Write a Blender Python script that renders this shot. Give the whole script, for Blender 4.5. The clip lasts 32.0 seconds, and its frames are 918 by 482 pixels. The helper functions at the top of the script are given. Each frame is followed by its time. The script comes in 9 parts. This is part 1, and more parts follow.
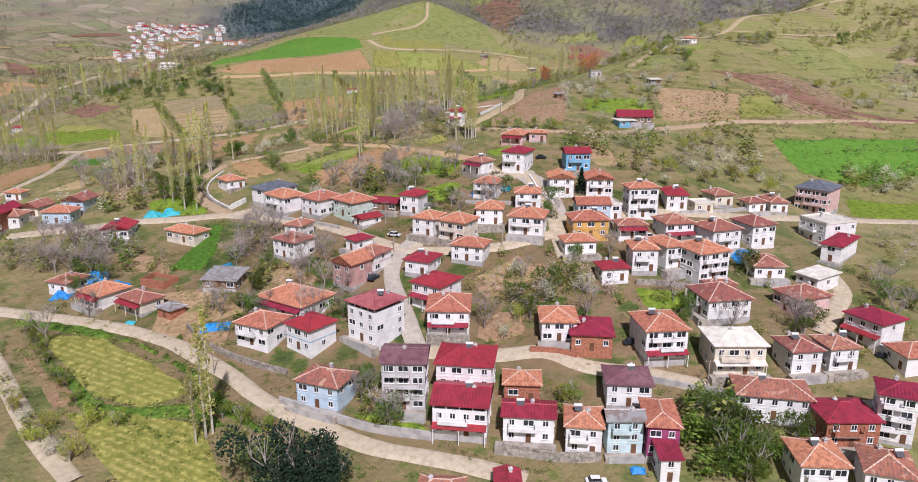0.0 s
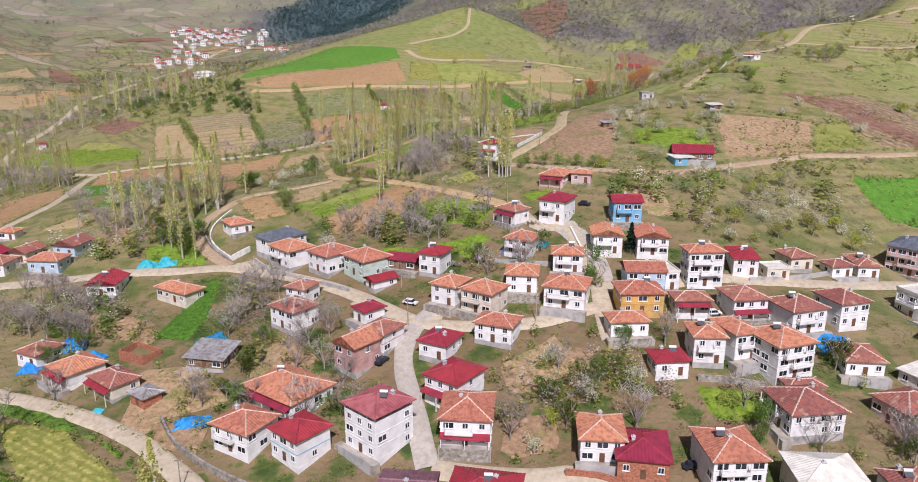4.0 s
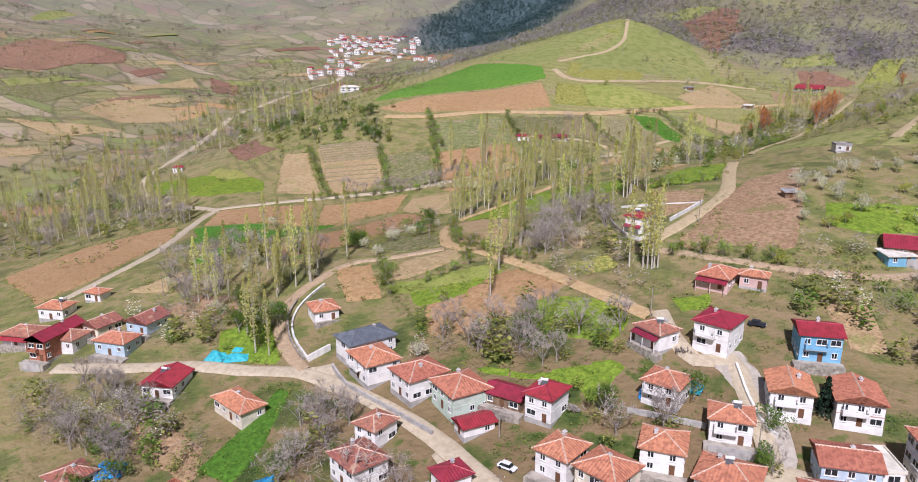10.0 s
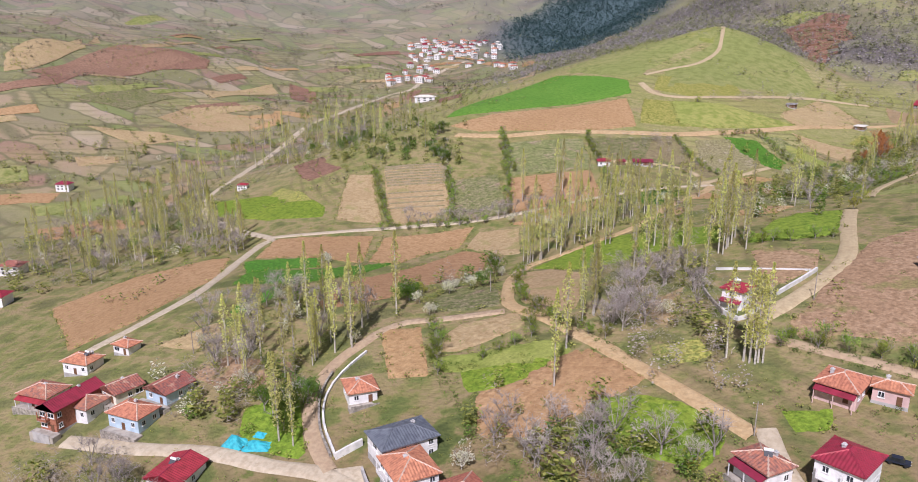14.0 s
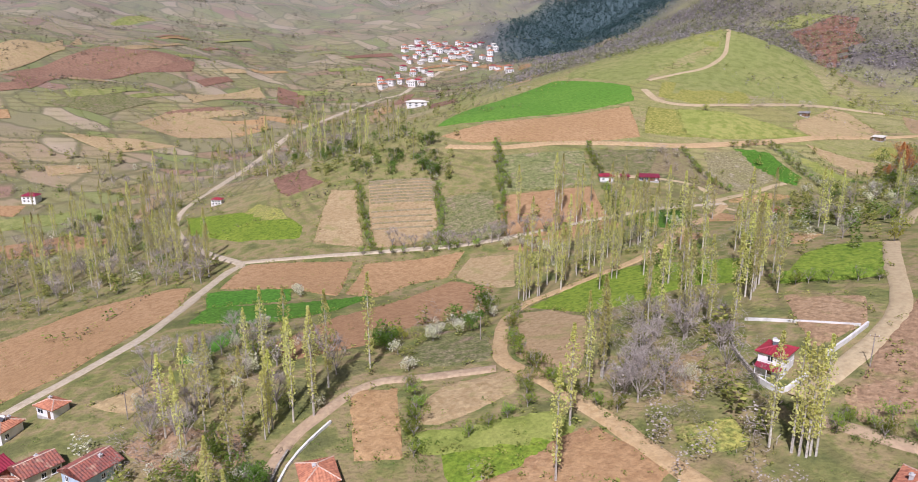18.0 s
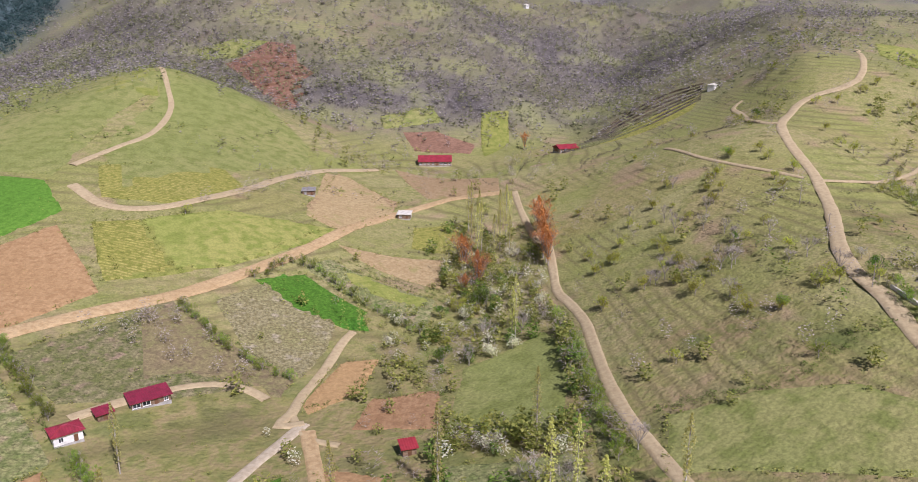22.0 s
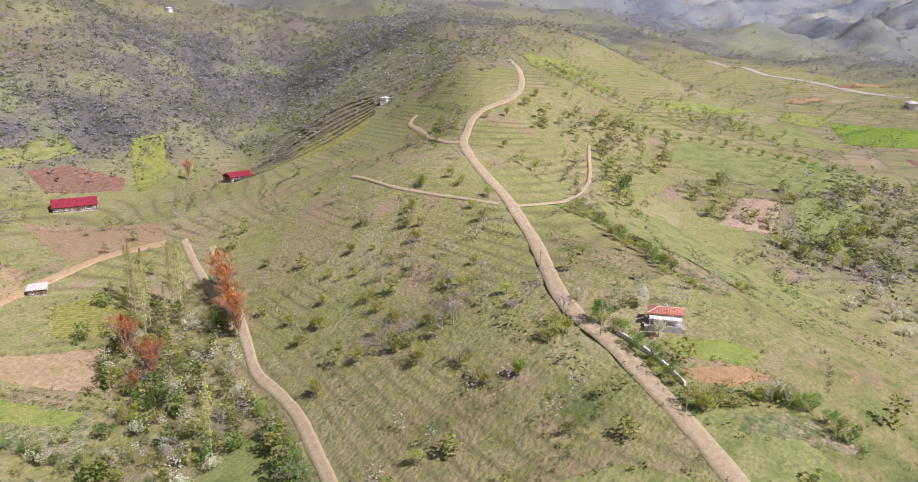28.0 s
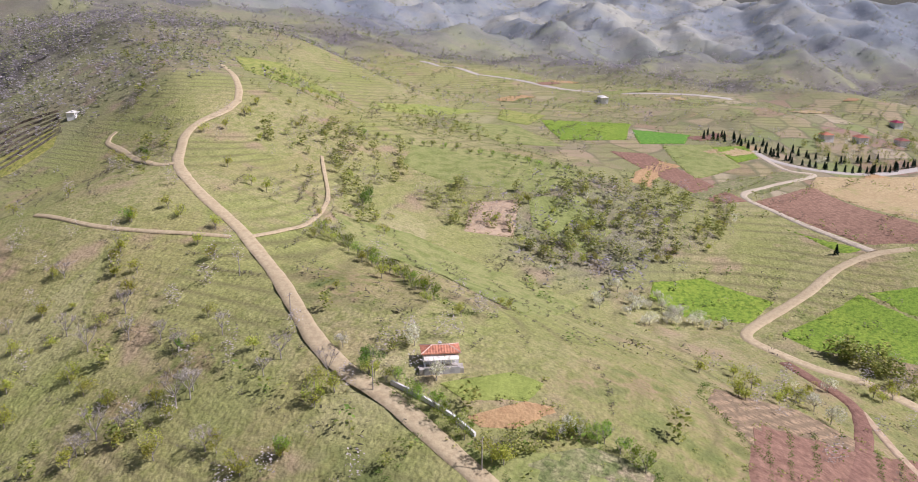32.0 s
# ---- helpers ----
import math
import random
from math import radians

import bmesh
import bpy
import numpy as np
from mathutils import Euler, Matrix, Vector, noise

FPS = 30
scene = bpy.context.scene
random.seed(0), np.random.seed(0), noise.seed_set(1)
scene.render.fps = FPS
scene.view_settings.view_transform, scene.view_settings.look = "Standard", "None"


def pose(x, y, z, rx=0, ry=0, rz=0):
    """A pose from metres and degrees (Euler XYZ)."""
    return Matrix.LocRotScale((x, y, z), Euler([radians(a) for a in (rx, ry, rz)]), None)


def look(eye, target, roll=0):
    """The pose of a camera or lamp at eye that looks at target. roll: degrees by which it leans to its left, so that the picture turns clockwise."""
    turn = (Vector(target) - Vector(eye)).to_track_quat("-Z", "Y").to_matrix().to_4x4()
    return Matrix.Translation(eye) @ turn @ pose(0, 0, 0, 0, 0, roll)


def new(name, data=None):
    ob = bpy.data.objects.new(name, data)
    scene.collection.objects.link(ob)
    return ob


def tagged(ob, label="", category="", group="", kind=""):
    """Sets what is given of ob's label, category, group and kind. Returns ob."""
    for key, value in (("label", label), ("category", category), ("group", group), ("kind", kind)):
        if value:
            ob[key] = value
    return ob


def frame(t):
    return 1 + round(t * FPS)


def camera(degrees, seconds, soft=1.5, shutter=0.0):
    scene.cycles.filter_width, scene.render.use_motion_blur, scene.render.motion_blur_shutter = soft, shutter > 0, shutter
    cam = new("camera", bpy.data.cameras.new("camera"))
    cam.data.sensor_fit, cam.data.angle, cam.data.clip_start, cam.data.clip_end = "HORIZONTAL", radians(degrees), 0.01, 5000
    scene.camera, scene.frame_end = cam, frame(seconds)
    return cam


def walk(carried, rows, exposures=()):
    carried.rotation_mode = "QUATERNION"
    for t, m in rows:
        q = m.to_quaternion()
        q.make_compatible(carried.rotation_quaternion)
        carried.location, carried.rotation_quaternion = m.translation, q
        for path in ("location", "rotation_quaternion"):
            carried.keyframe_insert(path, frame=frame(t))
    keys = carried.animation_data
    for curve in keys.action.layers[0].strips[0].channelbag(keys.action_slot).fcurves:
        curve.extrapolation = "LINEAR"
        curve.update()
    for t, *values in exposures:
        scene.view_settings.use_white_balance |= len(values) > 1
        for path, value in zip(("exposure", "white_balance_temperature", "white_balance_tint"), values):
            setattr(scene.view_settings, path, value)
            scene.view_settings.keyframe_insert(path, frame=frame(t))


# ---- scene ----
cam = camera(64.37, 32.0, 0.95)
# seconds, place in metres, then the three turns in degrees
ROWS = [
    (0.0, -0.00, -0.00, 34.20, 74.18, -0.12, -0.09),
    (0.5, 0.35, 2.20, 34.59, 74.18, -0.12, 0.05),
    (1.0, 0.60, 4.46, 35.14, 74.16, -0.11, 0.49),
    (1.5, 0.83, 6.65, 35.72, 74.14, -0.11, 0.96),
    (2.0, 1.09, 8.94, 36.30, 74.14, -0.09, 1.43),
    (2.5, 1.36, 11.21, 36.91, 74.12, -0.08, 1.75),
    (3.0, 1.58, 13.45, 37.51, 74.11, -0.08, 2.36),
    (3.5, 1.82, 15.72, 38.10, 74.10, -0.06, 2.97),
    (5.5, 2.54, 24.79, 40.36, 74.16, -0.03, 4.50),
    (6.0, 2.63, 27.01, 40.98, 74.16, -0.01, 5.11),
    (6.5, 2.74, 29.28, 41.63, 74.16, 0.03, 6.00),
    (7.0, 2.80, 31.48, 42.27, 74.17, 0.02, 6.94),
    (7.5, 2.87, 33.76, 42.90, 74.15, 0.06, 8.58),
    (8.0, 2.89, 36.08, 43.49, 74.15, 0.06, 10.32),
    (8.5, 2.84, 38.33, 44.08, 74.12, 0.06, 11.69),
    (9.0, 2.76, 40.65, 44.63, 74.12, 0.07, 13.05),
    (9.5, 2.67, 42.89, 45.15, 74.14, 0.08, 14.24),
    (10.0, 2.48, 45.12, 45.78, 74.10, 0.07, 15.34),
    (10.5, 2.28, 47.32, 46.37, 74.10, 0.08, 16.29),
    (11.0, 2.06, 49.53, 46.98, 74.08, 0.10, 17.26),
    (11.5, 1.71, 51.70, 47.62, 74.06, 0.09, 18.20),
    (12.0, 1.38, 54.00, 48.26, 74.03, 0.08, 19.27),
    (12.5, 1.02, 56.15, 48.80, 74.04, 0.08, 20.28),
    (13.0, 0.65, 58.36, 49.42, 74.02, 0.08, 21.23),
    (13.5, 0.24, 60.54, 50.01, 74.02, 0.08, 21.75),
    (14.0, -0.27, 62.72, 50.34, 74.03, 0.08, 21.77),
    (14.5, -0.80, 64.85, 50.40, 74.06, 0.05, 21.71),
    (16.5, -3.23, 73.20, 50.79, 74.08, -0.03, 21.60),
    (17.0, -3.85, 75.30, 50.90, 74.09, -0.05, 21.58),
    (17.5, -4.50, 77.40, 51.03, 74.08, -0.05, 21.55),
    (18.0, -5.19, 79.48, 51.20, 74.07, -0.05, 21.52),
    (18.5, -5.83, 81.61, 51.36, 74.07, -0.06, 21.50),
    (19.0, -6.50, 83.80, 51.56, 74.07, -0.01, 21.48),
    (19.1, -6.80, 84.76, 51.72, 74.06, 0.01, 21.47),
    (19.2, -7.27, 86.18, 52.03, 74.04, 0.04, 21.45),
    (19.3, -7.86, 87.98, 52.42, 74.01, 0.07, 21.42),
    (19.4, -8.54, 90.05, 52.85, 73.99, 0.10, 21.39),
    (19.5, -9.27, 92.29, 53.27, 73.98, 0.12, 21.36),
    (19.6, -10.38, 95.82, 53.84, 73.99, 0.14, 21.33),
    (19.7, -11.49, 99.35, 54.37, 74.01, 0.16, 21.30),
    (19.8, -12.59, 102.90, 54.86, 74.04, 0.17, 21.27),
    (19.9, -13.71, 106.45, 55.28, 74.06, 0.19, 21.22),
    (20.0, -14.84, 110.00, 55.62, 74.08, 0.19, 21.16),
    (20.1, -16.08, 113.72, 55.86, 74.10, 0.20, 21.09),
    (20.2, -17.36, 117.43, 56.04, 74.12, 0.20, 20.99),
    (20.3, -18.64, 121.14, 56.20, 74.14, 0.20, 20.85),
    (20.4, -19.89, 124.86, 56.38, 74.15, 0.21, 20.66),
    (20.5, -21.07, 128.60, 56.64, 74.16, 0.21, 20.41),
    (20.6, -22.29, 132.32, 57.01, 74.15, 0.20, 18.94),
    (20.7, -23.57, 136.00, 57.50, 74.15, 0.18, 15.66),
    (20.8, -24.75, 139.70, 58.06, 74.15, 0.15, 11.34),
    (20.9, -25.68, 143.47, 58.68, 74.15, 0.13, 6.79),
    (21.0, -26.13, 147.32, 59.30, 74.15, 0.12, 2.80),
    (21.1, -26.21, 150.85, 59.87, 74.15, 0.12, -0.80),
    (21.2, -26.27, 154.38, 60.46, 74.16, 0.13, -4.54),
    (21.3, -26.32, 157.90, 61.07, 74.16, 0.14, -8.16),
    (21.4, -26.36, 161.43, 61.70, 74.17, 0.15, -11.45),
    (21.5, -26.38, 164.95, 62.32, 74.17, 0.15, -14.14),
    (21.6, -26.24, 167.25, 62.73, 74.18, 0.14, -16.44),
    (21.7, -25.88, 169.39, 63.11, 74.18, 0.13, -18.60),
    (21.8, -25.44, 171.25, 63.45, 74.19, 0.10, -20.50),
    (21.9, -25.01, 172.75, 63.72, 74.19, 0.08, -22.01),
    (22.0, -24.71, 173.77, 63.91, 74.19, 0.06, -23.01),
    (22.1, -24.54, 174.43, 64.04, 74.20, 0.05, -23.63),
    (22.2, -24.40, 174.95, 64.13, 74.20, 0.04, -24.12),
    (22.3, -24.28, 175.38, 64.21, 74.20, 0.03, -24.51),
    (22.4, -24.16, 175.76, 64.29, 74.20, 0.02, -24.86),
    (22.5, -24.04, 176.15, 64.37, 74.20, 0.02, -25.23),
    (23.0, -23.41, 177.93, 64.76, 74.20, 0.01, -26.90),
    (23.5, -22.68, 179.75, 65.15, 74.20, 0.03, -28.69),
    (24.0, -21.98, 181.50, 65.53, 74.19, 0.03, -30.82),
    (24.5, -21.09, 183.23, 65.83, 74.19, 0.03, -32.91),
    (25.0, -20.17, 184.99, 66.13, 74.18, 0.02, -35.05),
    (25.5, -19.24, 186.69, 66.49, 74.18, 0.03, -37.18),
    (27.5, -15.06, 193.11, 67.98, 74.09, 0.03, -46.17),
    (28.0, -13.81, 194.61, 68.31, 74.07, 0.03, -48.82),
    (28.5, -12.57, 196.07, 68.59, 74.07, 0.01, -51.47),
    (29.0, -11.28, 197.46, 68.79, 74.06, -0.00, -54.15),
    (29.5, -10.04, 198.79, 68.95, 74.04, -0.03, -56.88),
    (30.0, -8.70, 200.07, 69.06, 74.04, -0.03, -59.63),
    (30.5, -7.23, 201.29, 69.10, 74.04, -0.04, -62.39),
    (31.0, -5.73, 202.44, 69.13, 74.04, -0.03, -65.10),
    (31.5, -4.13, 203.67, 69.19, 74.03, -0.07, -67.82),
    (32.0, -2.60, 204.51, 69.17, 74.04, -0.02, -70.46),
]
walk(cam, [(t, pose(x, y, z, rx, ry, rz)) for t, x, y, z, rx, ry, rz in ROWS], [(0.0, -0.24, 5850, 23), (12.0, -0.12, 5750, 24), (14.0, -0.12, 5750, 25), (19.0, -0.08, 5750, 25), (20.0, -0.36, 5780, 25), (22.5, -0.12, 5820, 26), (32.0, 0.02, 5700, 26)])

# ---- light ----
world = bpy.data.worlds.new("sky")
scene.world = world
world.use_nodes = True
wn = world.node_tree.nodes
sky = wn.new("ShaderNodeTexSky")
sky.sky_type = "NISHITA"
sky.sun_disc = False
SUN_UP, SUN_TURN = 49.0, 172.0
sky.sun_elevation, sky.sun_rotation = radians(SUN_UP), radians(SUN_TURN)
sky.air_density, sky.dust_density = 1.0, 2.5
wn["Background"].inputs["Strength"].default_value = 0.055
world.node_tree.links.new(sky.outputs["Color"], wn["Background"].inputs["Color"])
sun_data = bpy.data.lights.new("sun", "SUN")
sun_data.energy, sun_data.angle, sun_data.color = 5.2, radians(2.0), (1.0, 0.955, 0.90)
sun = new("sun", sun_data)
sun.matrix_world = look((300 * math.sin(radians(SUN_TURN)), 300 * math.cos(radians(SUN_TURN)), 300 * math.tan(radians(SUN_UP))), (0, 0, 0))

# ---- materials ----
K = 0.57  # scene metres for one metre of the plan below


def material(name, colours, scales=(0.05, 0.6), rough=0.9, bump=0.3, bump_scale=2.0, spread=0.0, stripes=None, metal=0.0, stretch=(1, 1, 1), third=None, leafy=0.0, mottle=0.0):
    """Two noises, in plan metres, mix three or four colours; fine bump; stripes: (turn, spacing, strength) for furrows."""
    m = bpy.data.materials.new(name)
    m.use_nodes = True
    nodes, links = m.node_tree.nodes, m.node_tree.links
    bsdf = nodes["Principled BSDF"]
    geo = nodes.new("ShaderNodeNewGeometry")
    mapping = nodes.new("ShaderNodeMapping")
    mapping.inputs["Scale"].default_value = [s / K for s in stretch]
    links.new(geo.outputs["Position"], mapping.inputs["Vector"])
    info = nodes.new("ShaderNodeObjectInfo")

    def noise_at(scale, detail=4):
        n = nodes.new("ShaderNodeTexNoise")
        n.inputs["Scale"].default_value, n.inputs["Detail"].default_value = scale, detail
        links.new(mapping.outputs["Vector"], n.inputs["Vector"])
        return n

    def ramp(source, lo, hi):
        r = nodes.new("ShaderNodeMapRange")
        r.inputs["From Min"].default_value, r.inputs["From Max"].default_value = lo, hi
        links.new(source, r.inputs["Value"])
        return r.outputs["Result"]

    def mix(fac, a, b):
        n = nodes.new("ShaderNodeMix")
        n.data_type = "RGBA"
        if isinstance(fac, float):
            n.inputs["Factor"].default_value = fac
        else:
            links.new(fac, n.inputs["Factor"])
        for socket, value in ((n.inputs[6], a), (n.inputs[7], b)):
            if isinstance(value, tuple):
                socket.default_value = (*value, 1)
            else:
                links.new(value, socket)
        return n.outputs[2]

    big, small = noise_at(scales[0]), noise_at(scales[1], 6)
    col = mix(ramp(big.outputs["Fac"], 0.38, 0.62), colours[0], colours[1])
    col = mix(ramp(small.outputs["Fac"], 0.44, 0.62), col, colours[2])
    if third:
        spots = noise_at(third, 3)
        col = mix(ramp(spots.outputs["Fac"], 0.58, 0.68), col, colours[3])
    if mottle:
        # clods, tufts and stones: uneven light and dark from metres down to hands
        patch = noise_at(1.3, 7)
        patch.inputs["Roughness"].default_value = 0.66
        shade = nodes.new("ShaderNodeMapRange")
        shade.inputs["From Min"].default_value, shade.inputs["From Max"].default_value = 0.34, 0.66
        shade.inputs["To Min"].default_value, shade.inputs["To Max"].default_value = 1 - mottle, 1 + mottle * 0.75
        links.new(patch.outputs["Fac"], shade.inputs["Value"])
        uneven = nodes.new("ShaderNodeVectorMath")
        uneven.operation = "SCALE"
        links.new(col, uneven.inputs[0])
        links.new(shade.outputs["Result"], uneven.inputs["Scale"])
        col = uneven.outputs[0]
    if stripes:
        turn, gap, strength = stripes
        rot = nodes.new("ShaderNodeMapping")
        rot.inputs["Rotation"].default_value = (0, 0, radians(turn))
        rot.inputs["Scale"].default_value = (1 / K, 1 / K, 1 / K)
        links.new(geo.outputs["Position"], rot.inputs["Vector"])
        wave = nodes.new("ShaderNodeTexWave")
        wave.inputs["Scale"].default_value = 0.314 / gap
        wave.inputs["Distortion"].default_value, wave.inputs["Detail"].default_value, wave.inputs["Detail Scale"].default_value = 0.35, 2, 0.3
        links.new(rot.outputs["Vector"], wave.inputs["Vector"])
        dark = nodes.new("ShaderNodeMath")
        dark.operation = "MULTIPLY"
        dark.inputs[1].default_value = strength
        links.new(wave.outputs["Fac"], dark.inputs[0])
        col = mix(dark.outputs[0], col, colours[2])
    if spread:
        hsv = nodes.new("ShaderNodeHueSaturation")
        val = nodes.new("ShaderNodeMapRange")
        val.inputs["To Min"].default_value, val.inputs["To Max"].default_value = 1 - spread, 1 + spread
        links.new(info.outputs["Random"], val.inputs["Value"])
        links.new(val.outputs["Result"], hsv.inputs["Value"])
        hue = nodes.new("ShaderNodeMapRange")
        hue.inputs["To Min"].default_value, hue.inputs["To Max"].default_value = 0.5 - spread * 0.06, 0.5 + spread * 0.06
        links.new(info.outputs["Random"], hue.inputs["Value"])
        links.new(hue.outputs["Result"], hsv.inputs["Hue"])
        links.new(col, hsv.inputs["Color"])
        col = hsv.outputs["Color"]
    links.new(col, bsdf.inputs["Base Color"])
    bsdf.inputs["Roughness"].default_value, bsdf.inputs["Metallic"].default_value = rough, metal
    bsdf.inputs["Specular IOR Level"].default_value = 0.25
    if bump:
        fine = noise_at(bump_scale, 5)
        b = nodes.new("ShaderNodeBump")
        b.inputs["Strength"].default_value, b.inputs["Distance"].default_value = bump, 0.15 / bump_scale * 2
        links.new(fine.outputs["Fac"], b.inputs["Height"])
        links.new(b.outputs["Normal"], bsdf.inputs["Normal"])
    if leafy:
        # light also shines through leaves
        glow = nodes.new("ShaderNodeBsdfTranslucent")
        links.new(col, glow.inputs["Color"])
        both = nodes.new("ShaderNodeMixShader")
        both.inputs[0].default_value = leafy
        links.new(bsdf.outputs[0], both.inputs[1])
        links.new(glow.outputs[0], both.inputs[2])
        links.new(both.outputs[0], nodes["Material Output"].inputs["Surface"])
    return m


PASTURE = material("pasture", [(0.245, 0.27, 0.08), (0.30, 0.29, 0.105), (0.195, 0.22, 0.058)], (0.02, 0.2), bump=0.5, bump_scale=0.7, mottle=0.28)
SCRUB = material("scrub", [(0.174, 0.133, 0.090), (0.123, 0.126, 0.060), (0.109, 0.091, 0.075), (0.189, 0.196, 0.075)], (0.02, 0.12), bump=0.9, bump_scale=0.25, third=0.03, mottle=0.60)
PLOUGHED = material("ploughed_soil", [(0.41, 0.255, 0.12), (0.45, 0.29, 0.145), (0.34, 0.205, 0.095)], (0.03, 0.5), bump=0.8, bump_scale=1.5, spread=0.12, stripes=(20, 1.6, 0.35), mottle=0.18)
RED_SOIL = material("red_soil", [(0.275, 0.155, 0.10), (0.315, 0.185, 0.12), (0.20, 0.11, 0.07)], (0.04, 0.5), bump=0.8, bump_scale=1.2, spread=0.1, stripes=(75, 2.4, 0.4), mottle=0.2)
TAN = material("dry_soil", [(0.45, 0.34, 0.18), (0.41, 0.30, 0.155), (0.345, 0.245, 0.12), (0.31, 0.27, 0.105)], (0.05, 0.6), bump=0.6, bump_scale=1.5, spread=0.1, third=0.12, stripes=(60, 2.0, 0.3), mottle=0.22)
CROP = material("young_crop", [(0.08, 0.20, 0.017), (0.11, 0.23, 0.025), (0.06, 0.15, 0.013)], (0.05, 0.9), bump=0.5, bump_scale=2.5, spread=0.18, stripes=(20, 2.2, 0.3), mottle=0.45)
LIME = material("lime_meadow", [(0.25, 0.28, 0.06), (0.31, 0.30, 0.085), (0.205, 0.235, 0.047)], (0.02, 0.25), bump=0.5, bump_scale=2.0, spread=0.12, mottle=0.22)
YOUNG = material("young_wheat", [(0.115, 0.26, 0.028), (0.145, 0.29, 0.035), (0.09, 0.21, 0.02)], (0.03, 0.5), bump=0.5, bump_scale=2.0, mottle=0.25, stripes=(20, 2.2, 0.25))
BRIGHT = material("bright_meadow", [(0.185, 0.27, 0.025), (0.24, 0.31, 0.035), (0.13, 0.205, 0.018)], (0.04, 0.6), bump=0.5, bump_scale=2.0, spread=0.08, mottle=0.35)
OLIVE = material("weedy_field", [(0.235, 0.235, 0.09), (0.3, 0.26, 0.14), (0.15, 0.17, 0.055), (0.32, 0.24, 0.155)], (0.05, 0.5), bump=0.7, bump_scale=1.2, spread=0.15, third=0.15, stripes=(35, 3.5, 0.4), mottle=0.60)
MOWN = material("mown_terrace", [(0.37, 0.335, 0.085), (0.40, 0.35, 0.105), (0.20, 0.21, 0.04)], (0.05, 0.6), bump=0.5, bump_scale=2.0, stripes=(-62, 1.5, 0.8), mottle=0.40)
YELLOW = material("yellow_weeds", [(0.380, 0.356, 0.084), (0.322, 0.287, 0.096), (0.230, 0.253, 0.060)], (0.06, 0.8), bump=0.6, bump_scale=2.0, mottle=0.50)
DIRT = material("dirt_road", [(0.50, 0.40, 0.235), (0.46, 0.365, 0.21), (0.42, 0.325, 0.185)], (0.04, 0.7), bump=0.5, bump_scale=2.0, mottle=0.1)
CUT_EARTH = material("orange_earth_road", [(0.53, 0.385, 0.205), (0.48, 0.34, 0.175), (0.43, 0.295, 0.145)], (0.05, 0.7), bump=0.6, bump_scale=2.0, mottle=0.15)
EARTH = material("bare_earth_track", [(0.47, 0.355, 0.225), (0.43, 0.315, 0.195), (0.39, 0.28, 0.175)], (0.05, 0.7), bump=0.5, bump_scale=2.0, mottle=0.12)
PALE = material("pale_gravel", [(0.53, 0.45, 0.32), (0.49, 0.41, 0.285), (0.44, 0.36, 0.245)], (0.05, 0.8), bump=0.4, bump_scale=3.0, mottle=0.1)
PAVED = material("concrete_paving", [(0.49, 0.44, 0.365), (0.44, 0.39, 0.32), (0.40, 0.355, 0.29)], (0.06, 0.9), bump=0.3, bump_scale=3.0, mottle=0.1)
LUSH = material("lush_verge_grass", [(0.10, 0.19, 0.02), (0.15, 0.24, 0.03), (0.065, 0.125, 0.014)], (0.06, 0.8), bump=0.8, bump_scale=1.5, mottle=0.4)
BROWN = material("bare_brown_soil", [(0.385, 0.255, 0.14), (0.43, 0.295, 0.17), (0.30, 0.195, 0.105), (0.26, 0.225, 0.085)], (0.06, 0.7), bump=0.8, bump_scale=1.5, spread=0.12, third=0.16, stripes=(15, 1.8, 0.25), mottle=0.3)
STEPPED = material("stepped_brown_slope", [(0.37, 0.255, 0.145), (0.41, 0.295, 0.17), (0.19, 0.14, 0.08)], (0.05, 0.6), bump=0.9, bump_scale=1.2, stripes=(-62, 3.4, 0.75), mottle=0.3)
STONY = material("stony_fallow", [(0.275, 0.255, 0.11), (0.30, 0.265, 0.14), (0.215, 0.185, 0.085), (0.37, 0.32, 0.21)], (0.06, 0.8), bump=0.9, bump_scale=1.0, third=0.25, mottle=0.5)
ORCHARD = material("orchard_soil", [(0.29, 0.225, 0.12), (0.24, 0.22, 0.09), (0.20, 0.155, 0.085)], (0.05, 0.5), bump=0.8, bump_scale=1.2, stripes=(35, 4.0, 0.35), mottle=0.4)
STONE = material("stone_wall", [(0.40, 0.36, 0.30), (0.33, 0.30, 0.25), (0.25, 0.22, 0.18)], (0.3, 1.5), bump=0.8, bump_scale=2.5, spread=0.1, mottle=0.40)


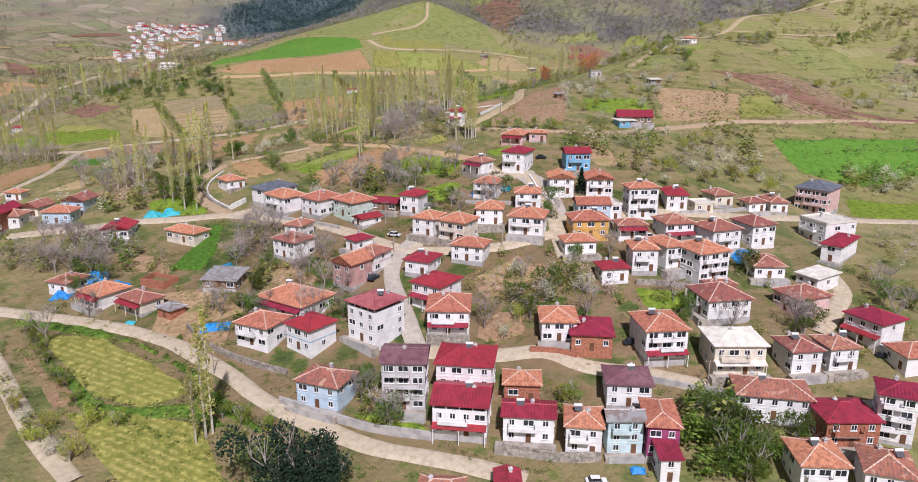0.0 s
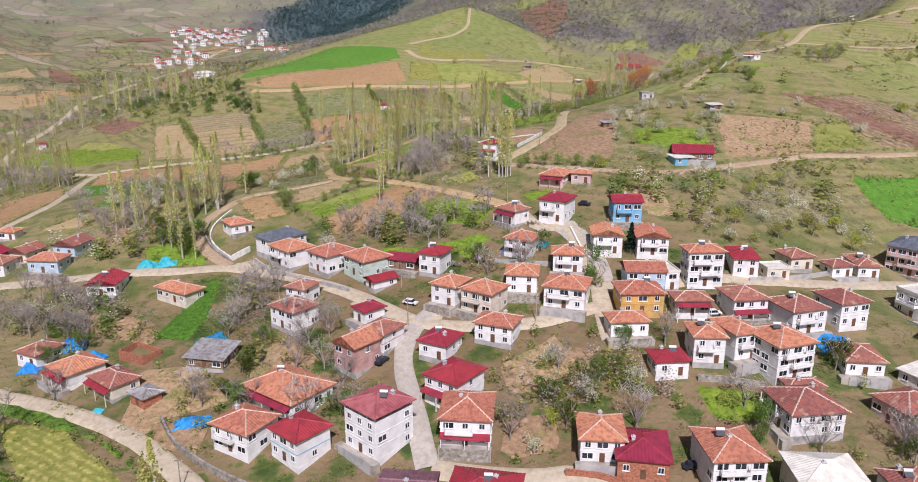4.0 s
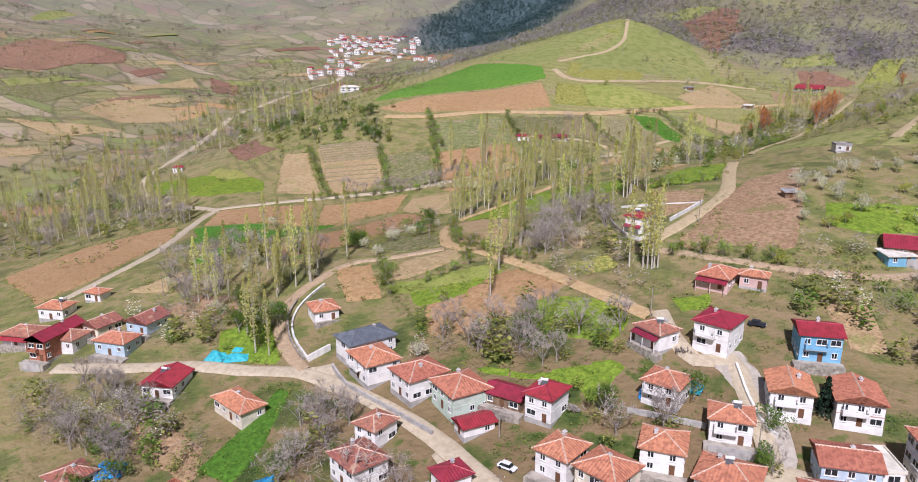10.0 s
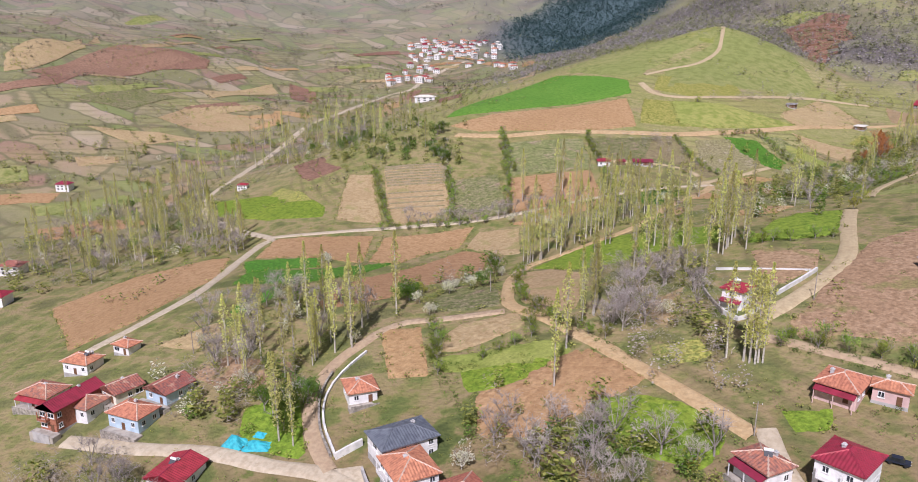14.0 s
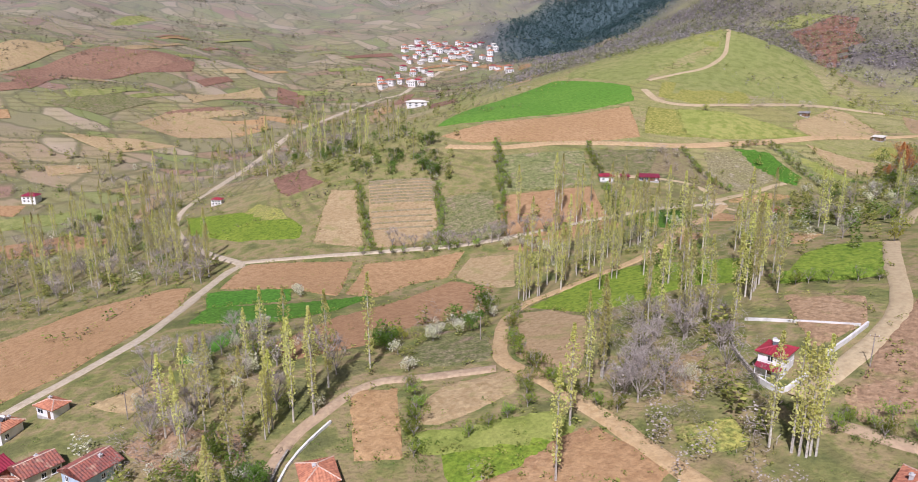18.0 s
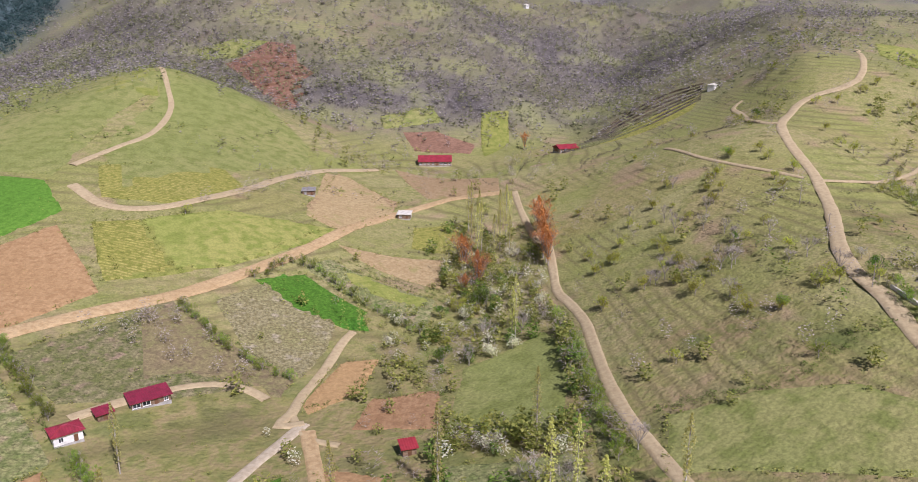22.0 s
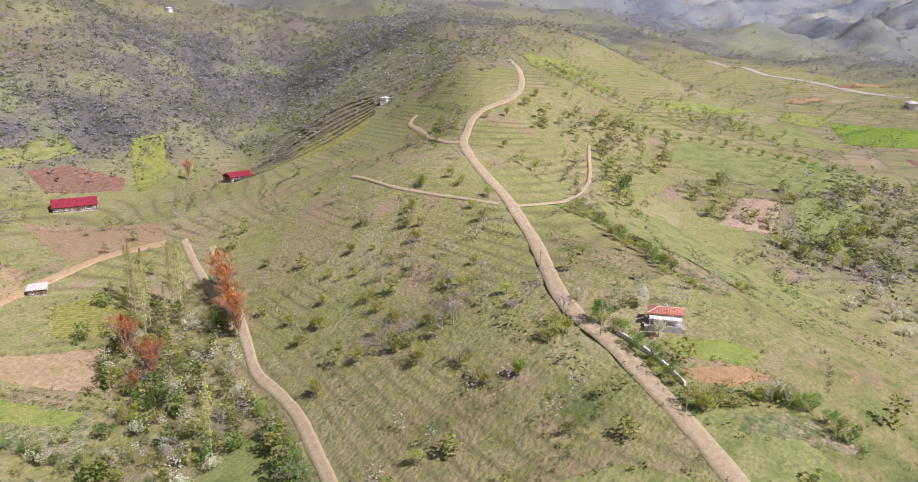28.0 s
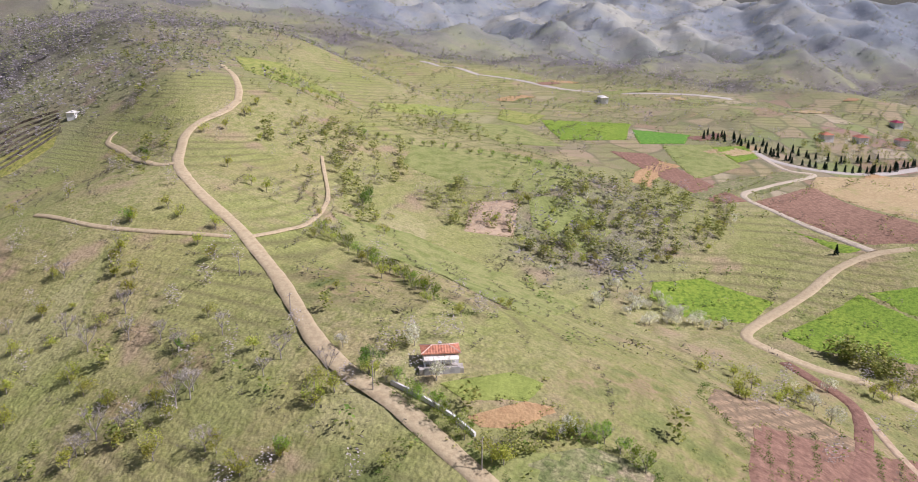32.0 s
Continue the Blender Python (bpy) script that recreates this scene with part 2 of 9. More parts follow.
# ---- the land: broad swells, hills and dips (x, y, height), by their spread in plan metres ----
LAND = []
LAND += [(900, *p) for p in [(2450, 1800, 47.2), (2450, 900, 80.1), (2000, 2700, 20.7), (1550, 2700, 46.0), (1100, 2700, 87.4), (-1600, 2700, 56.0), (-2050, 2700, 28.0), (-2500, 1800, 40.8), (-2500, 1350, 52.7)]]
LAND += [(400, *p) for p in [(2000, 1600, 26.3), (2000, 1400, 26.1), (2000, 800, 29.1), (2000, 400, 36.3), (2000, 0, 42.0), (2000, -400, 30.1), (2000, -600, 19.8), (1800, -400, 22.0), (1600, 1600, 29.2), (1600, 1000, 9.0), (1600, 200, 10.7), (1400, 2400, -11.1), (1400, 1600, 28.9), (1000, 1800, 31.6), (1000, -600, -28.9), (800, 2400, 3.5), (600, 2400, 13.9), (600, 1200, 109.8), (400, 1800, 77.9), (200, 2400, 37.4), (0, 2400, 46.7), (-200, 2400, 51.5), (-200, 2000, 20.3), (-200, 1800, 71.0), (-400, -600, -47.6), (-600, 2400, 45.6), (-800, 2400, 37.8), (-1000, 2400, 29.1), (-1000, 1600, 27.0), (-1200, 1800, 29.2)]]
LAND += [(400, *p) for p in [(-1400, 2200, 19.3), (-1400, 1600, 26.8), (-1400, 1400, 31.3), (-1400, 600, 46.7), (-1400, -600, -22.9), (-1600, 1200, 23.4), (-1600, 800, 24.9), (-1800, 200, 20.7), (-2000, 1600, 23.8), (-2000, 1200, 16.7)]]
LAND += [(190, *p) for p in [(720, 660, -16.7), (720, 280, 14.1), (720, -100, -14.9), (625, 1230, -17.2), (435, 1230, -78.4), (435, -100, -32.9), (245, 1230, 62.9), (55, 1230, 59.9), (-135, -100, -37.9), (-230, 1230, -41.2), (-705, 1230, -17.3), (-705, 185, -37.4), (-800, 755, 20.5)]]
LAND += [(100, *p) for p in [(500, 860, 16.7), (450, 710, 33.2), (450, 410, 2.8), (450, 60, 10.4), (350, 860, -33.3), (50, 860, -14.4), (-50, 810, 20.3), (-150, 860, 7.2), (-350, 860, -12.2), (-350, 510, -11.0), (-400, 610, -22.5), (-400, 360, -35.4), (-400, 110, -19.0), (-500, 810, -20.1), (-500, 460, -9.7)]]
LAND += [(55, *p) for p in [(320, 660, 10.1), (320, 570, 26.3), (320, 450, 15.0), (320, 330, -3.4), (320, 240, 17.5), (320, 90, 5.2), (290, 510, -14.9), (290, 180, -2.2), (230, 720, -4.8), (230, 630, -13.3), (230, 390, -11.9), (200, 540, 28.5), (200, 270, -3.7), (200, 90, -5.0), (140, 720, -18.4), (140, 630, 9.9), (140, 420, 24.0), (140, 240, -16.7), (140, 150, -2.6), (110, 600, -15.8), (110, 330, 8.2), (80, 270, 6.0), (80, 90, -11.3), (50, 690, -14.5), (50, 540, -11.0), (50, 450, -3.9), (20, 300, 6.6), (20, 210, 2.2), (-10, 720, 10.0), (-10, 480, -10.4)]]
LAND += [(55, *p) for p in [(-10, 90, -8.5), (-40, 600, 7.8), (-40, 390, 3.3), (-100, 660, 6.4), (-100, 540, -2.7), (-100, 360, -17.1), (-100, 180, -6.3), (-100, 90, 1.1), (-130, 270, 3.7), (-160, 690, 8.6), (-160, 540, 14.7), (-160, 420, -2.9), (-160, 120, -6.1), (-220, 720, -2.5), (-220, 270, -8.3), (-250, 360, -11.7), (-250, 210, -13.6), (-250, 90, -2.9)]]


# crests and gullies: lines of (x, y, height added), and how far they reach to both sides
FORMS = [
    (48, [(-110, 690, 0), (-70, 745, 9), (-35, 795, 17), (-28, 850, 13), (-40, 930, 2)]),
    (30, [(-20, 900, -6), (45, 825, -11), (100, 755, -6), (131, 720, 0)]),
    (34, [(240, 565, 5), (310, 625, 11), (400, 720, 6), (440, 790, 13)]),
    (42, [(440, 745, 5), (520, 708, 12), (600, 640, 0)]),
    (42, [(140, 735, -2), (221, 738, -15), (270, 790, -16), (330, 850, -20), (410, 940, -20)]),
]


def along(x, y, line, wide):
    """What a crest or gully along the line adds to the land."""
    most = 0.0 * x
    for (a, b, h), (c, d, k) in zip(line, line[1:]):
        t = np.clip(((x - a) * (c - a) + (y - b) * (d - b)) / ((c - a) ** 2 + (d - b) ** 2), 0, 1)
        add = (h + (k - h) * t) * np.exp(-(np.hypot(x - a - t * (c - a), y - b - t * (d - b)) / wide) ** 1.5)
        most = np.where(np.abs(add) > np.abs(most), add, most)
    return most


def ground(x, y):
    """Height of the land at a place of the plan (numbers or arrays), in plan metres."""
    z = 20.0 + 0.0 * x
    for r, a, b, h in LAND:
        z = z + h * np.exp(-((x - a) ** 2 + (y - b) ** 2) / (2 * r * r))
    for wide, line in FORMS:
        z = z + along(x, y, line, wide)
    return z


def relief(x, y):
    """Spurs and gullies of the far slopes."""
    far = np.clip((np.hypot(x - 50, y - 400) - 430) / 450, 0, 1)
    # long spurs that run down from the mountains, with ravines between them
    east = np.clip((x - 820) / 350, 0, 1)
    folds = east * (13 * (1 - 2 * np.abs(np.sin(y * 0.0075 + x * 0.003 + 0.9 * np.sin(x * 0.006)))) + 9 * (1 - 2 * np.abs(np.sin(y * 0.019 - x * 0.005 + 1.1 * np.sin(x * 0.011 + 1)))) + 6 * np.abs(np.sin(y * 0.043 + 0.02 * x + 1.7 * np.sin(x * 0.023))) + 4 * np.sin(y * 0.083 + 2 * np.sin(x * 0.05)) * np.sin(x * 0.061 + np.sin(y * 0.03)))
    north = np.clip((y - 880) / 300, 0, 1) * np.clip((x - 60) / 120, 0, 1) * (1 - east)
    folds = folds + north * (20 * (1 - 2 * np.abs(np.sin(x * 0.0125 + 0.9 * np.sin(y * 0.007)))) + 9 * (1 - 2 * np.abs(np.sin(x * 0.031 + y * 0.008 + np.sin(y * 0.016)))))
    west = np.clip((y - 1380) / 300, 0, 1) * np.clip((-x - 60) / 200, 0, 1)
    folds = folds + west * (18 * (1 - 2 * np.abs(np.sin(x * 0.0085 + 0.8 * np.sin(y * 0.005) + 1.0))) + 10 * (1 - 2 * np.abs(np.sin(x * 0.024 + y * 0.006))))
    return folds + far * (4.5 * np.sin(x * 0.024 + 2 * np.sin(y * 0.013)) + 4 * np.sin(y * 0.03 + 2 * np.sin(x * 0.017)) + 3 * np.abs(np.sin(x * 0.041 + y * 0.02 + 1.5 * np.sin(y * 0.02))))


def height(x, y):
    x, y = np.float64(x), np.float64(y)
    return float(ground(x, y) + relief(x, y))


def mesh_object(name, points, faces, mat, smooth=False):
    """A mesh from plan metres."""
    me = bpy.data.meshes.new(name)
    me.from_pydata([(K * a, K * b, K * c) for a, b, c in points], [], faces)
    me.materials.append(mat)
    if smooth:
        me.polygons.foreach_set("use_smooth", [True] * len(me.polygons))
    me.update()
    return new(name, me)


def steps(*stretches):
    """Grid lines from (start, end, gap) stretches."""
    line = []
    for a, b, gap in stretches:
        line += list(np.arange(a, b, gap))
    return np.array(line)


# one sheet of ground to the horizon, finer where the camera passes
gx = steps((-4200, -1500, 90), (-1500, -700, 30), (-700, -260, 8), (-260, 60, 4), (60, 250, 1.8), (250, 360, 4), (360, 700, 8), (700, 1900, 20), (1900, 2800, 40), (2800, 4300, 120))
gy = steps((-2500, -700, 90), (-700, -200, 40), (-200, 60, 15), (60, 390, 4), (390, 600, 1.8), (600, 740, 4), (740, 1100, 8), (1100, 2000, 25), (2000, 4300, 90))
GX, GY = np.meshgrid(gx, gy, indexing="ij")
GZ = ground(GX, GY)
GZ = GZ + relief(GX, GY)
GZ = GZ - 0.08 + 0.07 * np.sin(GX * 0.31 + 3 * np.sin(GY * 0.05)) * np.sin(GY * 0.27 + 2 * np.sin(GX * 0.07))
# grazing steps worn into the steep side of the ridge
grazed = np.clip((GX - 62) / 25, 0, 1) * np.clip((GX - 60 - (GY - 400) * 0.32) / 18, 0, 1) * np.clip((330 - GX) / 60, 0, 1) * np.clip((GY - 395) / 25, 0, 1) * np.clip((680 - GY) / 60, 0, 1)
tread = (GZ + 0.05 * GX + 0.9 * np.sin(GX * 0.045 + 1.3 * np.sin(GY * 0.03)) + 0.5 * np.sin(GX * 0.13 + GY * 0.07)) / 2.1 % 1.0
GZ = GZ - grazed * 0.55 * np.where(tread < 0.75, tread / 0.75, (1 - tread) / 0.25) * np.clip(0.6 + 0.8 * np.sin(GX * 0.021 + 2) * np.sin(GY * 0.026), 0.1, 1)
nx, ny = GX.shape
pts = np.stack([GX, GY, GZ], -1).reshape(-1, 3) * K
idx = np.arange(nx * ny).reshape(nx, ny)
quads = np.stack([idx[:-1, :-1], idx[1:, :-1], idx[1:, 1:], idx[:-1, 1:]], -1).reshape(-1, 4)
me = bpy.data.meshes.new("ground")
me.vertices.add(len(pts))
me.vertices.foreach_set("co", pts.ravel())
me.loops.add(quads.size)
me.loops.foreach_set("vertex_index", quads.ravel())
me.polygons.add(len(quads))
me.polygons.foreach_set("loop_start", np.arange(0, quads.size, 4))
me.update(calc_edges=True)
me.polygons.foreach_set("use_smooth", np.ones(len(quads), bool))


def wooded(x, y):
    """How wooded the land is, 0 to 1: the mountains behind and the hollow east of the ridge."""
    z = ground(x, y)
    r = np.hypot(x - 20, y - 300)
    hill = np.exp(-((((x + 30) / 150) ** 2 + ((y - 690) / 130) ** 2) ** 2))
    west = np.clip((x + 420) / 160 + np.clip((y - 1050) / 150, 0, 1), 0, 1)
    w = np.clip((r - 400) / 120, 0, 1) * np.clip((z - 36) / 16, 0, 1) * (1 - hill) * west
    crest = np.exp(-(((x - 330) / 120) ** 2 + ((y - 545) / 60) ** 2))
    w = w * (1 - crest)
    # the ravine and the mountain flank close behind the ridge
    w = np.maximum(w, np.clip((y - 735 + 0.1 * (x - 300)) / 30, 0, 1) * np.clip((x - 205) / 25, 0, 1) * np.clip((455 - x) / 40, 0, 1))
    # the open valley east of the ridge, its meadows and the grassy flank above it
    w = w * (1 - 0.92 * np.clip((x - 330) / 70, 0, 1) * np.clip((930 - x) / 120, 0, 1) * np.clip((700 + (x - 380) * 0.25 - y) / 70, 0, 1))
    w = np.maximum(w, 0.8 * np.exp(-((((x - 300) / 62) ** 2 + ((y - 405) / 36) ** 2) ** 2)))
    return np.clip(w * (0.8 + 0.3 * np.sin(x * 0.013) * np.sin(y * 0.017 + x * 0.005)), 0, 1)


cover = np.clip(wooded(GX, GY).ravel(), 0, 1)
attr = me.attributes.new("wooded", "FLOAT", "POINT")
attr.data.foreach_set("value", cover.astype(np.float32))
tilled = np.clip((-GX - 200) / 90, 0, 1) * np.clip((2400 - GY) / 300, 0, 1) + np.clip((GX - 330) / 90, 0, 1) * np.clip((75 - GZ) / 25, 0, 1)
tilled = np.clip(np.maximum(tilled, 0.55 * np.exp(-(((GX + 10) / 110) ** 2 + ((GY - 190) / 80) ** 2)) + 0.25) * (1 - 0.8 * wooded(GX, GY)), 0, 1)
attr = me.attributes.new("tilled", "FLOAT", "POINT")
attr.data.foreach_set("value", tilled.ravel().astype(np.float32))
# far high slopes that get a distance-haze tint, strongest to the east
far_haze = np.clip((np.hypot(GX - 20, GY - 350) - 950) / 500, 0, 1) * np.clip((GZ - 45) / 40, 0, 1) * (0.3 + 0.7 * np.clip((GX - 250) / 300, 0, 1))
attr = me.attributes.new("far_haze", "FLOAT", "POINT")
attr.data.foreach_set("value", far_haze.ravel().astype(np.float32))
moorland = np.clip((np.hypot(GX - 20, GY - 350) - 560) / 450, 0, 1) * np.clip((250 - GX) / 200, 0, 1)
attr = me.attributes.new("moorland", "FLOAT", "POINT")
attr.data.foreach_set("value", moorland.ravel().astype(np.float32))
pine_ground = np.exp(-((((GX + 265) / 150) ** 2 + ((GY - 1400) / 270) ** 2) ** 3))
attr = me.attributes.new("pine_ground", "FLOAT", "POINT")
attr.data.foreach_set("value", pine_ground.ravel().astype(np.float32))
gardens = np.exp(-((((GX + 5) / 120) ** 2 + ((GY - 165) / 75) ** 2) ** 2)).ravel()
attr = me.attributes.new("gardens", "FLOAT", "POINT")
attr.data.foreach_set("value", gardens.astype(np.float32))
rough = 0.8 * np.exp(-((((GX + 70) / 300) ** 2 + ((GY - 330) / 200) ** 2) ** 2)) * (1 - np.clip((GX - 40) / 60, 0, 1) * np.clip((GY - 350) / 60, 0, 1))
for wx, wy, wr in ((78, 433, 13), (92, 414, 9), (160, 448, 16), (110, 470, 10), (140, 372, 12), (75, 402, 9)):
    rough = np.maximum(rough, 0.95 * np.exp(-(((GX - wx + 5 * np.sin(GY * 0.2)) / wr) ** 2 + ((GY - wy + 4 * np.sin(GX * 0.23)) / wr) ** 2)))
attr = me.attributes.new("rough", "FLOAT", "POINT")
attr.data.foreach_set("value", rough.ravel().astype(np.float32))
LANDCOVER = material("land", [(0.295, 0.305, 0.085), (0.37, 0.33, 0.135), (0.25, 0.26, 0.068), (0.37, 0.28, 0.15)], (0.022, 0.35), bump=0.9, bump_scale=0.8, third=0.045, mottle=0.36)
me.materials.append(LANDCOVER)
land = tagged(new("ground", me), "rolling green and brown hillside land under the village", "ground", kind="structure")
# small plots where the land is tilled, bare woodland soil where it is wooded, faint terraces along the slopes
nodes, links = LANDCOVER.node_tree.nodes, LANDCOVER.node_tree.links
bsdf = nodes["Principled BSDF"]
grass_colour = bsdf.inputs["Base Color"].links[0].from_socket
geo = nodes.new("ShaderNodeNewGeometry")


def blended(factor, a, b):
    n = nodes.new("ShaderNodeMix")
    n.data_type = "RGBA"
    links.new(factor, n.inputs["Factor"])
    links.new(a, n.inputs[6])
    if isinstance(b, tuple):
        n.inputs[7].default_value = (*b, 1)
    else:
        links.new(b, n.inputs[7])
    return n.outputs[2]


def times(a, b):
    n = nodes.new("ShaderNodeMath")
    n.operation = "MULTIPLY"
    for socket, value in zip(n.inputs, (a, b)):
        if isinstance(value, float):
            socket.default_value = value
        else:
            links.new(value, socket)
    return n.outputs[0]


def ramp_of(source, stops, kind="LINEAR"):
    n = nodes.new("ShaderNodeValToRGB")
    n.color_ramp.interpolation = kind
    while len(n.color_ramp.elements) < len(stops):
        n.color_ramp.elements.new(0.5)
    for e, (at, c) in zip(n.color_ramp.elements, stops):
        e.position, e.color = at, (*c, 1)
    links.new(source, n.inputs["Fac"])
    return n.outputs["Color"]


def attribute(name):
    n = nodes.new("ShaderNodeAttribute")
    n.attribute_name = name
    return n.outputs["Fac"]


warp = nodes.new("ShaderNodeTexNoise")
warp.inputs["Scale"].default_value, warp.inputs["Detail"].default_value = 0.02 / K, 2
links.new(geo.outputs["Position"], warp.inputs["Vector"])
shift = nodes.new("ShaderNodeVectorMath")
shift.operation = "MULTIPLY_ADD"
shift.inputs[1].default_value = (26 * K, 26 * K, 0)
links.new(warp.outputs["Color"], shift.inputs[0])
links.new(geo.outputs["Position"], shift.inputs[2])
squash = nodes.new("ShaderNodeMapping")
squash.inputs["Scale"].default_value, squash.inputs["Rotation"].default_value = (1 / (46 * K), 1 / (24 * K), 0), (0, 0, 0.5)
links.new(shift.outputs[0], squash.inputs["Vector"])
plots = nodes.new("ShaderNodeTexVoronoi")
plots.inputs["Scale"].default_value = 1.0
links.new(squash.outputs["Vector"], plots.inputs["Vector"])
pick = nodes.new("ShaderNodeSeparateColor")
links.new(plots.outputs["Color"], pick.inputs["Color"])
plot_colour = ramp_of(pick.outputs[0], [(0.0, (0.21, 0.20, 0.095)), (0.2, (0.34, 0.25, 0.165)), (0.36, (0.24, 0.215, 0.12)), (0.5, (0.29, 0.17, 0.135)), (0.62, (0.20, 0.23, 0.085)), (0.74, (0.27, 0.215, 0.145)), (0.88, (0.42, 0.33, 0.235))], "CONSTANT")
plot_colour = blended(times(ramp_of(warp.outputs["Fac"], [(0.4, (0, 0, 0)), (0.7, (1, 1, 1))]), 0.5), plot_colour, grass_colour)
edges = nodes.new("ShaderNodeTexVoronoi")
edges.feature = "DISTANCE_TO_EDGE"
edges.inputs["Scale"].default_value = 1.0
links.new(squash.outputs["Vector"], edges.inputs["Vector"])
border = ramp_of(edges.outputs["Distance"], [(0.02, (1, 1, 1)), (0.07, (0, 0, 0))])
plot_colour = blended(times(border, 0.75), plot_colour, (0.125, 0.12, 0.065))
colour = blended(times(attribute("tilled"), 0.85), grass_colour, plot_colour)
garden_noise = nodes.new("ShaderNodeTexNoise")
garden_noise.inputs["Scale"].default_value, garden_noise.inputs["Detail"].default_value, garden_noise.inputs["Roughness"].default_value = 0.07 / K, 9, 0.62
links.new(geo.outputs["Position"], garden_noise.inputs["Vector"])
weedy = ramp_of(garden_noise.outputs["Fac"], [(0.36, (0.085, 0.10, 0.03)), (0.44, (0.18, 0.185, 0.055)), (0.49, (0.31, 0.225, 0.12)), (0.55, (0.215, 0.205, 0.065)), (0.62, (0.11, 0.14, 0.035))])
colour = blended(attribute("rough"), colour, weedy)
garden = ramp_of(garden_noise.outputs["Fac"], [(0.36, (0.035, 0.065, 0.012)), (0.42, (0.085, 0.115, 0.022)), (0.455, (0.23, 0.16, 0.085)), (0.55, (0.19, 0.125, 0.065)), (0.59, (0.10, 0.11, 0.03)), (0.65, (0.045, 0.075, 0.014))])
colour = blended(times(attribute("gardens"), 0.95), colour, garden)
# contour bands on the grazed slopes: worn steps, their shade painted in brown
split = nodes.new("ShaderNodeSeparateXYZ")
links.new(shift.outputs[0], split.inputs[0])
lift = nodes.new("ShaderNodeMath")
lift.operation = "MULTIPLY_ADD"
lift.inputs[1].default_value = 0.09
links.new(split.outputs["X"], lift.inputs[0])
links.new(split.outputs["Z"], lift.inputs[2])
bands = nodes.new("ShaderNodeMath")
bands.operation = "PINGPONG"
bands.inputs[1].default_value = 1.0 * K
links.new(lift.outputs[0], bands.inputs[0])
steps_line = ramp_of(bands.outputs[0], [(0.0, (1, 1, 1)), (0.28, (0, 0, 0))])
broken = ramp_of(warp.outputs["Fac"], [(0.42, (0, 0, 0)), (0.58, (1, 1, 1))])
colour = blended(times(times(steps_line, broken), 0.7), colour, (0.165, 0.145, 0.06))
wood_noise = nodes.new("ShaderNodeTexNoise")
wood_noise.inputs["Scale"].default_value, wood_noise.inputs["Detail"].default_value = 0.02 / K, 8
links.new(geo.outputs["Position"], wood_noise.inputs["Vector"])
wood_colour = ramp_of(wood_noise.outputs["Fac"], [(0.34, (0.095, 0.085, 0.08)), (0.50, (0.155, 0.138, 0.12)), (0.64, (0.235, 0.235, 0.12))])
colour = blended(attribute("wooded"), colour, wood_colour)
moor = ramp_of(wood_noise.outputs["Fac"], [(0.30, (0.15, 0.14, 0.12)), (0.5, (0.20, 0.19, 0.145)), (0.70, (0.25, 0.235, 0.165))])
colour = blended(times(attribute("moorland"), 0.3), colour, moor)
# far mountain slopes, with blue-grey distance haze painted into the colour
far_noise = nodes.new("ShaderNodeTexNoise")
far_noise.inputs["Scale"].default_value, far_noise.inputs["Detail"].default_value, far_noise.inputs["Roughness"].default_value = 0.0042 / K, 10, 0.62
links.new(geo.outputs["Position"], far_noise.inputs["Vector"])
hazy_colour = ramp_of(far_noise.outputs["Fac"], [(0.40, (0.165, 0.19, 0.21)), (0.5, (0.225, 0.245, 0.255)), (0.56, (0.28, 0.285, 0.255)), (0.63, (0.37, 0.36, 0.29))])
colour = blended(times(attribute("far_haze"), 0.85), colour, hazy_colour)
# dark ground under the far pines, tinted blue-green for distance haze
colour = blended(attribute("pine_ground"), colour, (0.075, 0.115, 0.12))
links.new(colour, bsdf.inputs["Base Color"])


# ---- fields and roads, laid on the land ----
LAY = [0]


